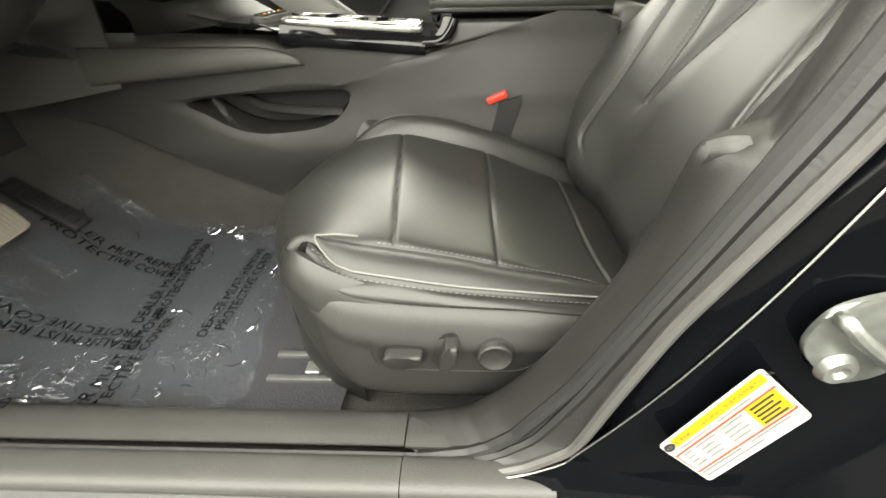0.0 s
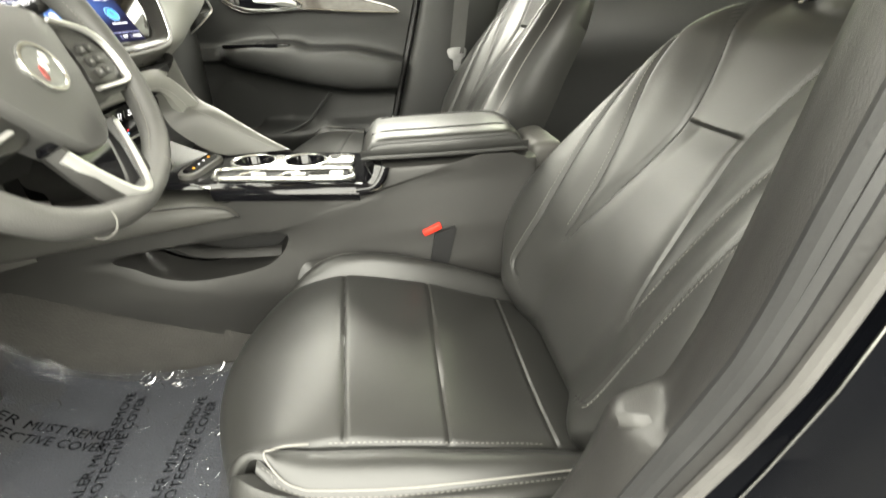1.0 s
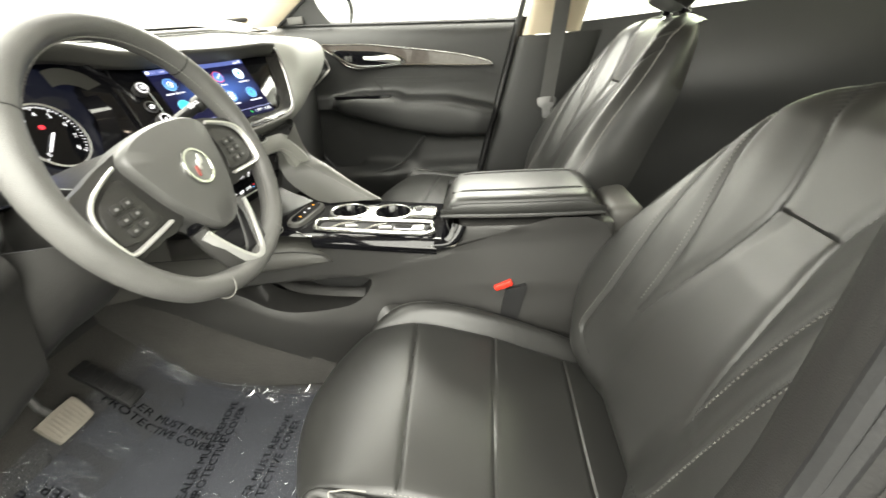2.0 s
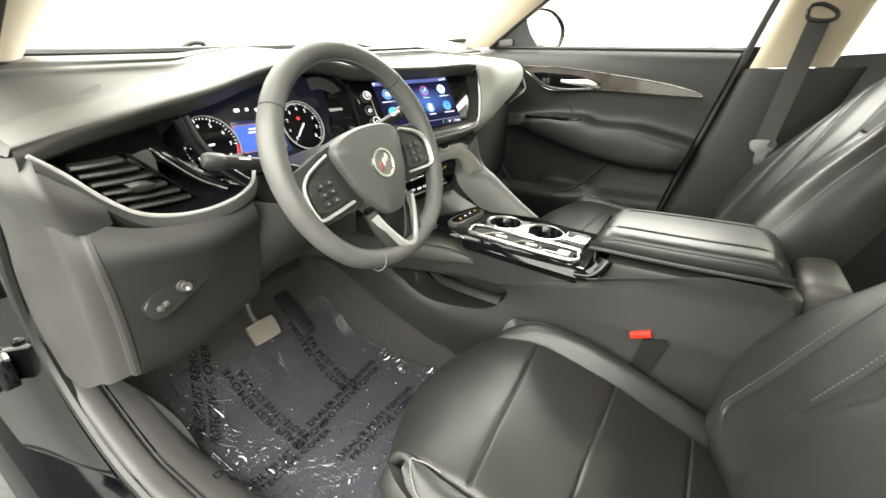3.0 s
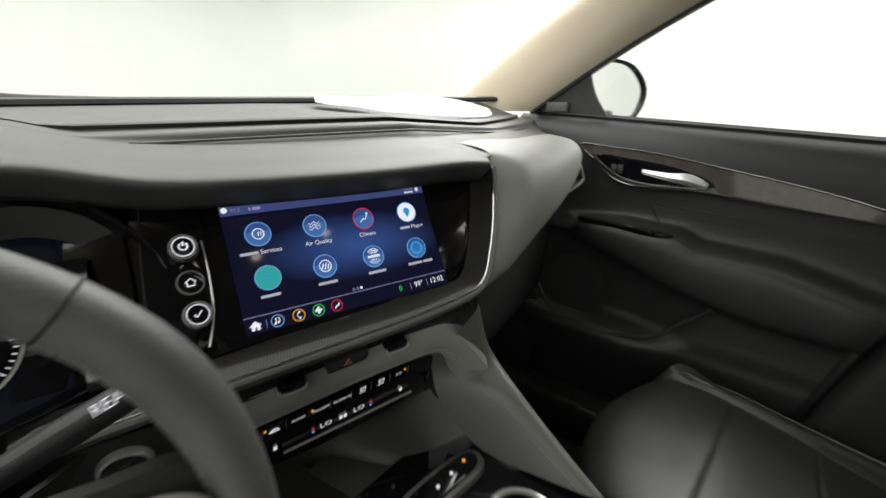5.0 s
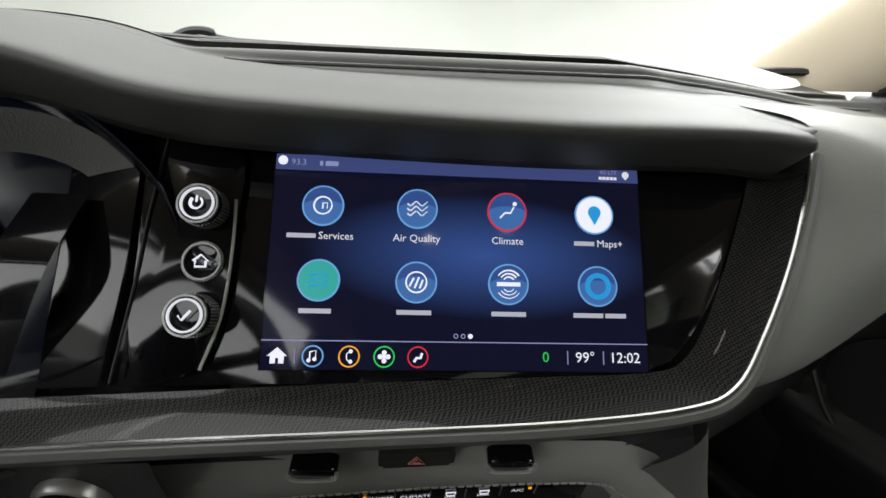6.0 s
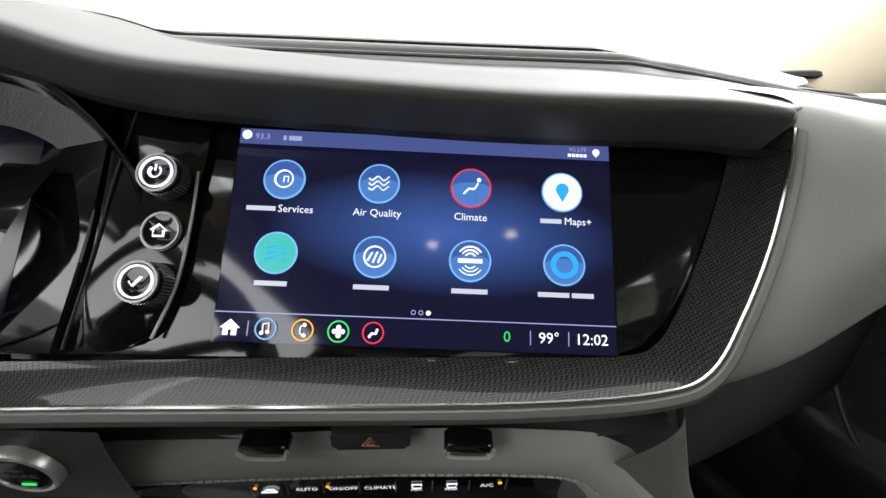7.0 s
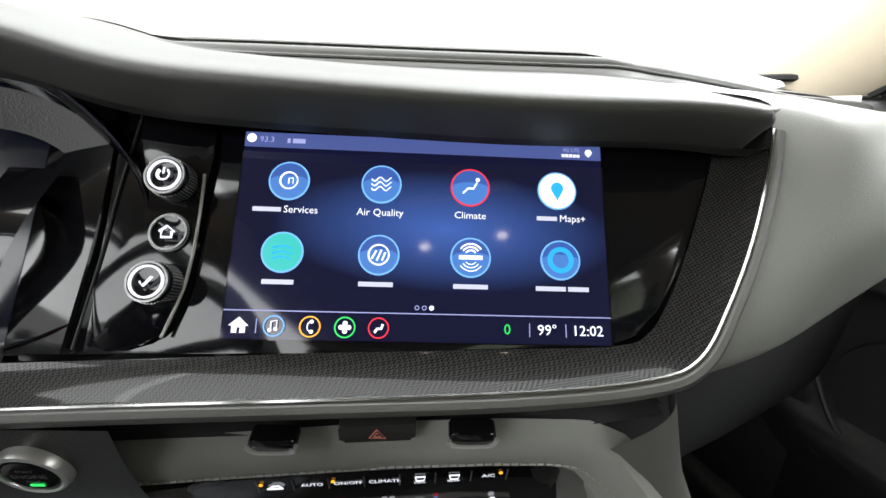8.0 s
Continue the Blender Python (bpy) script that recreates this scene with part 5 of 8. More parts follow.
def dial(u0, v0, r, count, span, needle, red_end):
    d = part("dial", lathe([(r * 0.5, 0.002), (r, 0.002), (r * 1.04, 0.006), (r * 1.07, 0.004), (r * 1.08, -0.002)], frame_of(cp(u0, v0, 0), (0, 1, 0), CU), 48), PIANO, CLUSTER, "round dial with a lit rim")
    part("rim", ring(r * 1.0, r * 1.05, lambda a, b, k: cp(u0 + a, v0 + b, 0.0072 + k), 0.001, 48), SATIN, d)
    ticks = []
    for k in range(count * 5 + 1):
        a = radians(span[0] + (span[1] - span[0]) * k / (count * 5))
        r0 = 0.86 if k % 5 == 0 else 0.92
        ticks.append(tube([cp(u0 + r * q * math.cos(a), v0 + r * q * math.sin(a), 0.0032) for q in (r0, 0.98)], 0.0005, 4))
    part("ticks", join(*ticks), G_TEXT, d)
    for k in range(count + 1):
        a = radians(span[0] + (span[1] - span[0]) * k / count)
        words = str(k) if count < 9 else str(k * 20)
        lettering("numeral", words, r * 0.20, frame_of(cp(u0 + r * 0.72 * math.cos(a), v0 + r * 0.72 * math.sin(a), 0.0034), (0, 1, 0), CU), G_TEXT, d)
    a = radians(needle)
    part("needle", tube([cp(u0 + r * q * math.cos(a), v0 + r * q * math.sin(a), 0.005) for q in (-0.1, 0.3, 0.62)], lambda s: 0.0016 - 0.0006 * s, 6), G_WHITE, d)
    if red_end:
        part("red_zone", tube([cp(u0 + r * 0.95 * math.cos(radians(b)), v0 + r * 0.95 * math.sin(radians(b)), 0.0034) for b in np.linspace(span[1], span[1] + 34, 10)], 0.0014, 5), G_RED, d)


dial(-0.098, -0.003, 0.047, 8, (250, -40), 182, True)
dial(0.097, 0.008, 0.047, 8, (225, -45), 225, False)
part("info_screen", slab([(-0.060, -0.036), (0.052, -0.036), (0.048, 0.030), (-0.050, 0.030)], lambda u, v, d: cp(u, v, d + 0.003), 0.002), G_DIM, CLUSTER, "blue information screen", smooth=False)
part("info_card", slab([(-0.050, -0.026), (0.044, -0.026), (0.044, 0.024), (-0.050, 0.024)], lambda u, v, d: cp(u, v, d + 0.0040), 0.001), glow("amber_card_edge", (0.55, 0.25, 0.12), 0.5), CLUSTER, smooth=False)
part("info_card", slab([(-0.0485, -0.0245), (0.0425, -0.0245), (0.0425, 0.0225), (-0.0485, 0.0225)], lambda u, v, d: cp(u, v, d + 0.0046), 0.001), G_GAUGE, CLUSTER, smooth=False)
for k, w in enumerate((0.022, 0.030)):
    part("word_bar", slab([(-0.010 - w / 2, 0.013 - 0.006 * k), (-0.010 + w / 2, 0.013 - 0.006 * k), (-0.010 + w / 2, 0.0155 - 0.006 * k), (-0.010 - w / 2, 0.0155 - 0.006 * k)], lambda u, v, d: cp(u, v, d + 0.0052), 0.0005), G_TEXT, CLUSTER, smooth=False)
part("warning_mark", slab([(-0.010, -0.002), (0.0, -0.018), (-0.020, -0.018)], lambda u, v, d: cp(u, v, d + 0.0052), 0.0005), G_WHITE, CLUSTER, smooth=False)
for u, v, w, mat in ((-0.028, 0.050, 0.010, G_TEXT), (-0.008, 0.050, 0.006, G_TEXT), (0.012, 0.048, 0.008, G_TEXT), (0.030, -0.044, 0.005, G_RED), (-0.03, -0.044, 0.010, G_TEXT)):
    part("tell_tale", slab(round_rect(u - w / 2, u + w / 2, v - 0.003, v + 0.003, 0.002, 3), lambda a, b, d: cp(a, b, d + 0.003), 0.001), mat, CLUSTER, smooth=False)
part("red_lamp", slab(round_rect(0.090, 0.097, 0.020, 0.026, 0.002, 3), lambda a, b, d: cp(a, b, d + 0.0036), 0.001), G_RED, CLUSTER, smooth=False)
# gloss link between the cluster and the knob column, with its round pods
part("link_panel", skin([[sp(-0.075, -0.012, 0.003), sp(-0.075, 0.06, 0.004), sp(-0.08, 0.135, 0.006)], [cp(0.235, 0.06, 0.0), cp(0.24, 0.0, 0.01), cp(0.22, -0.06, 0.02)], [cp(0.19, 0.10, -0.004), cp(0.17, 0.0, 0.002), cp(0.16, -0.08, 0.03)]], 6, 6), PIANO, DASH, "gloss black link panel")
part("link_pod", skin([[sp(-0.10 - 0.02 * k, 0.03, 0.004), sp(-0.105 - 0.02 * k, 0.075, 0.018), sp(-0.125 - 0.02 * k, 0.128, 0.006)] for k in (0, 0.7, 1.5)], 6, 6), PIANO, DASH, "curved gloss black pod")

# ---- lower dash, driver side ----
lower = [[(-0.50, -0.765, 1.035), (-0.484, -0.765, 0.995), (-0.486, -0.762, 0.96), (-0.500, -0.758, 0.88), (-0.515, -0.758, 0.80), (-0.56, -0.755, 0.785)],
         [(-0.488, -0.700, 1.012), (-0.470, -0.700, 0.985), (-0.478, -0.70, 0.95), (-0.494, -0.70, 0.88), (-0.514, -0.70, 0.795), (-0.56, -0.70, 0.78)],
         [(-0.476, -0.630, 1.005), (-0.462, -0.630, 0.978), (-0.474, -0.63, 0.945), (-0.494, -0.63, 0.88), (-0.514, -0.63, 0.81), (-0.56, -0.63, 0.795)],
         [(-0.480, -0.552, 1.018), (-0.470, -0.552, 0.99), (-0.484, -0.552, 0.955), (-0.500, -0.552, 0.89), (-0.518, -0.552, 0.835), (-0.56, -0.55, 0.825)]]
part("lower_panel", thick(skin(lower, 7, 6), 0.004), PLASTIC, DASH, "dark grey driver's lower panel")
column = [[(-0.50, -0.552, 1.01), (-0.50, -0.552, 0.93), (-0.53, -0.552, 0.84), (-0.60, -0.55, 0.82)], [(-0.44, -0.50, 1.00), (-0.46, -0.50, 0.93), (-0.53, -0.50, 0.855), (-0.60, -0.50, 0.84)],
          [(-0.43, -0.44, 1.00), (-0.45, -0.44, 0.93), (-0.53, -0.42, 0.865), (-0.60, -0.42, 0.85)], [(-0.48, -0.36, 1.01), (-0.52, -0.36, 0.94), (-0.60, -0.34, 0.88), (-0.68, -0.33, 0.86)],
          [(-0.51, -0.27, 1.02), (-0.56, -0.26, 0.95), (-0.66, -0.24, 0.88), (-0.74, -0.23, 0.85)]]
part("column_cover", thick(skin(column, 6, 6), 0.004), PLASTIC, DASH, "dark grey column cover")
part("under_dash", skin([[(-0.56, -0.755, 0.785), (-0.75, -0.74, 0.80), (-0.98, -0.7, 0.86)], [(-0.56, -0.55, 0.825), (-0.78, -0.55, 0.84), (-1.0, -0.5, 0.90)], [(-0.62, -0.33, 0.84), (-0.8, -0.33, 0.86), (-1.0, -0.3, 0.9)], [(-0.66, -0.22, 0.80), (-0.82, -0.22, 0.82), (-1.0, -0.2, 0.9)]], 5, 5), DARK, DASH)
cap_rows = [[(-0.499, -0.766, 1.032), (-0.485, -0.766, 0.995), (-0.487, -0.763, 0.95), (-0.500, -0.759, 0.88), (-0.515, -0.759, 0.80)],
            [(-0.510, -0.790, 1.040), (-0.512, -0.791, 1.00), (-0.520, -0.790, 0.94), (-0.540, -0.788, 0.86), (-0.560, -0.788, 0.775)],
            [(-0.570, -0.791, 1.046), (-0.590, -0.782, 1.00), (-0.612, -0.778, 0.92), (-0.640, -0.779, 0.83), (-0.640, -0.785, 0.735)],
            [(-0.650, -0.796, 1.052), (-0.720, -0.789, 0.98), (-0.760, -0.787, 0.90), (-0.775, -0.787, 0.81), (-0.740, -0.790, 0.685)],
            [(-0.740, -0.796, 1.060), (-0.810, -0.788, 0.97), (-0.885, -0.787, 0.87), (-0.910, -0.787, 0.76), (-0.860, -0.788, 0.66)]]
part("end_cap", thick(skin(cap_rows, 6, 6), 0.004), DASH_END, DASH, "grey dash end cover")
part("cap_ridge", tube(smooth_line([(-0.503, -0.766, 1.028), (-0.491, -0.768, 0.990), (-0.493, -0.766, 0.95), (-0.506, -0.763, 0.88), (-0.521, -0.763, 0.797)], 6), 0.0085, 10), DASH_END, DASH, "rounded grey edge of the dash end")
shoulder = [[(-0.800, -0.800, 1.135), (-0.800, -0.806, 1.10), (-0.800, -0.800, 1.060)],
            [(-0.660, -0.800, 1.122), (-0.660, -0.809, 1.09), (-0.660, -0.800, 1.048)],
            [(-0.560, -0.798, 1.120), (-0.560, -0.808, 1.085), (-0.565, -0.795, 1.040)],
            [(-0.506, -0.790, 1.124), (-0.492, -0.800, 1.085), (-0.502, -0.786, 1.032)],
            [(-0.503, -0.765, 1.099), (-0.484, -0.776, 1.066), (-0.492, -0.768, 1.026)],
            [(-0.502, -0.735, 1.061), (-0.492, -0.739, 1.048), (-0.494, -0.737, 1.030)]]
part("vent_shoulder", thick(skin(shoulder, 6, 6), 0.003), DASH_END, DASH, "grey shoulder at the dash end")
part("corner_pad", skin([[(-0.530, -0.800, 1.124), (-0.64, -0.802, 1.126), (-0.80, -0.802, 1.137)], [(-0.535, -0.788, 1.136), (-0.66, -0.785, 1.155), (-0.80, -0.785, 1.175)], [(-0.545, -0.75, 1.146), (-0.70, -0.74, 1.175), (-0.85, -0.74, 1.205)]], 6, 6), LEATHER_DASH, DASH)
# light switch panel
face = lambda u, v, d=0.0: (-0.4850 - 0.19 * (v - 0.90) + d, u, v)
part("switch_plate", slab([tuple(p) for p in smooth_line([(-0.735, 0.889), (-0.742, 0.903), (-0.733, 0.917), (-0.68, 0.938), (-0.635, 0.953), (-0.622, 0.949), (-0.624, 0.934), (-0.638, 0.920), (-0.68, 0.902), (-0.722, 0.886)], 4, True)], lambda u, v, d: face(u, v, d + 0.010), 0.012, 0.0015), PILLAR, DASH, "dark grey switch plate")
knob = part("light_knob", lathe([(0.0035, 0.013), (0.0062, 0.013), (0.0078, 0.0105), (0.0082, 0.004), (0.0098, 0.003), (0.0104, 0.0)], frame_of(face(-0.686, 0.919, 0.010), (0, 1, 0), (-0.19, 0, 1)), 28), PLASTIC, DASH, "round light switch with a chrome ring")
part("ring", lathe([(0.0060, 0.0132), (0.0068, 0.0138), (0.0078, 0.0125), (0.0082, 0.0098)], frame_of(face(-0.686, 0.919, 0.010), (0, 1, 0), (-0.19, 0, 1)), 28), PLASTIC_LIGHT, knob, "worn grey ring")
part("mark", slab(round_rect(-0.688, -0.684, 0.917, 0.921, 0.001, 3), lambda u, v, d: face(u, v, d + 0.0242), 0.001), G_TEXT, knob)
for k in (0, 1):
    part("dimmer_wheel", lathe([(0.0030, 0.005), (0.0046, 0.0042), (0.005, 0.0)], frame_of(face(-0.724 + 0.009 * k, 0.901 + 0.0035 * k, 0.010), (0, 1, 0), (-0.19, 0, 1)), 16), PLASTIC_LIGHT, DASH, "small ribbed dimmer")
for k in range(4):
    part("symbol", slab(round_rect(-0.702 + 0.0085 * k, -0.698 + 0.0085 * k, 0.9265 + 0.003 * k, 0.9285 + 0.003 * k, 0.0008, 2), lambda u, v, d: face(u, v, d + 0.0106), 0.0006), G_TEXT, DASH)

# ---- left air vent with its chrome sweep ----
VENT = thing("air_vent", (-0.53, -0.68, 1.06), "black dash air vent with six slats and a chrome sweep", "air vent")
sweep = smooth_line([(-0.500, -0.790, 1.126), (-0.502, -0.765, 1.100), (-0.500, -0.735, 1.062), (-0.494, -0.705, 1.035), (-0.486, -0.665, 1.022), (-0.478, -0.62, 1.020), (-0.474, -0.575, 1.028), (-0.478, -0.545, 1.042), (-0.488, -0.53, 1.060), (-0.505, -0.522, 1.08)], 6)
part("chrome_sweep", tube(sweep, lambda s: 0.0034 - 0.001 * abs(s - 0.4), 8), SATIN, VENT, "chrome sweep under the vent")
rows = []
for p in sweep:
    rows.append([p + np.array(k) for k in ((0.0, 0, 0.0), (0.004, 0, -0.006), (0.006, 0, -0.016), (0.0, 0, -0.026), (-0.02, 0, -0.034), (-0.05, 0, -0.036))])
part("vent_lip", sheet(rows), PLASTIC, VENT, "grey lip round the vent")
rows = []
for p in sweep:
    rows.append([p, p + np.array((-0.02, 0.004, 0.004)), p * 0.55 + np.array((-0.610, -0.675, 1.078)) * 0.45, np.array((-0.625, -0.67, 1.085)) * 0.85 + p * 0.15])
part("vent_bowl", sheet(rows), PIANO, VENT, "gloss black vent surround")
left_end = [(-0.754, 1.102), (-0.748, 1.091), (-0.740, 1.078), (-0.731, 1.065), (-0.720, 1.053), (-0.708, 1.040)]
right_end = [(-0.696, 1.103), (-0.681, 1.090), (-0.669, 1.078), (-0.654, 1.063), (-0.639, 1.050), (-0.627, 1.037)]
for k, (a, b) in enumerate(zip(left_end, right_end)):
    rows = []
    for q in np.linspace(0, 1, 9):
        y, z = a[0] + (b[0] - a[0]) * q, a[1] + (b[1] - a[1]) * q
        x = -0.514 + 0.001 * k + 0.004 * math.sin(math.pi * q)
        rows.append([(x - 0.030, y + 0.004, z + 0.004), (x - 0.006, y, z + 0.0036), (x, y, z + 0.0028), (x + 0.0016, y, z - 0.0005), (x - 0.001, y, z - 0.0034), (x - 0.012, y + 0.001, z - 0.0036), (x - 0.030, y + 0.004, z - 0.001)])
    part("slat", caps(sheet(rows, True), 9, 7), PLASTIC, VENT, flat_angle=50)
part("vent_tab", skin([[(-0.503, -0.708, 1.075), (-0.499, -0.695, 1.0765), (-0.503, -0.682, 1.075)], [(-0.497, -0.705, 1.070), (-0.493, -0.690, 1.071), (-0.497, -0.675, 1.069)], [(-0.502, -0.698, 1.0605), (-0.498, -0.685, 1.061), (-0.502, -0.671, 1.0615)], [(-0.512, -0.698, 1.062), (-0.512, -0.685, 1.062), (-0.512, -0.671, 1.063)]], 4, 5), PLASTIC, VENT, "grey vent tab")
part("vent_side", thick(skin([[(-0.510, -0.690, 1.112), (-0.510, -0.672, 1.094), (-0.509, -0.646, 1.066), (-0.505, -0.618, 1.036)], [(-0.540, -0.688, 1.112), (-0.540, -0.670, 1.094), (-0.540, -0.644, 1.066), (-0.535, -0.616, 1.036)]], 3, 6), 0.003), PIANO, VENT, "gloss black vent edge")
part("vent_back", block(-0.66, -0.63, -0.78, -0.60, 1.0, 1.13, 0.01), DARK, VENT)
pod = [[(-0.545, -0.655, 1.108), (-0.530, -0.646, 1.092), (-0.512, -0.617, 1.062), (-0.495, -0.585, 1.040)], [(-0.535, -0.645, 1.114), (-0.515, -0.634, 1.096), (-0.500, -0.606, 1.066), (-0.488, -0.576, 1.043)], [(-0.545, -0.630, 1.116), (-0.530, -0.628, 1.106), (-0.512, -0.600, 1.072), (-0.492, -0.572, 1.048)]]
part("gloss_fin", thick(skin(pod, 5, 6), 0.003), PIANO, VENT, "curved gloss black fin beside the vent")
part("fin_chrome", tube(smooth_line([(-0.530, -0.654, 1.112), (-0.516, -0.642, 1.094), (-0.502, -0.612, 1.062), (-0.489, -0.580, 1.041)], 8), 0.0018, 6), CHROME, VENT)
part("pale_leaf", slab([tuple(p) for p in smooth_line([(-0.684, 1.101), (-0.668, 1.108), (-0.655, 1.109), (-0.651, 1.09), (-0.654, 1.070), (-0.668, 1.086)], 4, True)], lambda u, v, d: (-0.532 + d, u, v), 0.004, 0.001), PLASTIC_LIGHT, VENT, "grey leaf-shaped inset")
part("pillar_fin", tube(smooth_line([(-0.505, -0.615, 1.150), (-0.500, -0.605, 1.115), (-0.492, -0.580, 1.075), (-0.482, -0.550, 1.045)], 8), lambda s: 0.013 - 0.004 * s, 12), PIANO, VENT, "gloss black curved strut")
part("side_bowl", skin([[(-0.545, -0.79, 1.118), (-0.56, -0.70, 1.135), (-0.57, -0.60, 1.155)], [(-0.60, -0.78, 1.10), (-0.61, -0.70, 1.115), (-0.62, -0.6, 1.12)], [(-0.60, -0.77, 1.04), (-0.6, -0.69, 1.03), (-0.61, -0.56, 1.03)]], 5, 5), DARK, VENT)

# ---- passenger side of the dash ----
pad = [[(-0.505, 0.165, 1.2355), (-0.462, 0.165, 1.2285), sp(0.335, -0.020, 0.010), sp(0.320, 0.04, 0.009), sp(0.301, 0.085, 0.007), sp(0.274, 0.128, 0.003), sp(0.250, 0.150, -0.006)],
       [(-0.500, 0.205, 1.239), (-0.452, 0.205, 1.230), (-0.412, 0.205, 1.208), (-0.394, 0.205, 1.160), (-0.394, 0.19, 1.115), (-0.402, 0.165, 1.075), (-0.425, 0.13, 1.045)],
       [(-0.505, 0.32, 1.238), (-0.455, 0.32, 1.229), (-0.418, 0.32, 1.207), (-0.406, 0.33, 1.165), (-0.414, 0.32, 1.125), (-0.440, 0.28, 1.088), (-0.475, 0.24, 1.065)],
       [(-0.527, 0.46, 1.241), (-0.478, 0.46, 1.232), (-0.446, 0.46, 1.210), (-0.442, 0.475, 1.175), (-0.455, 0.475, 1.145), (-0.482, 0.44, 1.115), (-0.517, 0.40, 1.095)],
       [(-0.565, 0.60, 1.238), (-0.516, 0.60, 1.229), (-0.490, 0.60, 1.208), (-0.492, 0.612, 1.180), (-0.506, 0.612, 1.158), (-0.528, 0.59, 1.135), (-0.563, 0.56, 1.112)],
       [(-0.60, 0.70, 1.226), (-0.556, 0.70, 1.217), (-0.535, 0.69, 1.198), (-0.530, 0.68, 1.180), (-0.540, 0.665, 1.160), (-0.555, 0.64, 1.138), (-0.575, 0.62, 1.115)]]
part("passenger_pad", skin(pad, 8, 6), PAD_LIT, DASH, "charcoal padded passenger dash")
part("glove_box", thick(skin([[(-0.45, 0.06, 1.03), (-0.47, 0.06, 0.93), (-0.50, 0.06, 0.80), (-0.62, 0.06, 0.76)], [(-0.47, 0.26, 1.065), (-0.50, 0.26, 0.95), (-0.54, 0.26, 0.80), (-0.64, 0.26, 0.76)], [(-0.52, 0.45, 1.095), (-0.54, 0.45, 0.96), (-0.57, 0.45, 0.80), (-0.66, 0.45, 0.76)], [(-0.58, 0.70, 1.13), (-0.60, 0.72, 0.97), (-0.62, 0.72, 0.80), (-0.7, 0.72, 0.76)]], 6, 6), 0.004), DOOR_SKIN, DASH, "dark glove box lid")
PVENT = thing("air_vent", (-0.52, 0.67, 1.15), "slim passenger air vent with a satin rim", "air vent", "dash air vents")
VENT["group"] = "dash air vents"
rim = smooth_line([(-0.498, 0.624, 1.176), (-0.494, 0.636, 1.155), (-0.493, 0.642, 1.136), (-0.505, 0.616, 1.116), (-0.535, 0.60, 1.090), (-0.572, 0.598, 1.068)], 6)
part("rim", tube(rim, lambda s: 0.004 - 0.002 * s, 8), SATIN, PVENT)
part("bowl", sheet([[p, p * 0.5 + np.array((-0.53, 0.60, 1.140)) * 0.5, np.array((-0.545, 0.595, 1.138)) * 0.9 + p * 0.1] for p in rim]), DOOR_SKIN, PVENT)
for k in range(3):
    part("slat", tube([(-0.512 - 0.008 * k, 0.588 - 0.012 * k, 1.146 - 0.014 * k), (-0.500, 0.632, 1.158 - 0.012 * k)], 0.003, 6, 0.4), PLASTIC, PVENT)

# ---- centre stack below the panel: a nearly upright face set back under the lip ----
KD, KO, KB = Vector((-0.275, 0.117, -0.954)), Vector((0.915, -0.274, -0.297)), Vector((-0.4788, -0.1757, 1.0181))
kq = lambda u, w, d=0.0: KB + SU * u + KD * w + KO * d
part("stack_slot", skin([[sp(u, 0.160, -0.02) for u in (-0.13, -0.02, 0.10, 0.20, 0.262)], [kq(u, -0.004 + 0.01 * (u < 0), -0.035) for u in (-0.16, -0.02, 0.10, 0.20, 0.262)], [kq(-0.16, 0.030, -0.004), kq(-0.02, 0.018, -0.004), kq(0.10, 0.010, -0.004), kq(0.20, 0.004, -0.004), kq(0.262, -0.01, -0.004)]], 5, 5), DARK, DASH, "dark slot of the centre vents")
band_w = lambda u: steps(u, [(-0.10, 0.060), (-0.0125, 0.047), (0.097, 0.0326), (0.16, 0.0285), (0.196, 0.0285), (0.215, 0.032), (0.235, 0.045), (0.255, 0.070), (0.275, 0.10), (0.30, 0.15)])
band = []
for u in np.linspace(-0.095, 0.285, 40):
    w = band_w(u)
    fwd = 0.045 * max(0.0, (u - 0.21) / 0.09) ** 1.5
    grow = 0.030 if u < 0.2 else 0.030 + 0.25 * (u - 0.2)
    band.append([kq(u + max(0, u - 0.21) * 0.2, max(w - grow, -0.02), -0.006 + fwd * 0.6), kq(u, w - grow * 0.75, 0.003 + fwd), kq(u, w - grow * 0.35, 0.007 + fwd), kq(u, w, 0.006 + fwd), kq(u - max(0, u - 0.21) * 0.3, w + 0.007, 0.004 + fwd), kq(u - max(0, u - 0.21) * 0.5, w + 0.012, -0.012 + fwd)])
part("stack_band", sheet(band), STACK_LIT, DASH, "stitched padded band")
part("stack_stitching", dashes([kq(u, band_w(u), 0.0068 + 0.045 * max(0.0, (u - 0.21) / 0.09) ** 1.5) for u in np.linspace(-0.09, 0.28, 70)], 0.0042, 0.0014, 0.0007), PALE_THREAD, DASH, "pale stitching")
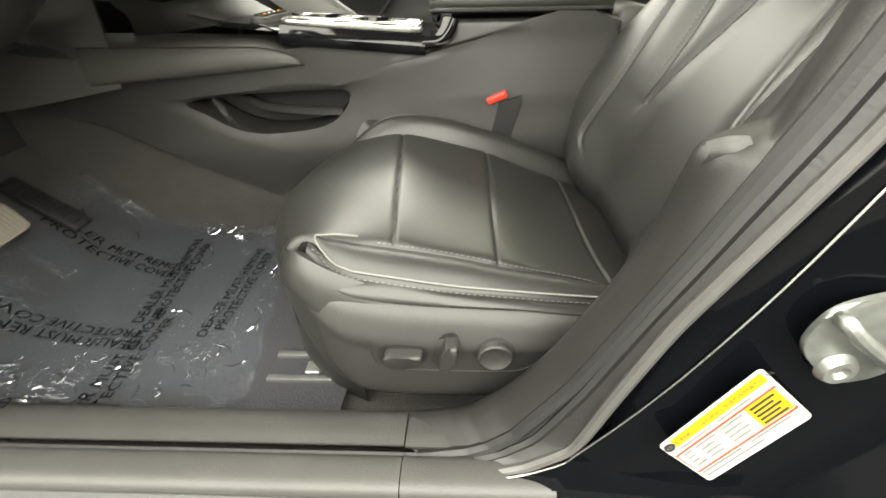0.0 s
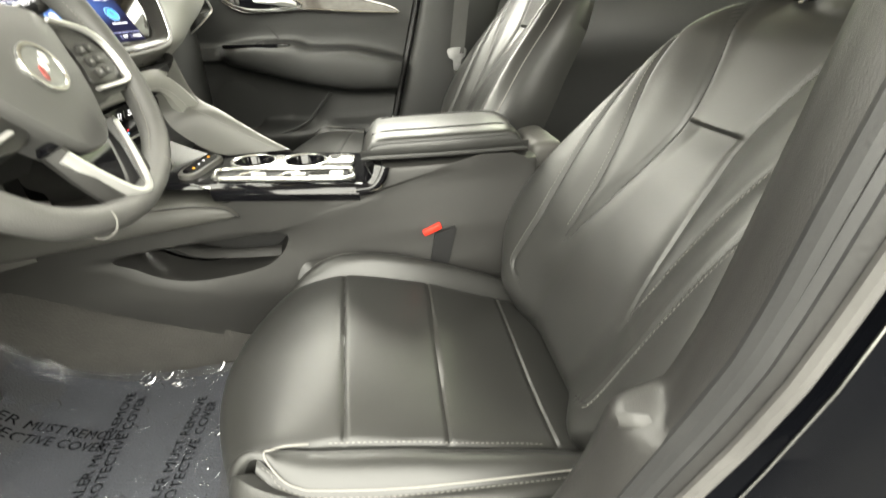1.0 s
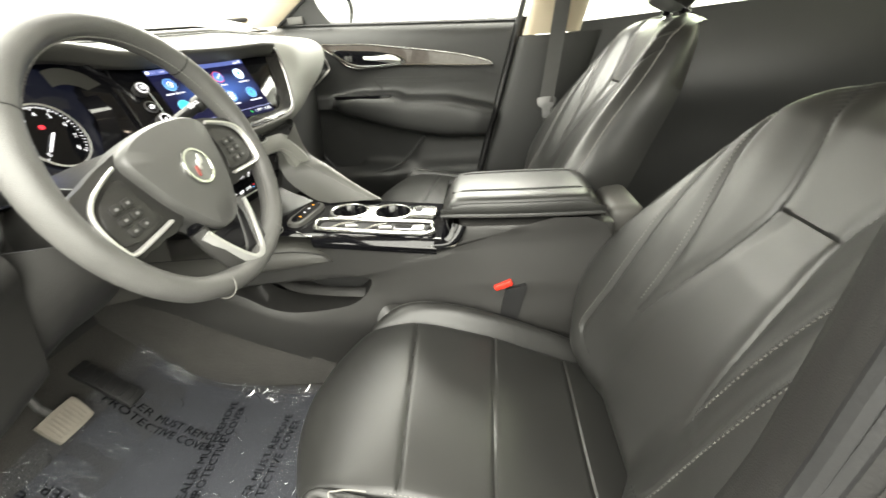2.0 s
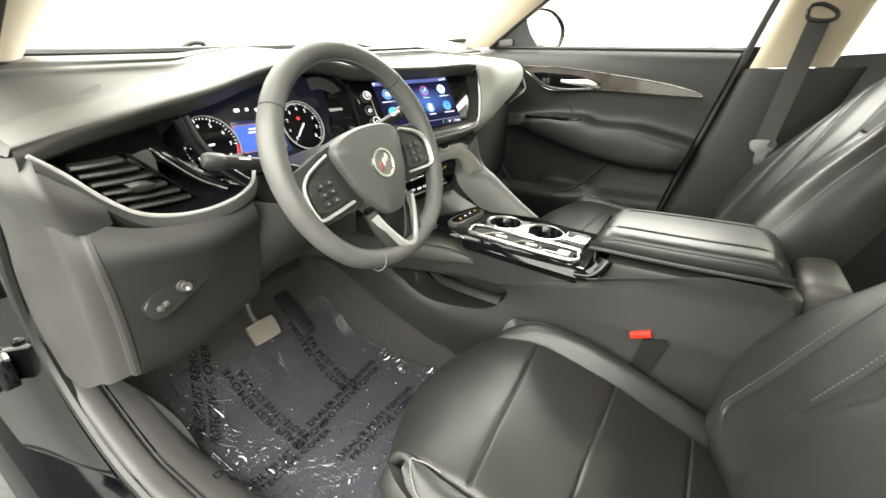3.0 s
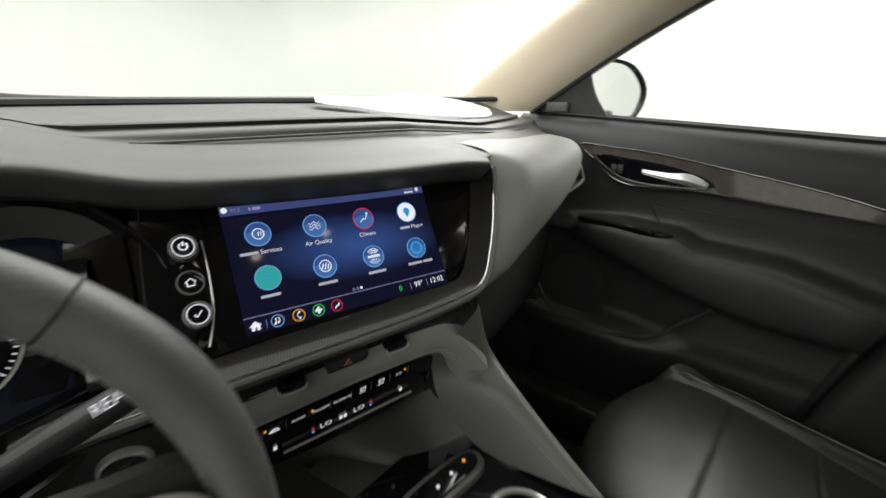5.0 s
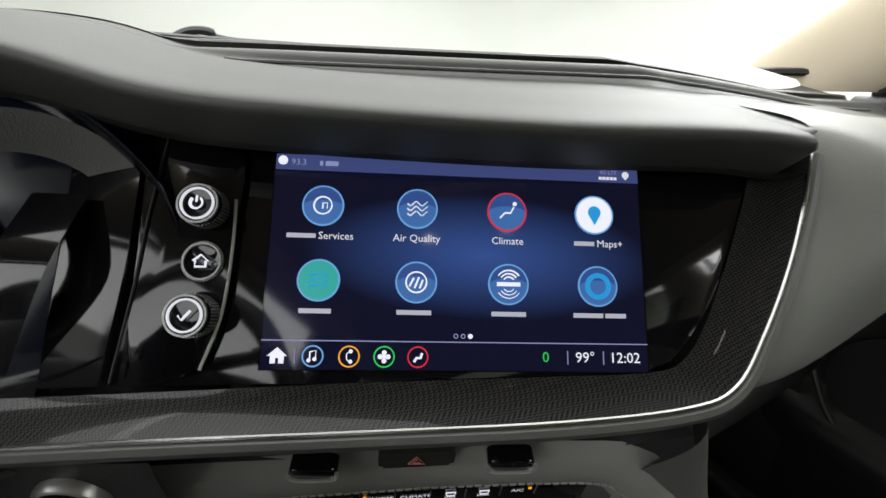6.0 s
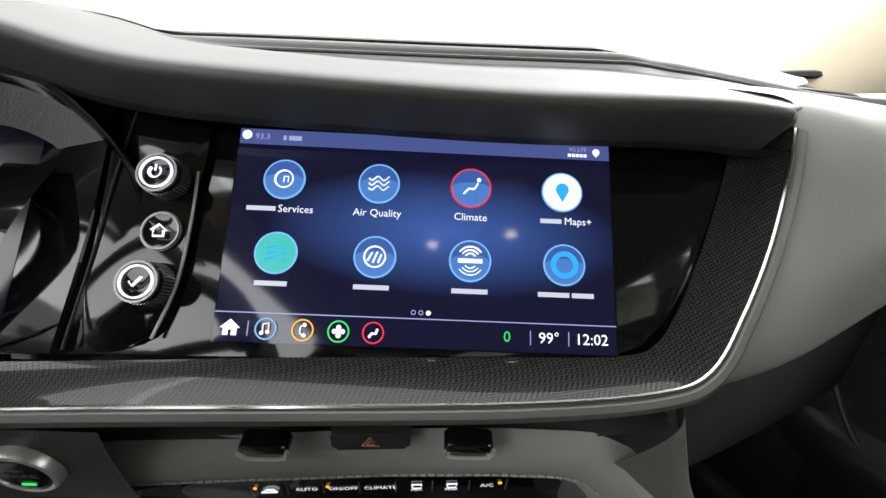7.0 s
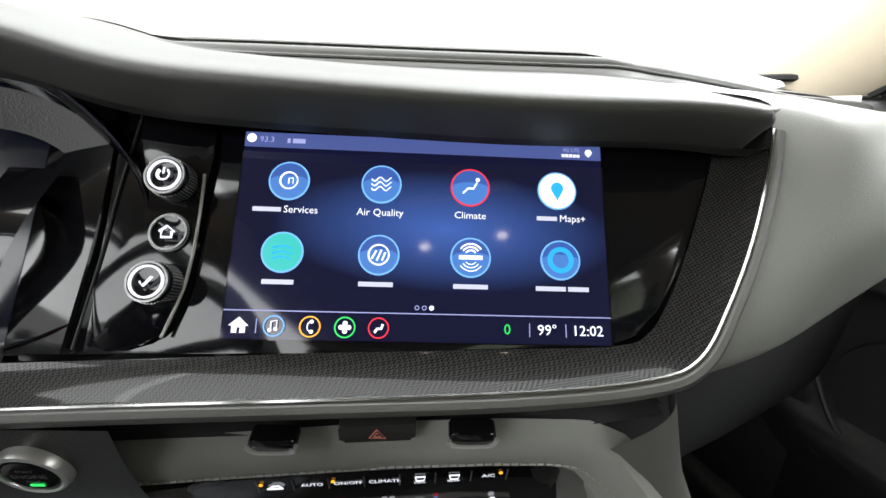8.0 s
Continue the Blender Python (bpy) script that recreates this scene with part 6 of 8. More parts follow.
for u, w in ((0.030, -0.003), (0.142, -0.011)):
    part("vent_clip", slab(round_rect(-0.0135, 0.0135, -0.006, 0.0055, 0.0052), lambda a, b, d: kq(u + a, w + b, d + 0.014), 0.010, 0.002), PIANO, DASH, "gloss black vent slider")
    part("slider_edge", tube([kq(u + a, w + b, 0.0142) for a, b in smooth_line([(-0.0135, -0.001), (-0.012, 0.0042), (-0.006, 0.0057), (0.006, 0.0055), (0.012, 0.0038), (0.0135, -0.002)], 4)], 0.0014, 6), SATIN, DASH, "satin slider edge")
    for k in range(2):
        part("vent_slat", tube([kq(u - 0.05, w + 0.005 - 0.006 * k, -0.008), kq(u + 0.05, w - 0.002 - 0.006 * k, -0.008)], 0.0020, 6), PLASTIC, DASH)
part("hazard_button", slab(round_rect(0.066, 0.110, -0.015, 0.001, 0.003), lambda a, b, d: kq(a, b - 0.09 * (a - 0.088), d + 0.008), 0.012, 0.002), PLASTIC, DASH, "hazard light button")
strokes([[(0.0880, -0.0092), (0.0928, -0.0008), (0.0832, -0.0008), (0.0880, -0.0092)], [(0.0880, -0.0060), (0.0903, -0.0022), (0.0857, -0.0022), (0.0880, -0.0060)]], 0.0005, HAZARD_PRINT, "hazard_mark", DASH, lambda u, v: kq(u, v - 0.0025, 0.0085))
# start button on the left of the stack
sg = frame_of((-0.4992, -0.2778, 0.9929), SU, -KD)
sf = sg @ Matrix.Diagonal((0.88, 0.88, 0.88, 1))
START = part("start_button", lathe([(0.010, 0.0035), (0.0155, 0.0035), (0.0168, 0.002), (0.0172, -0.004)], sf, 32), PIANO, DASH, "round engine start button")
part("chrome_rim", lathe([(0.0172, 0.000), (0.0180, 0.004), (0.0196, 0.0046), (0.0212, 0.0036), (0.0222, 0.0005), (0.0222, -0.004)], sf, 36, True), SATIN, START, "bright satin rim")
for words, size, up in (("ENGINE", 0.0062, 0.0), ("START", 0.0036, 0.0062), ("STOP", 0.0036, -0.0058)):
    lettering("words", words, size, sf @ Matrix.Translation((0, up, 0.0042)), GREY_INK, START)
part("lamp", block(-0.0045, 0.0045, -0.0120, -0.0092, 0.0036, 0.0044, 0.0005, 1, sf), G_GREEN, START, "small green lamp")
part("start_surround", skin([[sg @ Vector((x, y, z)) for x, y, z in ((-0.09, 0.03, -0.006), (-0.09, 0.0, -0.003), (-0.09, -0.05, -0.006), (-0.09, -0.10, -0.03))], [sg @ Vector((x, y, z)) for x, y, z in ((0.0, 0.032, -0.005), (0.0, 0.0, -0.002), (0.0, -0.05, -0.008), (0.0, -0.10, -0.03))], [sg @ Vector((x, y, z)) for x, y, z in ((0.048, 0.03, -0.006), (0.048, 0.0, -0.003), (0.048, -0.05, -0.005), (0.048, -0.10, -0.03))]], 5, 5), PLASTIC, DASH)
# climate panel: a row of keys and two set temperatures
hv = lambda u, w, d=0.0: kq(u, w - 0.108 * u, d - 0.004)
climate = part("climate_panel", slab([tuple(p) for p in smooth_line([(-0.048, 0.073), (0.013, 0.0675), (0.097, 0.0645), (0.172, 0.0630), (0.206, 0.071), (0.210, 0.090), (0.190, 0.142), (0.02, 0.150), (-0.03, 0.11)], 4, True)], lambda u, v, d: hv(u, v, d + 0.001), 0.01, 0.001), PIANO, DASH, "gloss black climate panel with lit keys")
for k in range(8):
    part("key_gap", tube([hv(0.0005 + 0.0248 * k, 0.0720, 0.0015), hv(0.0005 + 0.0248 * k, 0.0850, 0.0015)], 0.0005, 4), STEEL, climate)
kf = lambda u, w: frame_of(hv(u, w, 0.0014), SU - KD * 0.108, -KD)
for u, words in ((0.0385, "AUTO"), (0.0638, "ON/OFF"), (0.0892, "CLIMATE"), (0.1615, "A/C")):
    lettering("words", words, 0.0056, kf(u, 0.0795), G_TEXT, climate)
for u, words in ((0.1140, "MAX"), (0.1376, "REAR")):
    lettering("words", words, 0.0038, kf(u, 0.0838), G_TEXT, climate)
    part("symbol", tube([hv(u + a, 0.0775 + b, 0.0020) for a, b in ((-0.0034, -0.0026), (0.0034, -0.0026), (0.0026, 0.0026), (-0.0026, 0.0026), (-0.0034, -0.0026))], 0.0005, 4), G_TEXT, climate)
part("symbol", tube([hv(0.0126 + a, 0.0795 + b, 0.0020) for a, b in ((-0.0055, 0.0015), (-0.003, 0.0), (-0.0015, -0.002), (0.003, -0.002), (0.0055, 0.0015), (-0.0055, 0.0015))], 0.0006, 4), G_TEXT, climate)
for u in (0.0035, 0.0535, 0.1695):
    part("key_lamp", slab(disc_outline(0.0014, 10, u, 0.0752), lambda a, b, d: hv(a, b, d + 0.0022), 0.0006), G_AMBER, climate)
for u in (0.0700, 0.1112):
    lettering("words", "LO", 0.0115, kf(u, 0.1135), G_TEXT, climate)
    s = -1 if u < 0.1 else 1
    part("warmer_mark", slab([(u + s * 0.0155 - 0.0018, 0.1115), (u + s * 0.0155 + 0.0018, 0.1115), (u + s * 0.0155, 0.1080)], lambda a, b, d: hv(a, b, d + 0.0022), 0.0006), G_RED, climate)
    part("cooler_mark", slab([(u + s * 0.0155 - 0.0018, 0.1155), (u + s * 0.0155 + 0.0018, 0.1155), (u + s * 0.0155, 0.1190)], lambda a, b, d: hv(a, b, d + 0.0022), 0.0006), G_RIM, climate)
for u in (0.088, 0.0935, 0.168, 0.012):
    part("symbol", slab(round_rect(u - 0.002, u + 0.002, 0.1105, 0.1165, 0.001, 2), lambda a, b, d: hv(a, b, d + 0.0022), 0.0006), G_TEXT, climate)
part("key_bar", tube([hv(u, 0.128, 0.003) for u in (0.02, 0.06, 0.12, 0.185)], 0.0018, 6), SATIN, climate, "satin rocker edge")
part("stack_body", skin([[kq(-0.07, 0.05, -0.018), kq(-0.06, 0.14, -0.03), (-0.57, -0.17, 0.86), (-0.60, -0.13, 0.82)], [kq(0.08, 0.03, -0.014), kq(0.08, 0.14, -0.02), (-0.50, -0.06, 0.87), (-0.44, -0.03, 0.835)], [kq(0.24, 0.02, -0.014), kq(0.24, 0.14, -0.02), (-0.46, 0.07, 0.88), (-0.38, 0.09, 0.83)]], 5, 5), PLASTIC, DASH, "dark centre stack")
part("tunnel_side", thick(skin([[(-0.60, -0.190, 1.00), (-0.60, -0.200, 0.88), (-0.62, -0.196, 0.745)], [(-0.80, -0.235, 1.00), (-0.80, -0.240, 0.86), (-0.80, -0.232, 0.72)], [(-1.0, -0.27, 1.0), (-1.0, -0.27, 0.86), (-1.0, -0.26, 0.70)]], 5, 5), 0.004), PLASTIC_LIGHT, DASH, "grey side panel ahead of the knee rest")
# padded buttress down to the console on the passenger side
butt = [[kq(0.205, 0.050, -0.004), kq(0.232, 0.010, 0.006), kq(0.262, -0.020, 0.0), kq(0.275, -0.02, -0.04)],
        [kq(0.215, 0.085, -0.004), kq(0.255, 0.072, 0.020), kq(0.290, 0.060, 0.022), kq(0.305, 0.06, -0.02)],
        [(-0.425, 0.040, 0.905), (-0.372, 0.072, 0.930), (-0.345, 0.100, 0.930), (-0.36, 0.120, 0.92)],
        [(-0.380, 0.055, 0.855), (-0.300, 0.085, 0.875), (-0.272, 0.108, 0.868), (-0.29, 0.125, 0.85)],
        [(-0.345, 0.066, 0.838), (-0.240, 0.092, 0.834), (-0.215, 0.112, 0.826), (-0.22, 0.125, 0.79)]]
part("buttress", skin(butt, 7, 6), BUTTRESS_LIT, DASH, "padded buttress with pale stitching")
part("buttress_stitching", dashes([p + np.array((0.001, -0.001, 0.001)) for p in smooth_line([r[1] for r in butt[1:]], 10)], 0.0035, 0.002, 0.0007), THREAD, DASH)

# ---- overhead console with two map lamps ----
ROOF_LAMP = thing("map_lamp_console", (0.04, -0.14, 1.59), "beige overhead console with two lit map lamps", "interior lamp")
part("shell", slab(round_rect(-0.10, 0.12, -0.26, 0.0, 0.03), lambda u, v, d: (u, v, 1.606 - 0.012 - d), 0.03, 0.006), BEIGE, ROOF_LAMP)
for y in (-0.05, -0.23):
    part("lamp_lens", lathe([(0.004, 0.003), (0.009, 0.002), (0.011, 0.0)], frame_of((0.03, y, 1.592), (0, 1, 0), (1, 0, 0)), 20), glow("warm_map_lamp", (1.0, 0.86, 0.72), 14.0), ROOF_LAMP, "lit map lamp lens")


# ---- steering wheel ----
WHEEL = thing("steering_wheel", (-0.322, -0.426, 1.07), "black leather steering wheel with satin spokes and a round badge", "steering wheel")
WA, WR = radians(20), radians(6)
WN = Vector((math.cos(WA), 0, math.sin(WA)))
w_up, w_right = Vector((-math.sin(WA), 0, math.cos(WA))), Vector((0, 1, 0))
WU, WRT = w_up * math.cos(WR) - w_right * math.sin(WR), w_right * math.cos(WR) + w_up * math.sin(WR)
WC = Vector((-0.322, -0.426, 1.066))
wp = lambda u, v, d=0.0: WC + WRT * u + WU * v + WN * d
wr = lambda u, v, d=0.0: wp(u, v + 0.012, d)
rim_r = lambda a: 0.1700 - 0.006 * max(0, -math.sin(a) - 0.75) / 0.25
rows = []
for k in range(96):
    a = 2 * math.pi * k / 96
    fat = 1.0 + 0.12 * (bell(math.sin(a) - 0.35, 0.25))
    c = rim_r(a)
    rows.append([wr((c + 0.0155 * fat * math.cos(b)) * math.cos(a), (c + 0.0155 * fat * math.cos(b)) * math.sin(a), 0.0175 * fat * math.sin(b)) for b in (2 * math.pi * j / 16 for j in range(16))])
rows.append(rows[0])
part("rim", sheet(rows, True), material("worn_black_wheel_leather", (0.083, 0.082, 0.079), 0.45, grain=0.3, grain_size=0.0015, spots=0.25, spot_size=0.04, cells=True), WHEEL, "black leather rim")
part("rim_stitching", dashes([wr((rim_r(a) - 0.0157) * math.cos(a), (rim_r(a) - 0.0157) * math.sin(a), 0.005) for a in np.linspace(radians(-60), radians(140), 90)], 0.003, 0.002, 0.0009), THREAD, WHEEL, "pale cross stitching")
for a in (radians(-116), radians(142), radians(38), radians(-64)):
    part("rim_seam", tube([wr((0.170 + 0.016 * math.cos(b)) * math.cos(a), (0.170 + 0.016 * math.cos(b)) * math.sin(a), 0.018 * math.sin(b)) for b in np.linspace(0, 2 * math.pi, 20)], 0.0009, 5), DARK_THREAD if a > 0 else THREAD, WHEEL)
hub = [(-0.078, 0.038), (-0.052, 0.055), (0.0, 0.061), (0.052, 0.055), (0.078, 0.038), (0.070, 0.0), (0.058, -0.032), (0.036, -0.068), (0.016, -0.085), (-0.016, -0.085), (-0.036, -0.068), (-0.058, -0.032), (-0.070, 0.0)]
hub_line = smooth_line(hub, 5, True)
rows = []
for s, d in ((0.98, -0.03), (1.0, -0.012), (1.0, 0.006), (0.985, 0.012), (0.94, 0.016), (0.6, 0.022), (0.3, 0.024), (0.04, 0.024)):
    rows.append([wp(u * s, v * s, d) for u, v in hub_line])
part("hub_pad", caps(sheet(rows, True), 8, len(hub_line)), material("grey_hub_vinyl", (0.070, 0.0695, 0.067), 0.44, grain=0.2, grain_size=0.0012, spots=0.12, spot_size=0.05, cells=True), WHEEL, "dark grey padded hub")
badge = part("badge", lathe([(0.004, 0.003), (0.0195, 0.003), (0.0205, 0.0045), (0.0235, 0.0045), (0.0245, 0.002), (0.0245, -0.002)], frame_of(wp(0.0, -0.004, 0.0235), WRT, WU), 36), CHROME, WHEEL, "round chrome badge")
part("badge_ground", slab(disc_outline(0.0192, 32), lambda u, v, d: wp(u, v - 0.004, d + 0.0270), 0.001), STEEL, WHEEL)
for k, mat in enumerate((material("red_enamel", (0.22, 0.05, 0.045), 0.25), SATIN, SATIN)):
    part("badge_field", slab([tuple(p) for p in smooth_line([(-0.011 + 0.008 * k, -0.010 + 0.006 * k), (-0.008 + 0.008 * k, 0.001 + 0.006 * k), (-0.004 + 0.008 * k, 0.0 + 0.005 * k), (-0.007 + 0.008 * k, -0.011 + 0.006 * k)], 4, True)], lambda u, v, d: wp(u, v - 0.004, d + 0.0285), 0.002, 0.0004), mat, badge)
# spokes, switch pods and satin frames
for s in (-1, 1):
    pod = [(s * 0.050, 0.044), (s * 0.085, 0.046), (s * 0.125, 0.036), (s * 0.158, 0.022), (s * 0.160, -0.030), (s * 0.146, -0.052), (s * 0.110, -0.050), (s * 0.050, -0.046)]
    part("spoke", slab([tuple(p) for p in smooth_line(pod, 4, True)], lambda u, v, d: wp(u, v, d + 0.002), 0.016, 0.003), PLASTIC, WHEEL, "dark grey spoke")
    part("switch_pod", slab([tuple(p) for p in smooth_line([(s * 0.090, 0.026), (s * 0.124, 0.017), (s * 0.141, 0.002), (s * 0.144, -0.022), (s * 0.136, -0.035), (s * 0.082, -0.034), (s * 0.088, -0.008)], 4, True)], lambda u, v, d: wp(u, v, d + 0.006), 0.006, 0.002), PLASTIC, WHEEL, "black switch pod")
    for i in range(2):
        for j in range(3):
            part("switch", slab(round_rect(s * 0.113 - 0.016 + 0.017 * i, s * 0.113 - 0.002 + 0.017 * i, -0.030 + 0.0135 * j, -0.020 + 0.0135 * j, 0.003, 3), lambda u, v, d: wp(u, v, d + 0.009), 0.004, 0.0012), PLASTIC, WHEEL, "small wheel switch")
            part("switch_mark", slab(round_rect(s * 0.113 - 0.011 + 0.017 * i, s * 0.113 - 0.007 + 0.017 * i, -0.0265 + 0.0135 * j, -0.0235 + 0.0135 * j, 0.001, 2), lambda u, v, d: wp(u, v, d + 0.0094), 0.0006), GREY_INK, WHEEL)
    frame_line = [(s * 0.090, 0.037), (s * 0.112, 0.030), (s * 0.136, 0.020), (s * 0.150, 0.006), (s * 0.153, -0.014), (s * 0.150, -0.034), (s * 0.143, -0.043), (s * 0.112, -0.042), (s * 0.076, -0.039)]
    part("satin_frame", tube([wp(p[0], p[1], 0.0085) for p in smooth_line(frame_line, 3)], lambda q: 0.0050 - 0.0030 * abs(q - 0.55), 8, 0.6), SATIN, WHEEL, "satin silver spoke frame")
    part("lower_spoke", tube([wp(p[0], p[1], 0.002) for p in smooth_line([(s * 0.050, -0.068), (s * 0.046, -0.10), (s * 0.034, -0.135), (s * 0.012, -0.150)], 6)], lambda q: 0.012 - 0.003 * q, 8, 0.6), PLASTIC, WHEEL)
part("lower_web", slab([tuple(p) for p in smooth_line([(-0.050, -0.060), (0.050, -0.060), (0.045, -0.085), (0.026, -0.125), (0.012, -0.150), (-0.012, -0.150), (-0.026, -0.125), (-0.045, -0.085)], 3, True)], lambda u, v, d: wp(u, v, d + 0.0035), 0.012, 0.003), PIANO, WHEEL, "gloss black lower spoke")
part("lower_frame", tube([wp(p[0], p[1], 0.0095) for p in smooth_line([(-0.052, -0.076), (-0.040, -0.103), (-0.020, -0.137), (-0.006, -0.1485), (0.010, -0.1485), (0.024, -0.136), (0.042, -0.103), (0.054, -0.074)], 6)], lambda q: 0.0070 + 0.0040 * bell(q - 0.5, 0.3), 8, 0.5), SATIN, WHEEL, "satin silver lower spoke frame")
part("column_shroud", skin([[WC + WN * k[0] + WRT * (k[1] * math.cos(a)) + WU * (k[1] * math.sin(a) * 0.9) for a in (2 * math.pi * j / 12 for j in range(12))] for k in ((-0.02, 0.055), (-0.06, 0.062), (-0.13, 0.070), (-0.22, 0.075))], 4, 3, True), PLASTIC, WHEEL, "grey column shroud")

# stalks
for name, label, pts in (("indicator_stalk", "grey indicator stalk on the column", [(-0.400, -0.50, 1.062), (-0.408, -0.56, 1.082), (-0.420, -0.632, 1.099)]),
                         ("wiper_stalk", "grey wiper stalk with printed marks", [(-0.395, -0.38, 1.09), (-0.390, -0.325, 1.110), (-0.375, -0.265, 1.135)])):
    STALK = thing(name, pts[0], label, "column stalk", "column stalks")
    part("arm", tube(smooth_line(pts, 8), lambda s: 0.0075 + 0.0035 * min(1, s * 1.6), 12, 0.75), RUBBER, STALK)
    a, b = Vector(pts[1]), Vector(pts[2])
    way = (b - a).normalized()
    side = way.cross(Vector((0.6, 0, 0.8))).normalized()
    part("end_cap", lathe([(0.004, 0.012), (0.009, 0.010), (0.0118, 0.004), (0.0118, -0.014), (0.010, -0.018)], frame_of(b, way.orthogonal(), way.cross(way.orthogonal())), 20), PLASTIC, STALK, "grey twist end")
    if name == "wiper_stalk":
        out = (Vector((0.75, -0.1, 0.65)) - way * Vector((0.75, -0.1, 0.65)).dot(way)).normalized()
        # the printed word is given a glow of its own
        lettering("words", "REAR", 0.0085, frame_of(a.lerp(b, 0.62) + out * 0.0125, way, out.cross(way)), G_TEXT, STALK)
    else:
        out = (Vector((0.8, 0, 0.6)) - way * Vector((0.8, 0, 0.6)).dot(way)).normalized()
        part("mark", block(-0.008, 0.008, -0.0012, 0.0012, -0.0003, 0.0003, 0, 1, frame_of(a.lerp(b, 0.45) + out * 0.0115, way, out.cross(way))), LABEL_WHITE, STALK)

# ---- pedals and footrest ----
PEDALS = thing("brake_pedal", (-0.80, -0.41, 0.56), "ribbed pale rubber brake pedal on a steel arm", "pedal")
pm = frame_of((-0.780, -0.407, 0.573), (0.05, 1, 0.04), (-0.55, 0, 0.83))
part("pad", slab([tuple(p) for p in smooth_line([(-0.036, -0.024), (-0.038, 0.020), (-0.030, 0.027), (0.030, 0.027), (0.038, 0.020), (0.036, -0.024), (0.028, -0.030), (-0.028, -0.030)], 3, True)], lambda u, v, d: pm @ Vector((u, v, d)), 0.014, 0.004), PEDAL, PEDALS, "pale ribbed rubber pad")
for k in range(9):
    part("rib", block(-0.032 + 0.008 * k - 0.0016, -0.032 + 0.008 * k + 0.0016, -0.022, 0.020, 0.0, 0.002, 0.0008, 1, pm), PEDAL, PEDALS)
part("arm", tube([pm @ Vector((0, 0.0, -0.012)), pm @ Vector((0, 0.05, -0.03)), (-0.84, -0.41, 0.68), (-0.90, -0.41, 0.80)], 0.007, 8), STEEL, PEDALS, "steel pedal arm")
GAS = thing("accelerator_pedal", (-0.84, -0.27, 0.50), "black ribbed accelerator pedal beside the tunnel", "pedal")
gm = frame_of((-0.815, -0.285, 0.545), (0.0, 1, 0.0), (-0.75, 0, 0.66))
part("pad", block(-0.022, 0.022, -0.075, 0.075, -0.006, 0.006, 0.004, 2, gm), RUBBER, GAS)
for k in range(7):
    part("rib", block(-0.018, 0.018, -0.06 + 0.02 * k - 0.002, -0.06 + 0.02 * k + 0.002, 0.006, 0.009, 0.001, 1, gm), RUBBER, GAS)
REST = thing("footrest", (-0.78, -0.60, 0.45), "grey ribbed footrest by the kick panel", "footrest")
fm = frame_of((-0.775, -0.590, 0.475), (0.0, 1, 0.0), (-0.72, 0, 0.69))
part("plate", block(-0.045, 0.045, -0.10, 0.09, -0.01, 0.008, 0.006, 2, fm), PLASTIC, REST)
for k in range(8):
    part("rib", block(-0.036 + 0.010 * k - 0.002, -0.036 + 0.010 * k + 0.002, -0.085, 0.075, 0.008, 0.0105, 0.001, 1, fm), PLASTIC, REST)

# ---- floor mat under its clear protective film ----
def floor_z(x):
    return steps(x, [(-0.86, 0.56), (-0.72, 0.428), (-0.62, 0.396), (-0.52, 0.388), (0.3, 0.388)])


MAT = thing("floor_mat", (-0.5, -0.42, 0.385), "dark carpet floor mat in the driver's footwell", "floor mat")
rows = [[(x, y, floor_z(x) + 0.004 + 0.05 * max(0, (-0.60 - y) / 0.06) ** 2 * 0.2) for y in np.linspace(-0.645, -0.165, 14)] for x in np.linspace(-0.80, -0.15, 30)]
part("carpet_face", thick(sheet(rows), 0.006), material("slate_mat_carpet", (0.025, 0.0255, 0.029), 0.9, grain=0.9, grain_size=0.004, spots=0.3, spot_size=0.06), MAT)
COVER = thing("protective_film", (-0.5, -0.42, 0.39), "crumpled clear plastic film printed with dark warnings", "plastic film")


film_rear = lambda y: steps(y, [(-0.65, -0.29), (-0.5, -0.316), (-0.32, -0.344), (-0.24, -0.366), (-0.16, -0.375)])
film_near = lambda x: steps(x, [(-0.83, -0.680), (-0.37, -0.680), (-0.325, -0.665), (-0.285, -0.640)])


def film_at(x, y):
    """Height of the film: it lies on the mat, climbs the sill and the tunnel, and curls at its rear edge."""
    z = floor_z(x) + 0.012 + 0.004 * noise.noise(Vector((x * 14, y * 14, 0))) + 0.007 * abs(noise.noise(Vector((x * 30, y * 22, 3)))) * abs(noise.noise(Vector((x * 6, y * 6, 8)))) * 2.5
    z += steps(y, [(-0.692, 0.090), (-0.675, 0.055), (-0.655, 0.016), (-0.635, 0.0)]) + 0.006 * noise.noise(Vector((x * 22, y * 40, 7))) * steps(y, [(-0.69, 1.0), (-0.62, 0.0)])
    z += 0.05 * steps(x, [(-0.74, 1.0), (-0.56, 0.0)]) * steps(y, [(-0.66, 1.0), (-0.58, 0.0)])
    side = max(0.0, (y + 0.215) / 0.06)
    z += 0.020 * side**2 * (1 + noise.noise(Vector((x * 30, 0, 1))))
    z += 0.014 * bell(x - film_rear(y), 0.02) * (1 + noise.noise(Vector((y * 30, 4, 1))))
    return z


rows = []
for s in np.linspace(0, 1, 120):
    row = []
    for q in np.linspace(0, 1, 110):
        y = -0.680 + 0.520 * q
        x = -0.83 + s * (film_rear(y) + 0.83)
        y = film_near(x) + (-0.160 - film_near(x)) * q
        row.append((x + 0.006 * noise.noise(Vector((y * 25, x, 9))), y, film_at(x, y)))
    rows.append(row)
part("sheet", sheet(rows), FILM, COVER).visible_shadow = False


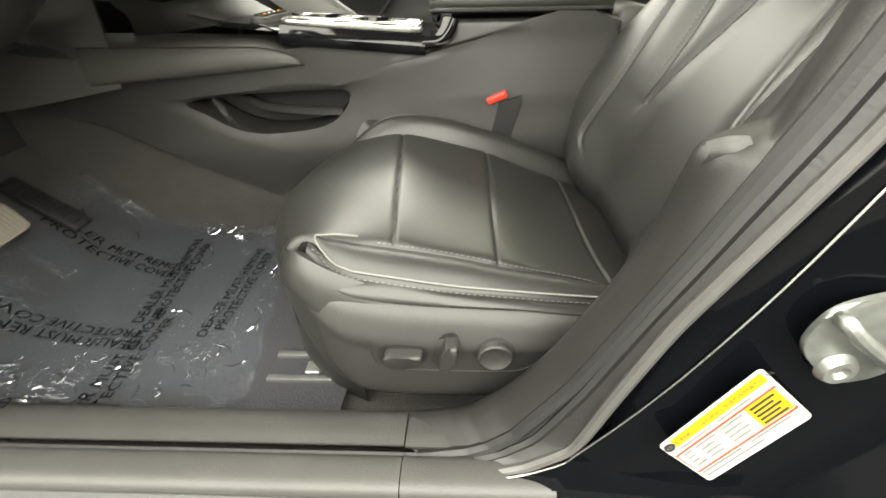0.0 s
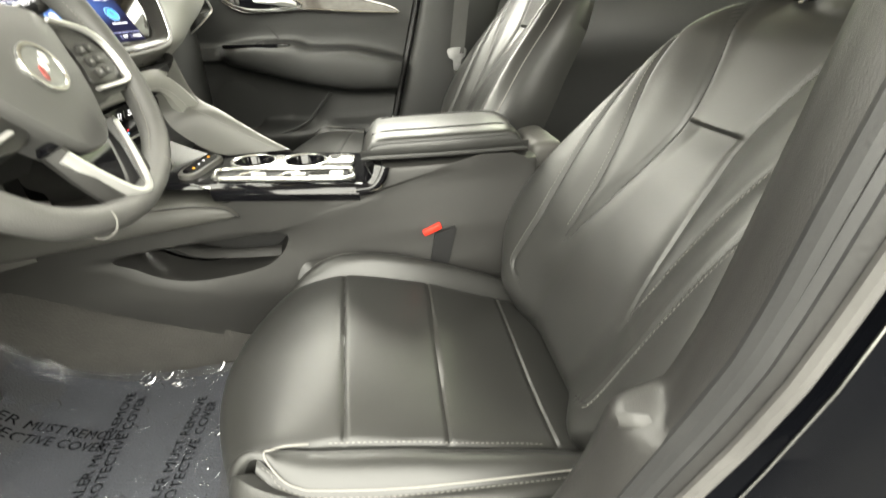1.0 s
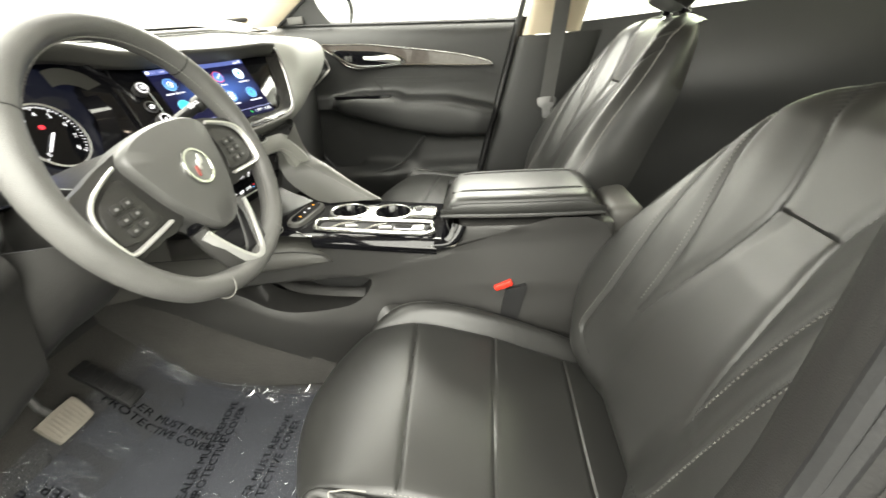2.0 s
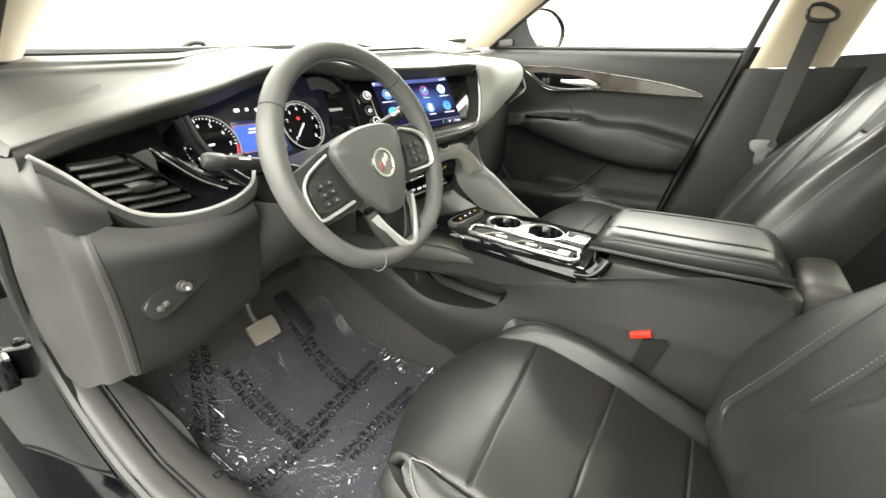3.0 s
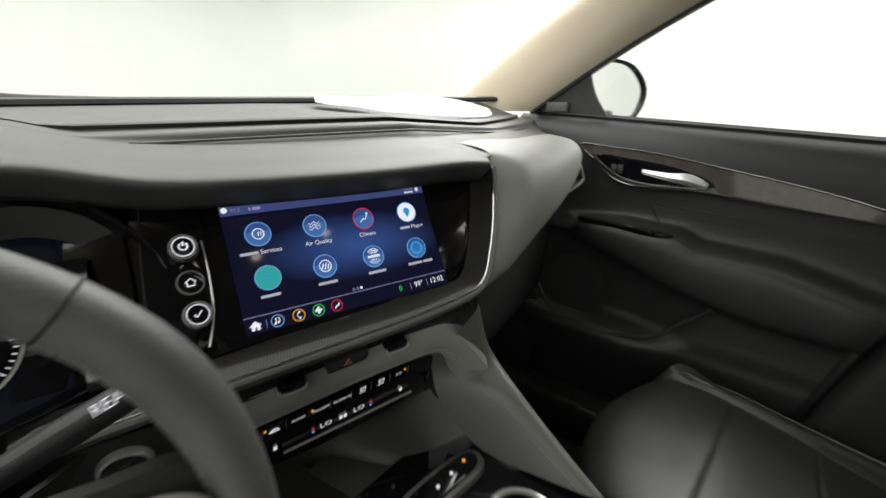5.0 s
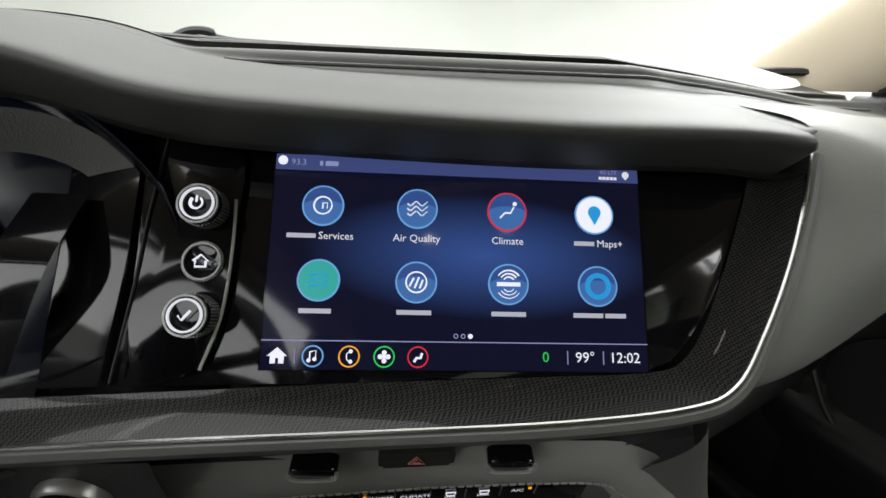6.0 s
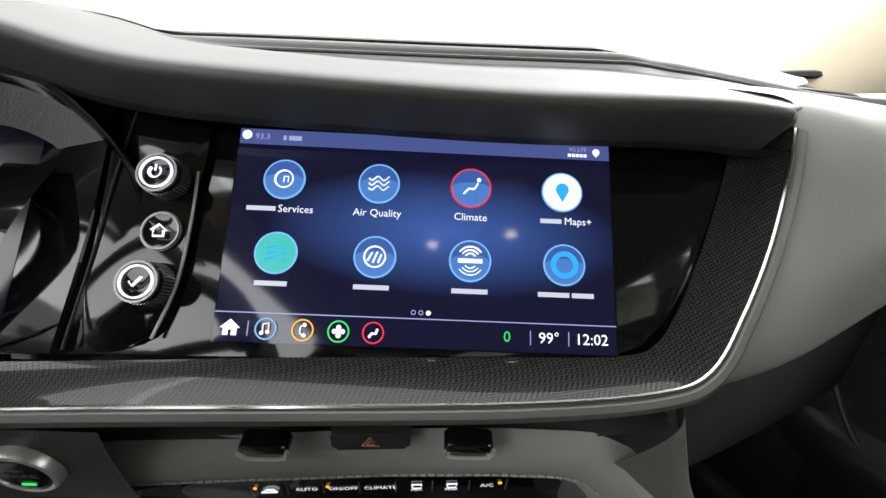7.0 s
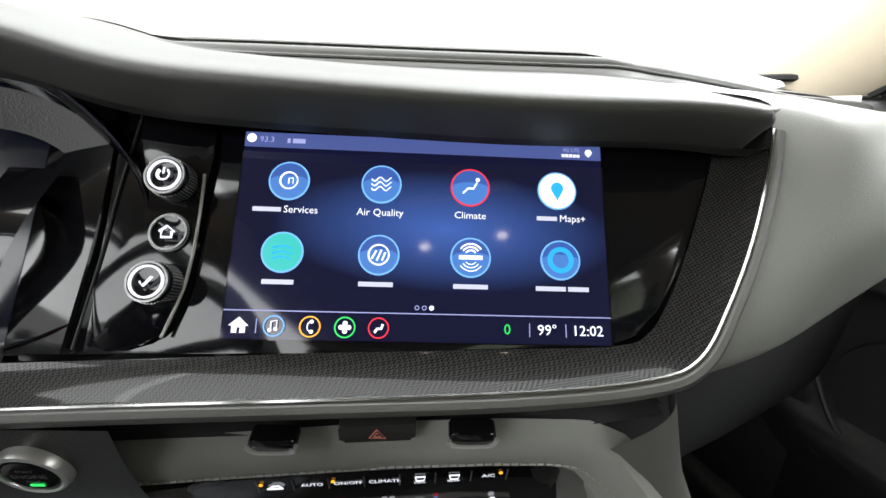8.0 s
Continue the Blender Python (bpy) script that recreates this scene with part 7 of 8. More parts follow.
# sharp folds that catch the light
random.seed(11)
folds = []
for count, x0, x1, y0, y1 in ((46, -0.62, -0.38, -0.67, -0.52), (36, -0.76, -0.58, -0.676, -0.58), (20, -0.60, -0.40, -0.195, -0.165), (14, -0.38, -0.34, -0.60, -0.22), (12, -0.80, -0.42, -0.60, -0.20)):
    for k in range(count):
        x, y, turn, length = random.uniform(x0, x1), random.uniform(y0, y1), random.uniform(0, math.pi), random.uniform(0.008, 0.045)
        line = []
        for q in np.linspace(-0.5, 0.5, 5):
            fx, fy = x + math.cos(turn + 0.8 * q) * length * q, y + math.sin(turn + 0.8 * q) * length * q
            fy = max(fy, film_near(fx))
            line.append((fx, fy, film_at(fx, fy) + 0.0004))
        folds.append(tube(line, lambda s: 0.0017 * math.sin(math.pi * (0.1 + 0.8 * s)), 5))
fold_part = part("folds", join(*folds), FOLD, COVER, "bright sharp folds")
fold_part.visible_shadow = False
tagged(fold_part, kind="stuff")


def film_print(x, y, turn, scale=1.0):
    """One printed warning, laid along the film."""
    c, s = math.cos(radians(turn)), math.sin(radians(turn))
    for k, words in enumerate(("DEALER MUST REMOVE", "PROTECTIVE COVER")):
        off = (0.5 - k) * 0.026 * scale
        m = Matrix.Translation((x - s * off, y + c * off, 0)) @ pose(0, 0, 0, 0, 0, turn)
        ob = lettering("printed_line", words, 0.026 * scale, m, FILM_INK, COVER)
        shift = base_of(COVER)
        for v in ob.data.vertices:
            wx, wy = v.co.x + shift.x, v.co.y + shift.y
            v.co.z = film_at(wx, wy) + 0.0035 - shift.z


for x, y, turn in ((-0.66, -0.512, 180), (-0.69, -0.31, -7), (-0.524, -0.575, 90), (-0.415, -0.37, 90), (-0.56, -0.34, 95), (-0.76, -0.60, 150)):
    film_print(x, y, turn)

# ---- centre console ----
CONSOLE = thing("centre_console", (-0.1, 0, 0.4), "dark centre console with chrome cup holder and side bin", "console")
top_z = lambda x: 0.812 - 0.085 * (x + 0.02)
# driver-side flank with an opening for the side bin
hole = smooth_line([(-0.545, 0.700), (-0.45, 0.712), (-0.30, 0.716), (-0.215, 0.716), (-0.212, 0.690), (-0.245, 0.655), (-0.30, 0.637), (-0.40, 0.632), (-0.465, 0.648), (-0.51, 0.675)], 5, True)


def flank_y(x, z):
    return -0.118 - 0.035 * max(0.0, (-0.30 - x) / 0.35) - 0.012 * bell(z - 0.60, 0.06) + 0.02 * max(0, (0.55 - z) / 0.15) + 0.018 * steps(z, [(0.70, 0), (0.80, 1)]) * steps(x, [(-0.05, 0.0), (0.05, 1)])


border = [(-0.90, 0.73), (-0.66, 0.745), (-0.45, 0.765), (-0.28, 0.798), (-0.08, 0.782), (0.0, 0.79), (0.05, 0.82), (0.30, 0.835), (0.34, 0.60), (0.30, 0.42), (-0.30, 0.42), (-0.40, 0.47), (-0.47, 0.515), (-0.60, 0.60), (-0.74, 0.67), (-0.90, 0.71)]
lines = smooth_line(border, 5, True)
# rows run from the bin's rim out to the border, both sampled by angle round the bin
cx, cz = -0.37, 0.675


def by_angle(pts, a):
    return max(pts, key=lambda p: math.cos(math.atan2((p[1] - cz) * 3.0, p[0] - cx) - a))


angles = np.linspace(-math.pi, math.pi, 120, endpoint=False)
hole_ring = [by_angle(smooth_line([tuple(p) for p in hole], 4, True), a) for a in angles]
edge_ring = [by_angle(smooth_line([tuple(p) for p in lines], 4, True), a) for a in angles]
rows = []
for k in np.linspace(0, 1, 10):
    row = []
    for h, e in zip(hole_ring, edge_ring):
        p = h + (e - h) * k
        row.append((p[0], flank_y(*p) + 0.006 * bell(k, 0.05), p[1]))
    rows.append(row)
inside = [[(cx + (h[0] - cx) * s, flank_y(*h) + d, cz + (h[1] - cz) * s) for h in hole_ring] for s, d in ((0.93, 0.085), (0.97, 0.06), (0.985, 0.03), (0.995, 0.010))]
part("driver_flank", sheet(inside + rows, True), PLASTIC, CONSOLE, "dark grey console flank with a scooped bin", flat_angle=40)
part("bin_back", slab([tuple(p) for p in hole_ring[::4]], lambda u, v, d: (u, -0.04 - d, v), 0.004), DARK, CONSOLE)
part("bin_lip", skin([[(-0.44, -0.112, 0.705), (-0.40, -0.112, 0.680), (-0.32, -0.112, 0.668), (-0.23, -0.112, 0.664)], [(-0.44, -0.09, 0.71), (-0.40, -0.09, 0.69), (-0.32, -0.09, 0.68), (-0.23, -0.09, 0.676)], [(-0.44, -0.06, 0.70), (-0.40, -0.06, 0.68), (-0.32, -0.06, 0.66), (-0.23, -0.06, 0.66)]], 4, 5), PLASTIC, CONSOLE, "inner bin shelf")
part("carpet_flank", sheet([[(x, -0.10 - 0.04 * max(0.0, (-0.30 - x) / 0.5) - 0.012 * k, 0.38 + k * steps(x, [(-1.0, 0.40), (-0.74, 0.30), (-0.47, 0.145), (-0.30, 0.06), (0.3, 0.05)])) for k in (0, 0.5, 1)] for x in np.linspace(-1.0, 0.35, 24)]), CARPET, CONSOLE, "charcoal carpet below the console")
# knee pad with a seam
pad_rows = []
for x in np.linspace(-0.66, -0.285, 20):
    s = (x + 0.66) / 0.375
    tip = math.sqrt(max(0.0, 1 - max(0, (s - 0.75) / 0.25) ** 2))
    yb = -0.205 + 0.085 * s
    z0 = 0.752 + 0.012 * s
    hgt = 0.075 * (1 - 0.45 * s) * max(tip, 0.03)
    pad_rows.append([(x, yb + 0.02, z0 - 0.002), (x, yb - 0.010 * tip, z0 + 0.004), (x, yb - 0.014 * tip, z0 + hgt * 0.5), (x, yb - 0.004, z0 + hgt * 0.86), (x, yb + 0.018, z0 + hgt), (x, yb + 0.08, z0 + hgt + 0.004)])
part("knee_pad", skin(pad_rows[::3] + [pad_rows[-1]], 4, 5), LEATHER_DASH, CONSOLE, "padded knee rest with a seam")
part("knee_seam", tube([Vector(r[3]) + Vector((0, -0.002, 0.001)) for r in pad_rows], 0.0013, 5), DARK_THREAD, CONSOLE)
# top plate: gloss black, with a chrome cup-holder island
tp = lambda u, v, d=0.0: Vector((u, v, top_z(u) + d))
CUPS = ((-0.272, 0.006, 0.040), (-0.168, 0.012, 0.043))
plate = bmesh.new()
us, vs = np.linspace(-0.44, -0.020, 96), np.linspace(-0.120, 0.116, 56)
grid = [[plate.verts.new(tp(u, v, -0.004 - 0.010 * max(0, (abs(v + 0.002) - 0.105) / 0.015) ** 2 - 0.012 * max(0, (u + 0.036) / 0.016) ** 2)) for v in vs] for u in us]
for a in range(len(us) - 1):
    for b in range(len(vs) - 1):
        mu, mv = (us[a] + us[a + 1]) / 2, (vs[b] + vs[b + 1]) / 2
        if all((mu - u0) ** 2 + (mv - v0) ** 2 > (r * 1.03) ** 2 for u0, v0, r in CUPS):
            plate.faces.new((grid[a][b], grid[a + 1][b], grid[a + 1][b + 1], grid[a][b + 1]))
bmesh.ops.delete(plate, geom=[v for v in plate.verts if not v.link_faces], context="VERTS")
part("top_plate", plate, PIANO, CONSOLE, "gloss black console top")
part("top_skirt", sheet([[tp(u, -0.121, 0.0) + Vector((0, k * -0.008, -0.0085 * j)) for j, k in enumerate((0, 1, 1.5, 1.2, 0.6))] for u in np.linspace(-0.32, -0.045, 14)]), PIANO, CONSOLE, "gloss black console edge")
part("edge_chrome", tube(smooth_line([tp(-0.36, -0.112, -0.004), tp(-0.30, -0.124, -0.010), tp(-0.12, -0.1285, -0.014), tp(-0.02, -0.128, -0.012), tp(0.0, -0.115, -0.004), tp(-0.022, -0.07, 0.004), tp(-0.040, 0.03, 0.006)], 8), lambda s: 0.0018 + 0.0010 * s, 6), CHROME, CONSOLE, "chrome edge strip")


def loop(outline, r, d, name, mat, label=""):
    return part(name, tube([tp(u, v, d) for u, v in smooth_line(outline, 6, True)] + [tp(*smooth_line(outline, 6, True)[0], d)], r, 8, 0.8), mat, CONSOLE, label)


for u0, v0, r in CUPS:
    part("cup_well", lathe([(r * 0.2, -0.07), (r * 0.8, -0.07), (r * 0.9, -0.055), (r * 0.97, 0.001), (r, 0.003)], Matrix.Translation(tp(u0, v0, 0.003)), 32, True), PIANO, CONSOLE, "deep black cup well")
    part("cup_rim", sheet([[tp(u0 + q * math.cos(a), v0 + q * math.sin(a), d) for a in (2 * math.pi * k / 40 for k in range(40))] for q, d in ((r * 0.97, -0.004), (r, 0.005), (r + 0.003, 0.007), (r + 0.007, 0.0065), (r + 0.010, -0.004))], True), ISLAND, CONSOLE, "chrome cup rim")
    part("cup_finger", block(-0.010, 0.010, -0.006, 0.006, -0.03, 0.004, 0.003, 2, Matrix.Translation(tp(u0 - r * 0.5, v0 - r * 0.72, -0.004)) @ pose(0, 0, 0, 0, 0, 40)), SATIN, CONSOLE)
part("cup_bridge", slab([tuple(p) for p in smooth_line([(-0.240, -0.030), (-0.226, 0.0), (-0.236, 0.040), (-0.215, 0.046), (-0.205, 0.0), (-0.198, -0.034)], 4, True)], lambda u, v, d: tp(u, v, d + 0.007), 0.01, 0.003), ISLAND, CONSOLE, "chrome bridge between cups")
loop([(-0.322, -0.090), (-0.315, -0.052), (-0.20, -0.047), (-0.075, -0.040), (-0.062, -0.062), (-0.066, -0.100), (-0.20, -0.108), (-0.305, -0.106)], 0.0050, 0.004, "slot_rim", ISLAND, "chrome rim of the phone slot")
part("slot_well", slab([tuple(p) for p in smooth_line([(-0.312, -0.092), (-0.305, -0.058), (-0.20, -0.053), (-0.082, -0.046), (-0.072, -0.066), (-0.076, -0.096), (-0.20, -0.103), (-0.30, -0.101)], 4, True)], lambda u, v, d: tp(u, v, d + 0.001), 0.004), DARK, CONSOLE, "dark phone slot")
for u in (-0.272, -0.195):
    part("slot_divider", tube([tp(u - 0.012, -0.098, 0.003), tp(u + 0.006, -0.075, 0.005), tp(u + 0.028, -0.060, 0.003)], 0.0028, 6), ISLAND, CONSOLE)
    part("slot_clip", block(-0.014, 0.014, -0.003, 0.003, -0.002, 0.004, 0.001, 1, Matrix.Translation(tp(u + 0.03, -0.080, 0.003))), SATIN, CONSOLE)
part("slot_floor", slab(round_rect(-0.145, -0.075, -0.096, -0.062, 0.006), lambda u, v, d: tp(u, v, d + 0.004), 0.005, 0.002), PIANO, CONSOLE)
part("socket_cover", block(-0.014, 0.014, -0.011, 0.011, -0.004, 0.006, 0.003, 2, Matrix.Translation(tp(-0.090, -0.078, 0.004))), SATIN, CONSOLE, "satin socket cover")
part("tray", slab(round_rect(-0.118, -0.062, 0.0, 0.058, 0.008), lambda u, v, d: tp(u, v, d + 0.006), 0.008, 0.003), ISLAND, CONSOLE, "bright key tray")
part("tray_switch", slab(round_rect(-0.092, -0.068, 0.012, 0.036, 0.004), lambda u, v, d: tp(u, v, d + 0.009), 0.006, 0.002), SATIN, CONSOLE)
part("tray_hollow", slab(round_rect(-0.114, -0.097, 0.020, 0.050, 0.005), lambda u, v, d: tp(u, v, d + 0.0075), 0.004, 0.001), DARK, CONSOLE)
# gear selector plate ahead of the cups
part("selector", slab([tuple(p) for p in smooth_line([(-0.362, -0.085), (-0.352, -0.02), (-0.350, 0.042), (-0.380, 0.048), (-0.392, -0.02), (-0.392, -0.082)], 4, True)], lambda u, v, d: tp(u, v, d + 0.006), 0.012, 0.003), PLASTIC_LIGHT, CONSOLE, "grey gear selector strip")
part("selector_keys", slab([tuple(p) for p in smooth_line([(-0.366, -0.075), (-0.358, -0.02), (-0.357, 0.034), (-0.376, 0.040), (-0.386, -0.02), (-0.386, -0.072)], 4, True)], lambda u, v, d: tp(u, v, d + 0.008), 0.004, 0.001), PIANO, CONSOLE, "gloss black selector keys")
for k, mat in enumerate((G_AMBER, G_TEXT, G_TEXT, G_AMBER)):
    part("selector_mark", slab(round_rect(-0.374, -0.370, -0.055 + 0.026 * k, -0.050 + 0.026 * k, 0.001, 2), lambda u, v, d: tp(u, v, d + 0.0086), 0.0006), mat, CONSOLE)
part("front_tray", skin([[(-0.44, -0.10, 0.845), (-0.44, 0.0, 0.835), (-0.44, 0.08, 0.845)], [(-0.50, -0.12, 0.86), (-0.52, 0.0, 0.84), (-0.50, 0.06, 0.86)]], 4, 5), DARK, CONSOLE)
part("skirt_end", skin([[(-0.050, -0.121, 0.812), (-0.050, -0.132, 0.806), (-0.050, -0.131, 0.795), (-0.050, -0.124, 0.788)], [(-0.028, -0.119, 0.814), (-0.020, -0.129, 0.808), (-0.016, -0.128, 0.798), (-0.016, -0.121, 0.792)], [(-0.016, -0.112, 0.826), (-0.004, -0.121, 0.822), (0.004, -0.120, 0.816), (0.008, -0.113, 0.812)], [(-0.010, -0.100, 0.842), (0.004, -0.109, 0.842), (0.014, -0.110, 0.838), (0.020, -0.102, 0.836)]], 5, 4), PIANO, CONSOLE, "gloss black sweep up to the armrest")
# padded armrest lid
arm_rows = []
for x in np.linspace(-0.036, 0.310, 15):
    s = (x + 0.036) / 0.346
    pinch = math.sqrt(max(0.02, 1 - abs(2 * s - 1) ** 9))
    y0, y1 = -0.082 - 0.008 * math.sin(math.pi * s), 0.130 + 0.006 * math.sin(math.pi * s)
    z0, z1 = 0.845 - 0.002 * s, 0.845 + 0.047 * pinch
    ring_pts = [(y0 + 0.016, z0), (y0 + 0.002, z0 + 0.010), (y0, z0 + 0.022), (y0 + 0.003, z1 - 0.014), (y0 + 0.012, z1 - 0.004), (y0 + 0.045, z1 + 0.001), ((y0 + y1) / 2, z1 + 0.004), (y1 - 0.045, z1 + 0.001), (y1 - 0.012, z1 - 0.004), (y1 - 0.003, z1 - 0.014), (y1, z0 + 0.022), (y1 - 0.002, z0 + 0.010), (y1 - 0.016, z0)]
    arm_rows.append([(x, y, z) for y, z in ring_pts])
bm = caps(skin(arm_rows, 2, 4, True), 0, len(arm_rows[0]) * 4)
part("armrest", bm, LEATHER, CONSOLE, "black leather armrest lid", flat_angle=50)
for k in (3, 5, 7):
    part("armrest_seam", tube([Vector(r[k]) + Vector((0, 0, 0.0008)) for r in arm_rows[1:-1]], 0.0013, 5), DARK_THREAD, CONSOLE)
    part("armrest_stitching", dashes([Vector(r[k]) + Vector((0, 0.006 if k != 7 else -0.006, -0.006 if k == 3 else 0.0010)) for r in arm_rows[1:-1]], 0.004, 0.003, 0.0007), DARK_THREAD, CONSOLE)
part("armrest_box", block(0.0, 0.33, -0.098, 0.125, 0.55, 0.834, 0.012), PLASTIC, CONSOLE, "dark grey console box")
part("hinge_cover", block(0.325, 0.40, -0.06, 0.11, 0.60, 0.85, 0.02, 3), PLASTIC_LIGHT, CONSOLE, "grey rear console end")
part("front_latch", block(-0.038, -0.02, -0.02, 0.06, 0.825, 0.845, 0.004), PIANO, CONSOLE, "gloss black lid latch")
part("passenger_flank", sheet([[(x, 0.122 + 0.02 * (z < 0.6), z) for z in (0.38, 0.55, 0.70, top_z(x) - 0.01)] for x in np.linspace(-0.85, 0.34, 10)]), PLASTIC, CONSOLE)

# ---- passenger door ----
DOOR = thing("passenger_door", (-0.2, 0.78, 0.5), "black passenger door panel with wood-look gloss strip and chrome handle", "car door")
rear_x = lambda z: far_pillar(z) - 0.022
belt_z = lambda x: 1.2865 + (-0.70 - x) * 0.053
rows = []
for s in np.linspace(0, 1, 40):
    x_at = lambda z: -0.74 + s * (rear_x(z) + 0.74)
    xm = x_at(1.0)
    belt = belt_z(x_at(1.25))
    arm_h = steps(xm, [(-0.53, 1.022), (-0.42, 1.030), (-0.28, 1.022), (-0.25, 1.004), (-0.09, 0.996), (0.11, 0.948)])
    arm_low = steps(xm, [(-0.53, 0.985), (-0.50, 0.970), (-0.35, 0.928), (-0.21, 0.890), (-0.067, 0.867), (0.085, 0.861)])
    arm_out = 0.075 * steps(s, [(0.0, 0.0), (0.235, 0.03), (0.265, 0.75), (0.31, 0.95), (0.5, 1.0), (0.95, 0.9), (1.0, 0.75)])
    pocket = steps(s, [(0.0, 0.0), (0.10, 0.4), (0.2, 1.0), (0.52, 1.0), (0.66, 0.15), (0.72, 0.0)])
    pts = [(belt, 0.800), (belt - 0.004, 0.778), (belt - 0.03, 0.757), (belt - 0.075, 0.752), (arm_h + 0.13, 0.756), (arm_h + 0.10, 0.760), (arm_h + 0.03, 0.764), (arm_h + 0.012, 0.762 - 0.2 * arm_out),
           (arm_h + 0.004, 0.760 - arm_out * 0.7), (arm_h - 0.010, 0.757 - arm_out), ((arm_h + arm_low) / 2, 0.754 - arm_out * 1.02), (arm_low + 0.012, 0.752 - arm_out * 0.88), (arm_low, 0.750 - arm_out * 0.5), (arm_low - 0.014, 0.752 + 0.02 * pocket),
           (0.80, 0.755 + 0.03 * pocket), (0.765, 0.752 + 0.025 * pocket), (0.735, 0.752 - 0.03 * pocket), (0.70, 0.748 - 0.035 * pocket), (0.60, 0.755), (0.46, 0.765)]
    line = smooth_line([(z, y, 0) for z, y in pts], 4)
    rows.append([(x_at(min(z, 1.25)), y, z) for z, y, _ in line])
part("panel", thick(sheet(rows), 0.004), DOOR_SKIN, DOOR, "black moulded door panel", flat_angle=60)
part("pocket_edge", tube(smooth_line([(-0.640, 0.748, 0.86), (-0.622, 0.744, 0.815), (-0.575, 0.736, 0.752), (-0.523, 0.728, 0.722), (-0.455, 0.722, 0.722), (-0.396, 0.722, 0.730), (-0.335, 0.724, 0.744), (-0.282, 0.728, 0.768), (-0.235, 0.738, 0.815), (-0.187, 0.744, 0.862)], 5), 0.0055, 8), DOOR_SKIN, DOOR, "rounded rim of the door pocket")
part("belt_moulding", tube([(x, 0.790, belt_z(x) + 0.002) for x in np.linspace(-0.72, 0.17, 12)], 0.009, 6), RUBBER, DOOR)
part("door_skin", block(-0.95, 0.25, 0.82, 0.86, 0.3, 1.26, 0.02), PAINT, DOOR, "black painted door skin")
dp = lambda u, v, d=0.0: Vector((u, 0.751 - d, v))
# handle bezel, gloss strip and pull
strip = [(-0.545, 1.213), (-0.48, 1.212), (-0.36, 1.203), (-0.22, 1.182), (-0.06, 1.155), (0.05, 1.128), (0.088, 1.108), (0.04, 1.108), (-0.10, 1.118), (-0.238, 1.128), (-0.33, 1.125), (-0.41, 1.126), (-0.46, 1.142), (-0.50, 1.175)]
strip_line = [tuple(p) for p in smooth_line(strip, 4, True)]
part("gloss_strip", slab(strip_line, lambda u, v, d: dp(u, v, d + 0.012), 0.016, 0.004, 3), material("dark_wood_gloss", (0.055, 0.046, 0.040), 0.12, coat=1.0, spots=0.4, spot_size=0.02), DOOR, "dark wood-look gloss strip")
part("chrome_surround", tube([dp(u, v, 0.0135) for u, v in strip_line] + [dp(*strip_line[0], 0.0135)], 0.0024, 6), CHROME, DOOR, "chrome strip surround")
bezel = [tuple(p) for p in smooth_line([(-0.505, 1.192), (-0.42, 1.188), (-0.33, 1.178), (-0.255, 1.158), (-0.240, 1.138), (-0.32, 1.131), (-0.40, 1.133), (-0.455, 1.150)], 4, True)]
part("handle_cup", slab(bezel, lambda u, v, d: dp(u, v, d + 0.0135), 0.004, 0.001), PIANO, DOOR, "gloss black handle cup")
part("cup_rim", tube([dp(u, v, 0.015) for u, v in bezel[len(bezel) // 2 - 4 :]] + [dp(*bezel[0], 0.015)], 0.0035, 6), CHROME, DOOR, "chrome lower cup rim")
part("handle", skin([[dp(-0.385, 1.166, 0.020), dp(-0.385, 1.160, 0.024), dp(-0.385, 1.155, 0.020)], [dp(-0.33, 1.164, 0.026), dp(-0.33, 1.154, 0.033), dp(-0.33, 1.147, 0.026)], [dp(-0.285, 1.166, 0.024), dp(-0.285, 1.152, 0.034), dp(-0.285, 1.140, 0.024)], [dp(-0.250, 1.150, 0.018), dp(-0.250, 1.142, 0.022), dp(-0.250, 1.135, 0.018)]], 5, 5), SATIN, DOOR, "satin door handle")
for k in (0, 1):
    part("lock_key", slab(round_rect(-0.460 + 0.016 * k, -0.448 + 0.016 * k, 1.150, 1.172, 0.003), lambda u, v, d: dp(u, v, d + 0.016), 0.004, 0.001), PLASTIC, DOOR, "small lock key")
for k in (0.0, 0.010, 0.016):
    part("stitching", dashes([dp(x, 1.112 - 0.055 * (x + 0.36) + 0.0 - k - 0.02, 0.004) for x in np.linspace(-0.36, 0.05, 40)], 0.004, 0.0015, 0.0007), PLASTIC, DOOR)
part("insert_seam", tube([dp(-0.362, 1.085, 0.0005), dp(-0.335, 1.045, -0.002), dp(-0.290, 1.0, -0.006)], 0.0018, 5), DARK_THREAD, DOOR)
part("window_switch", slab([tuple(p) for p in smooth_line([(-0.50, 0.735), (-0.36, 0.722), (-0.30, 0.728), (-0.30, 0.748), (-0.40, 0.752), (-0.50, 0.752)], 4, True)], lambda u, v, d: (u, v - 0.035, 1.034 - 0.03 * (u + 0.42) + d), 0.012, 0.003), PIANO, DOOR, "gloss black switch plate")
part("window_key", block(-0.40, -0.375, 0.695, 0.710, 1.030, 1.039, 0.003), PLASTIC, DOOR, "window switch")
part("armrest_stitching", dashes([(x, 0.6825, steps(x, [(-0.50, 1.008), (-0.28, 1.008), (-0.24, 0.992), (-0.09, 0.983), (0.11, 0.936)])) for x in np.linspace(-0.47, 0.08, 50)], 0.004, 0.002, 0.0007), PLASTIC, DOOR)
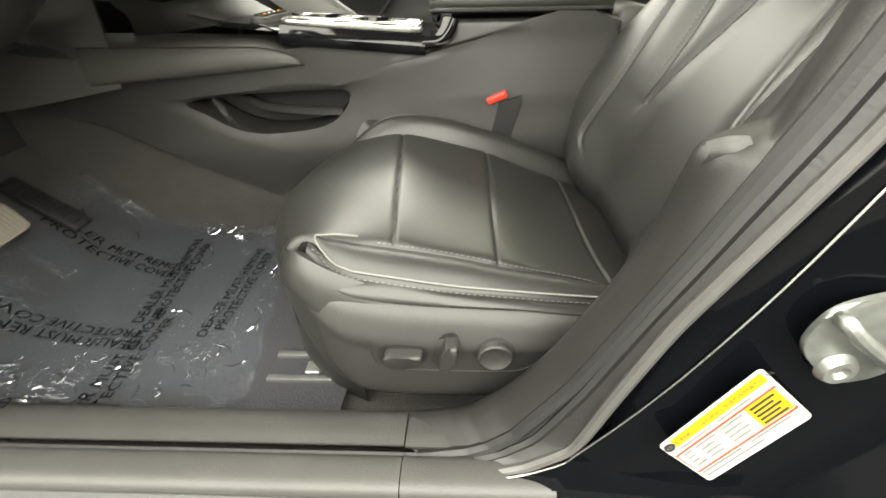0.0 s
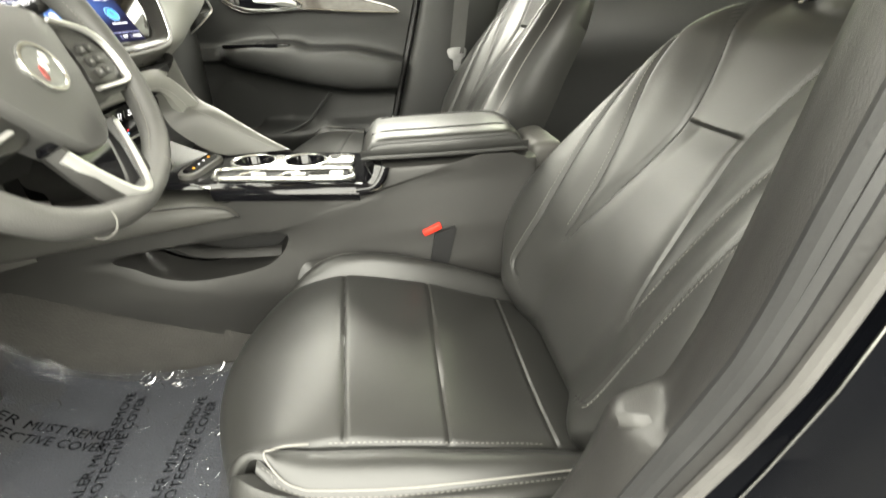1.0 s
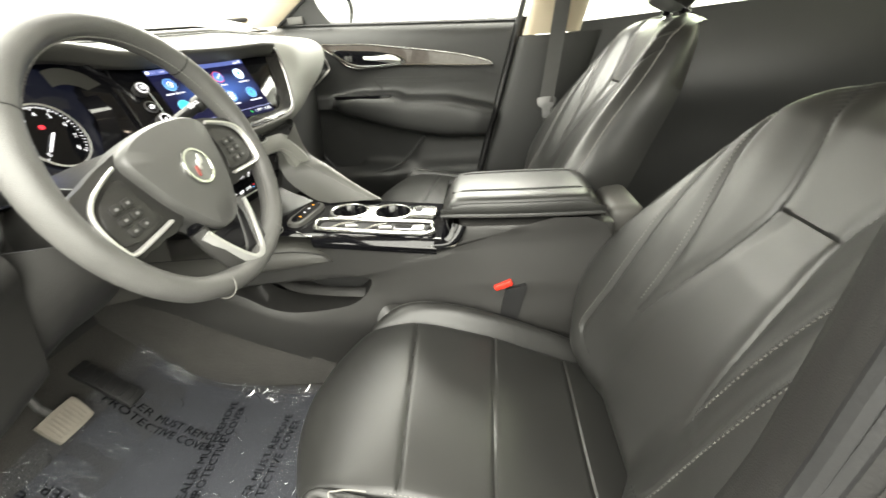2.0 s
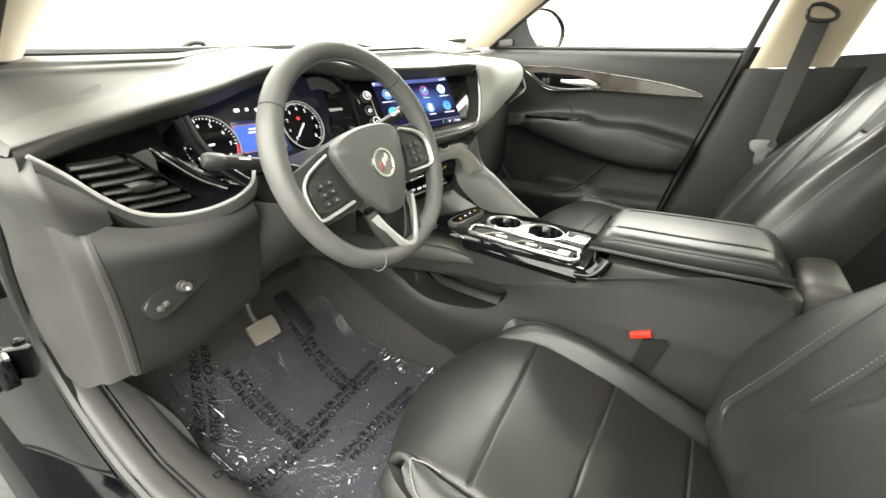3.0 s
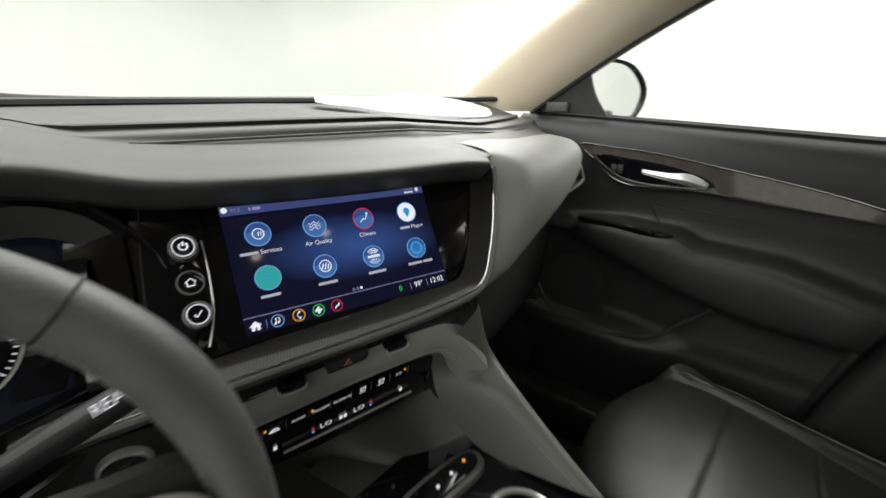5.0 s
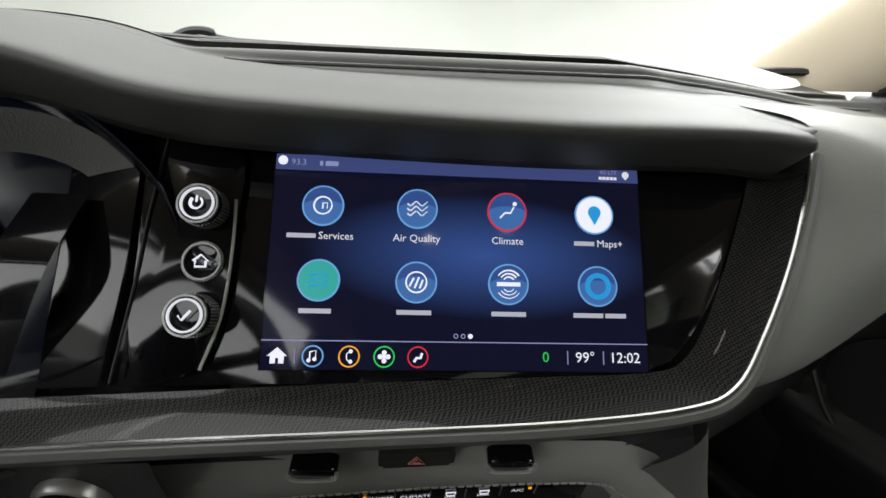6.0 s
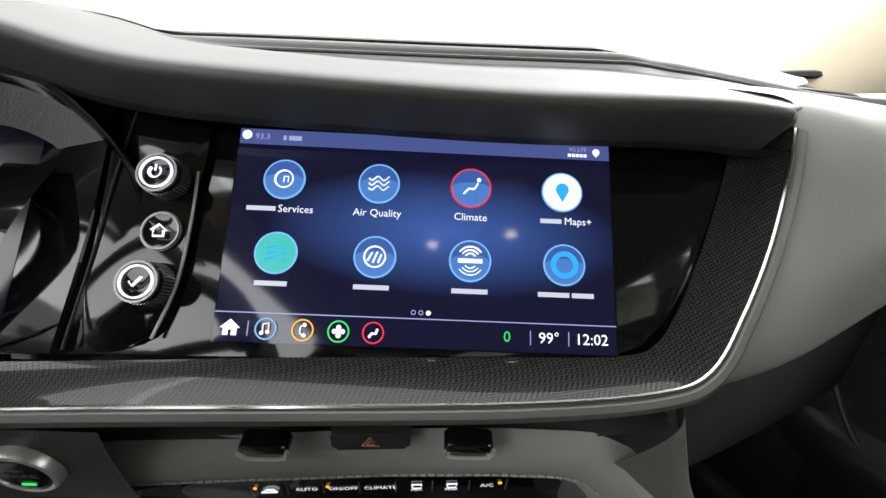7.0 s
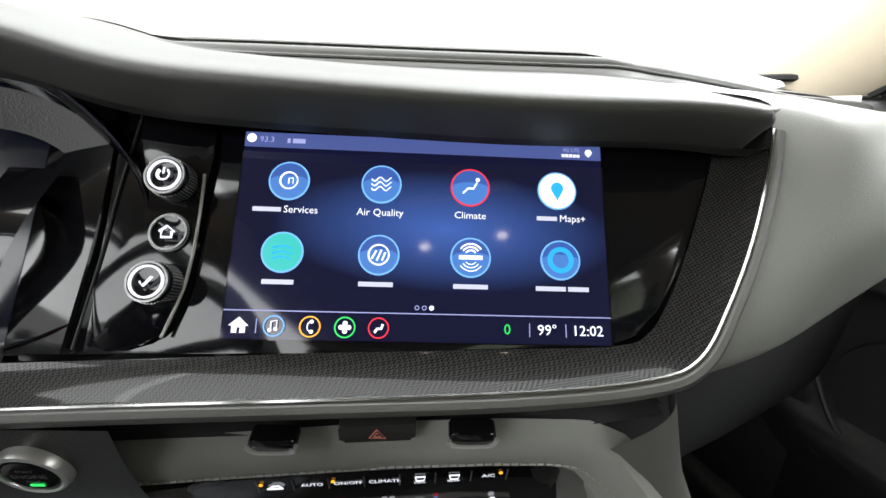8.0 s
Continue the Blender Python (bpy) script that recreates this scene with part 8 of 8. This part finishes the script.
part("speaker", lathe([(0.01, 0.004), (0.07, 0.008), (0.085, 0.004), (0.088, 0.0)], frame_of((-0.52, 0.757, 0.83), (-1, 0, 0), (0, 0, 1)), 32), DOOR_SKIN, DOOR, "dark speaker grille")
part("window", sheet([[(x, 0.795, belt_z(x) - 0.01), (x * 0.45 + 0.04, 0.66, 1.58)] for x in (-0.60, -0.2, 0.17)]), GLASS, DOOR, "clear door window").visible_shadow = False
part("sail_panel", thick(skin([[(-0.70, 0.775, 1.292), (-0.60, 0.775, 1.288), (-0.50, 0.778, 1.283)], [(-0.64, 0.765, 1.335), (-0.58, 0.768, 1.34), (-0.535, 0.772, 1.335)], [(-0.575, 0.752, 1.395), (-0.565, 0.755, 1.40), (-0.555, 0.758, 1.40)]], 4, 4), 0.006), DOOR_SKIN, DOOR, "black triangular mirror sail")
part("sail_tweeter", block(-0.66, -0.60, 0.755, 0.765, 1.290, 1.315, 0.003, 2), PLASTIC_LIGHT, DOOR, "pale reflecting corner trim")

# ---- far door mirror ----
DMIRROR = thing("door_mirror", (-0.55, 0.95, 1.34), "gloss black door mirror reflecting the white booth", "door mirror")
mm = lambda u, v, d=0.0: Vector((-0.540, 0.95, 1.345 + v)) + Vector((0.47, 0.88, 0)) * (u * 1.33) + Vector((0.88, -0.47, 0)) * d
shape = [(-0.075, -0.075), (-0.085, 0.0), (-0.075, 0.070), (-0.03, 0.088), (0.03, 0.078), (0.072, 0.035), (0.080, -0.010), (0.060, -0.060), (0.02, -0.080), (-0.04, -0.082)]
mline = smooth_line(shape, 5, True)
rows = [[mm(u * s, v * s, d) for u, v in mline] for s, d in ((0.3, -0.12), (0.75, -0.10), (0.98, -0.05), (1.02, -0.01), (1.0, 0.006), (0.93, 0.004), (0.90, -0.006))]
part("shell", sheet(rows, True), PIANO, DMIRROR, "gloss black mirror shell")
part("mirror_glass", slab([tuple(p * 0.91) for p in mline], lambda u, v, d: mm(u, v, d - 0.004), 0.004), MIRROR, DMIRROR, "mirror glass")
part("arm", block(-0.62, -0.53, 0.79, 0.92, 1.265, 1.30, 0.012, 3), PIANO, DMIRROR, "black mirror arm")

# ---- passenger seat belt ----
BELT = thing("seat_belt", (0.30, 0.68, 1.0), "grey seat belt hanging from a pillar guide", "seat belt")
rows = []
for s in np.linspace(0, 1, 16):
    c = Vector((0.322, 0.672, 1.312)).lerp(Vector((0.275, 0.665, 0.975)), s)
    rows.append([c + Vector((-0.024, 0.006, 0.003)), c + Vector((0, 0.0, 0)), c + Vector((0.024, -0.004, -0.003))])
part("webbing", thick(sheet(rows), 0.0014), WEBBING, BELT)
part("guide", tube(smooth_line([(0.292, 0.672, 1.335), (0.297, 0.667, 1.314), (0.326, 0.664, 1.306), (0.352, 0.667, 1.309), (0.354, 0.676, 1.326), (0.325, 0.686, 1.346), (0.300, 0.680, 1.346), (0.292, 0.672, 1.335)], 5), 0.0055, 8), RUBBER, BELT, "black belt guide")
part("latch_plate", slab([tuple(p) for p in smooth_line([(-0.030, 0.018), (0.030, 0.018), (0.028, -0.010), (0.014, -0.018), (0.012, -0.05), (-0.012, -0.05), (-0.014, -0.018), (-0.028, -0.010)], 3, True)], lambda u, v, d: (0.275 + u, 0.662 - d, 0.972 + v), 0.004, 0.001), STEEL, BELT, "steel latch plate")
part("lower_webbing", thick(sheet([[(0.262 + 0.02 * s, 0.668, 0.96 - 0.42 * s), (0.296 + 0.03 * s, 0.664, 0.96 - 0.42 * s)] for s in np.linspace(0, 1, 8)]), 0.0014), WEBBING, BELT)

# ---- paper on the dash ----
SHEET = thing("paper_sheet", (-0.78, 0.36, 1.285), "white crumpled paper lying by the windscreen", "paper")
low = smooth_line([(-0.872, 0.181, 1.290), (-0.847, 0.218, 1.284), (-0.807, 0.275, 1.277), (-0.768, 0.332, 1.273), (-0.722, 0.397, 1.271), (-0.672, 0.47, 1.273), (-0.660, 0.49, 1.278)], 4)
high = smooth_line([(-0.960, 0.236, 1.300), (-0.927, 0.295, 1.305), (-0.882, 0.359, 1.309), (-0.839, 0.422, 1.319), (-0.81, 0.464, 1.313), (-0.765, 0.506, 1.308), (-0.722, 0.560, 1.290)], 4)
rows = []
for a, b in zip(low, high):
    rows.append([a + (b - a) * q + np.array((0, 0, 0.006 * math.sin(math.pi * q) + 0.004 * noise.noise(Vector((a[0] * 20, q * 4, 5))))) for q in np.linspace(0, 1, 12)])
part("leaf", thick(sheet(rows), 0.0006), PAPER, SHEET)
WIPER = thing("windscreen_wiper", (-1.0, -0.25, 1.28), "black wiper arm outside the windscreen", "wiper")
part("arm", tube(smooth_line([(-1.05, -0.31, 1.264), (-1.045, -0.28, 1.282), (-1.04, -0.25, 1.285), (-1.05, -0.21, 1.276), (-1.08, 0.1, 1.285), (-1.08, 0.4, 1.30)], 8), 0.006, 8), RUBBER, WIPER)

# ---- sticker and striker on the driver's door pillar ----
STICKER = thing("tyre_label", (0.245, -0.79, 0.58), "white and yellow tyre information label on black paint", "label")
l_right = Vector((0.043, 0, 0.103)).normalized()
l_down = Vector((0.066, 0, -0.060)).normalized()
L0 = Vector((0.190, -0.7905, 0.586))
lp = lambda u, v, d=0.0: L0 + l_right * u + l_down * v + Vector((0.0, -1.0, 0.0)) * (d + 0.0)
part("backing", slab(round_rect(0.0, 0.1115, 0.0, 0.083, 0.005), lambda u, v, d: lp(u, v, d), 0.0008), LABEL_WHITE, STICKER)
part("heading_field", slab([(0.012, 0.003), (0.108, 0.003), (0.108, 0.015), (0.012, 0.015)], lambda u, v, d: lp(u, v, d + 0.0005), 0.0004), YELLOW, STICKER, "yellow heading field")
part("warning_field", slab([(0.078, 0.026), (0.107, 0.026), (0.107, 0.058), (0.078, 0.058)], lambda u, v, d: lp(u, v, d + 0.0005), 0.0004), YELLOW, STICKER, "yellow warning field")
lettering("words", "TIRE AND LOADING INFORMATION", 0.0068, frame_of(lp(0.060, 0.009, 0.0012), l_right, -l_down), INK, STICKER)
part("tyre_symbol", ring(0.0028, 0.0055, lambda a, b, d: lp(0.0065 + a, 0.0095 + b, 0.0010 + d), 0.0004, 24), INK, STICKER, smooth=False)
for k in range(5):
    part("tyre_symbol", tube([lp(0.0065, 0.0095, 0.001), lp(0.0065 + 0.0026 * math.cos(k * 1.257), 0.0095 + 0.0026 * math.sin(k * 1.257), 0.001)], 0.0004, 4), INK, STICKER)
part("red_frame", tube([lp(u, v, 0.001) for u, v in ((0.003, 0.024), (0.109, 0.024), (0.109, 0.060), (0.003, 0.060), (0.003, 0.024))], 0.0007, 4), RED_INK, STICKER)
for v, run in ((0.0195, ((0.012, 0.05), (0.055, 0.09))), (0.030, ((0.008, 0.018), (0.022, 0.045), (0.05, 0.074))), (0.0375, ((0.008, 0.016), (0.024, 0.04), (0.05, 0.07))), (0.045, ((0.008, 0.016), (0.024, 0.042), (0.05, 0.072))), (0.0525, ((0.008, 0.02), (0.024, 0.04), (0.05, 0.07))), (0.066, ((0.004, 0.05), (0.06, 0.10))), (0.073, ((0.004, 0.07),))):
    for a, b in run:
        part("print_bar", slab([(a, v - 0.0012), (b, v - 0.0012), (b, v + 0.0012), (a, v + 0.0012)], lambda p, q, d: lp(p, q, d + 0.0008), 0.0004), GREY_INK, STICKER)
for k in range(5):
    part("print_bar", slab([(0.081, 0.029 + 0.006 * k), (0.104 - 0.004 * (k % 2), 0.029 + 0.006 * k), (0.104 - 0.004 * (k % 2), 0.0315 + 0.006 * k), (0.081, 0.0315 + 0.006 * k)], lambda p, q, d: lp(p, q, d + 0.0012), 0.0004), INK, STICKER)
for v in (0.0338, 0.0412, 0.0488):
    part("rule", tube([lp(0.004, v, 0.0008), lp(0.077, v, 0.0008)], 0.0002, 4), GREY_INK, STICKER)
STRIKER = thing("door_striker", (0.29, -0.80, 0.72), "zinc door striker loop on a plate", "door striker")
kp = lambda u, v, d=0.0: Vector((0.287 + u, -0.7905 - d, 0.717 + v))
plate = smooth_line([(u * 0.88, v * 0.88) for u, v in ((-0.040, 0.018), (-0.030, 0.034), (0.0, 0.046), (0.030, 0.048), (0.044, 0.030), (0.044, -0.020), (0.030, -0.040), (0.008, -0.050), (-0.022, -0.030), (-0.041, -0.006))], 4, True)
part("plate", slab([tuple(p) for p in plate], kp, 0.004, 0.002), ZINC, STRIKER, "zinc striker plate")
part("loop", tube(smooth_line([kp(-0.026, 0.022, 0.0), kp(-0.028, 0.023, 0.008), kp(-0.016, 0.012, 0.0115), kp(0.010, -0.007, 0.0115), kp(0.022, -0.016, 0.008), kp(0.022, -0.016, 0.0)], 6), 0.0052, 10), ZINC, STRIKER, "bright striker loop")
for u, v in ((0.022, 0.026), (-0.006, -0.026)):
    bolt = part("bolt", lathe([(0.003, 0.003), (0.006, 0.006), (0.0105, 0.006), (0.0125, 0.003), (0.0135, 0.0)], frame_of(kp(u, v, 0), (1, 0, 0), (0, 0, 1)), 18), ZINC, STRIKER, "plated bolt")
CLIP = thing("seal_clip", (0.267, -0.76, 0.752), "small black triangular clip on the flange", "clip")
part("body", tube([(0.258, -0.760, 0.756), (0.276, -0.764, 0.760), (0.270, -0.762, 0.744), (0.258, -0.760, 0.756)], 0.0035, 6), RUBBER, CLIP)
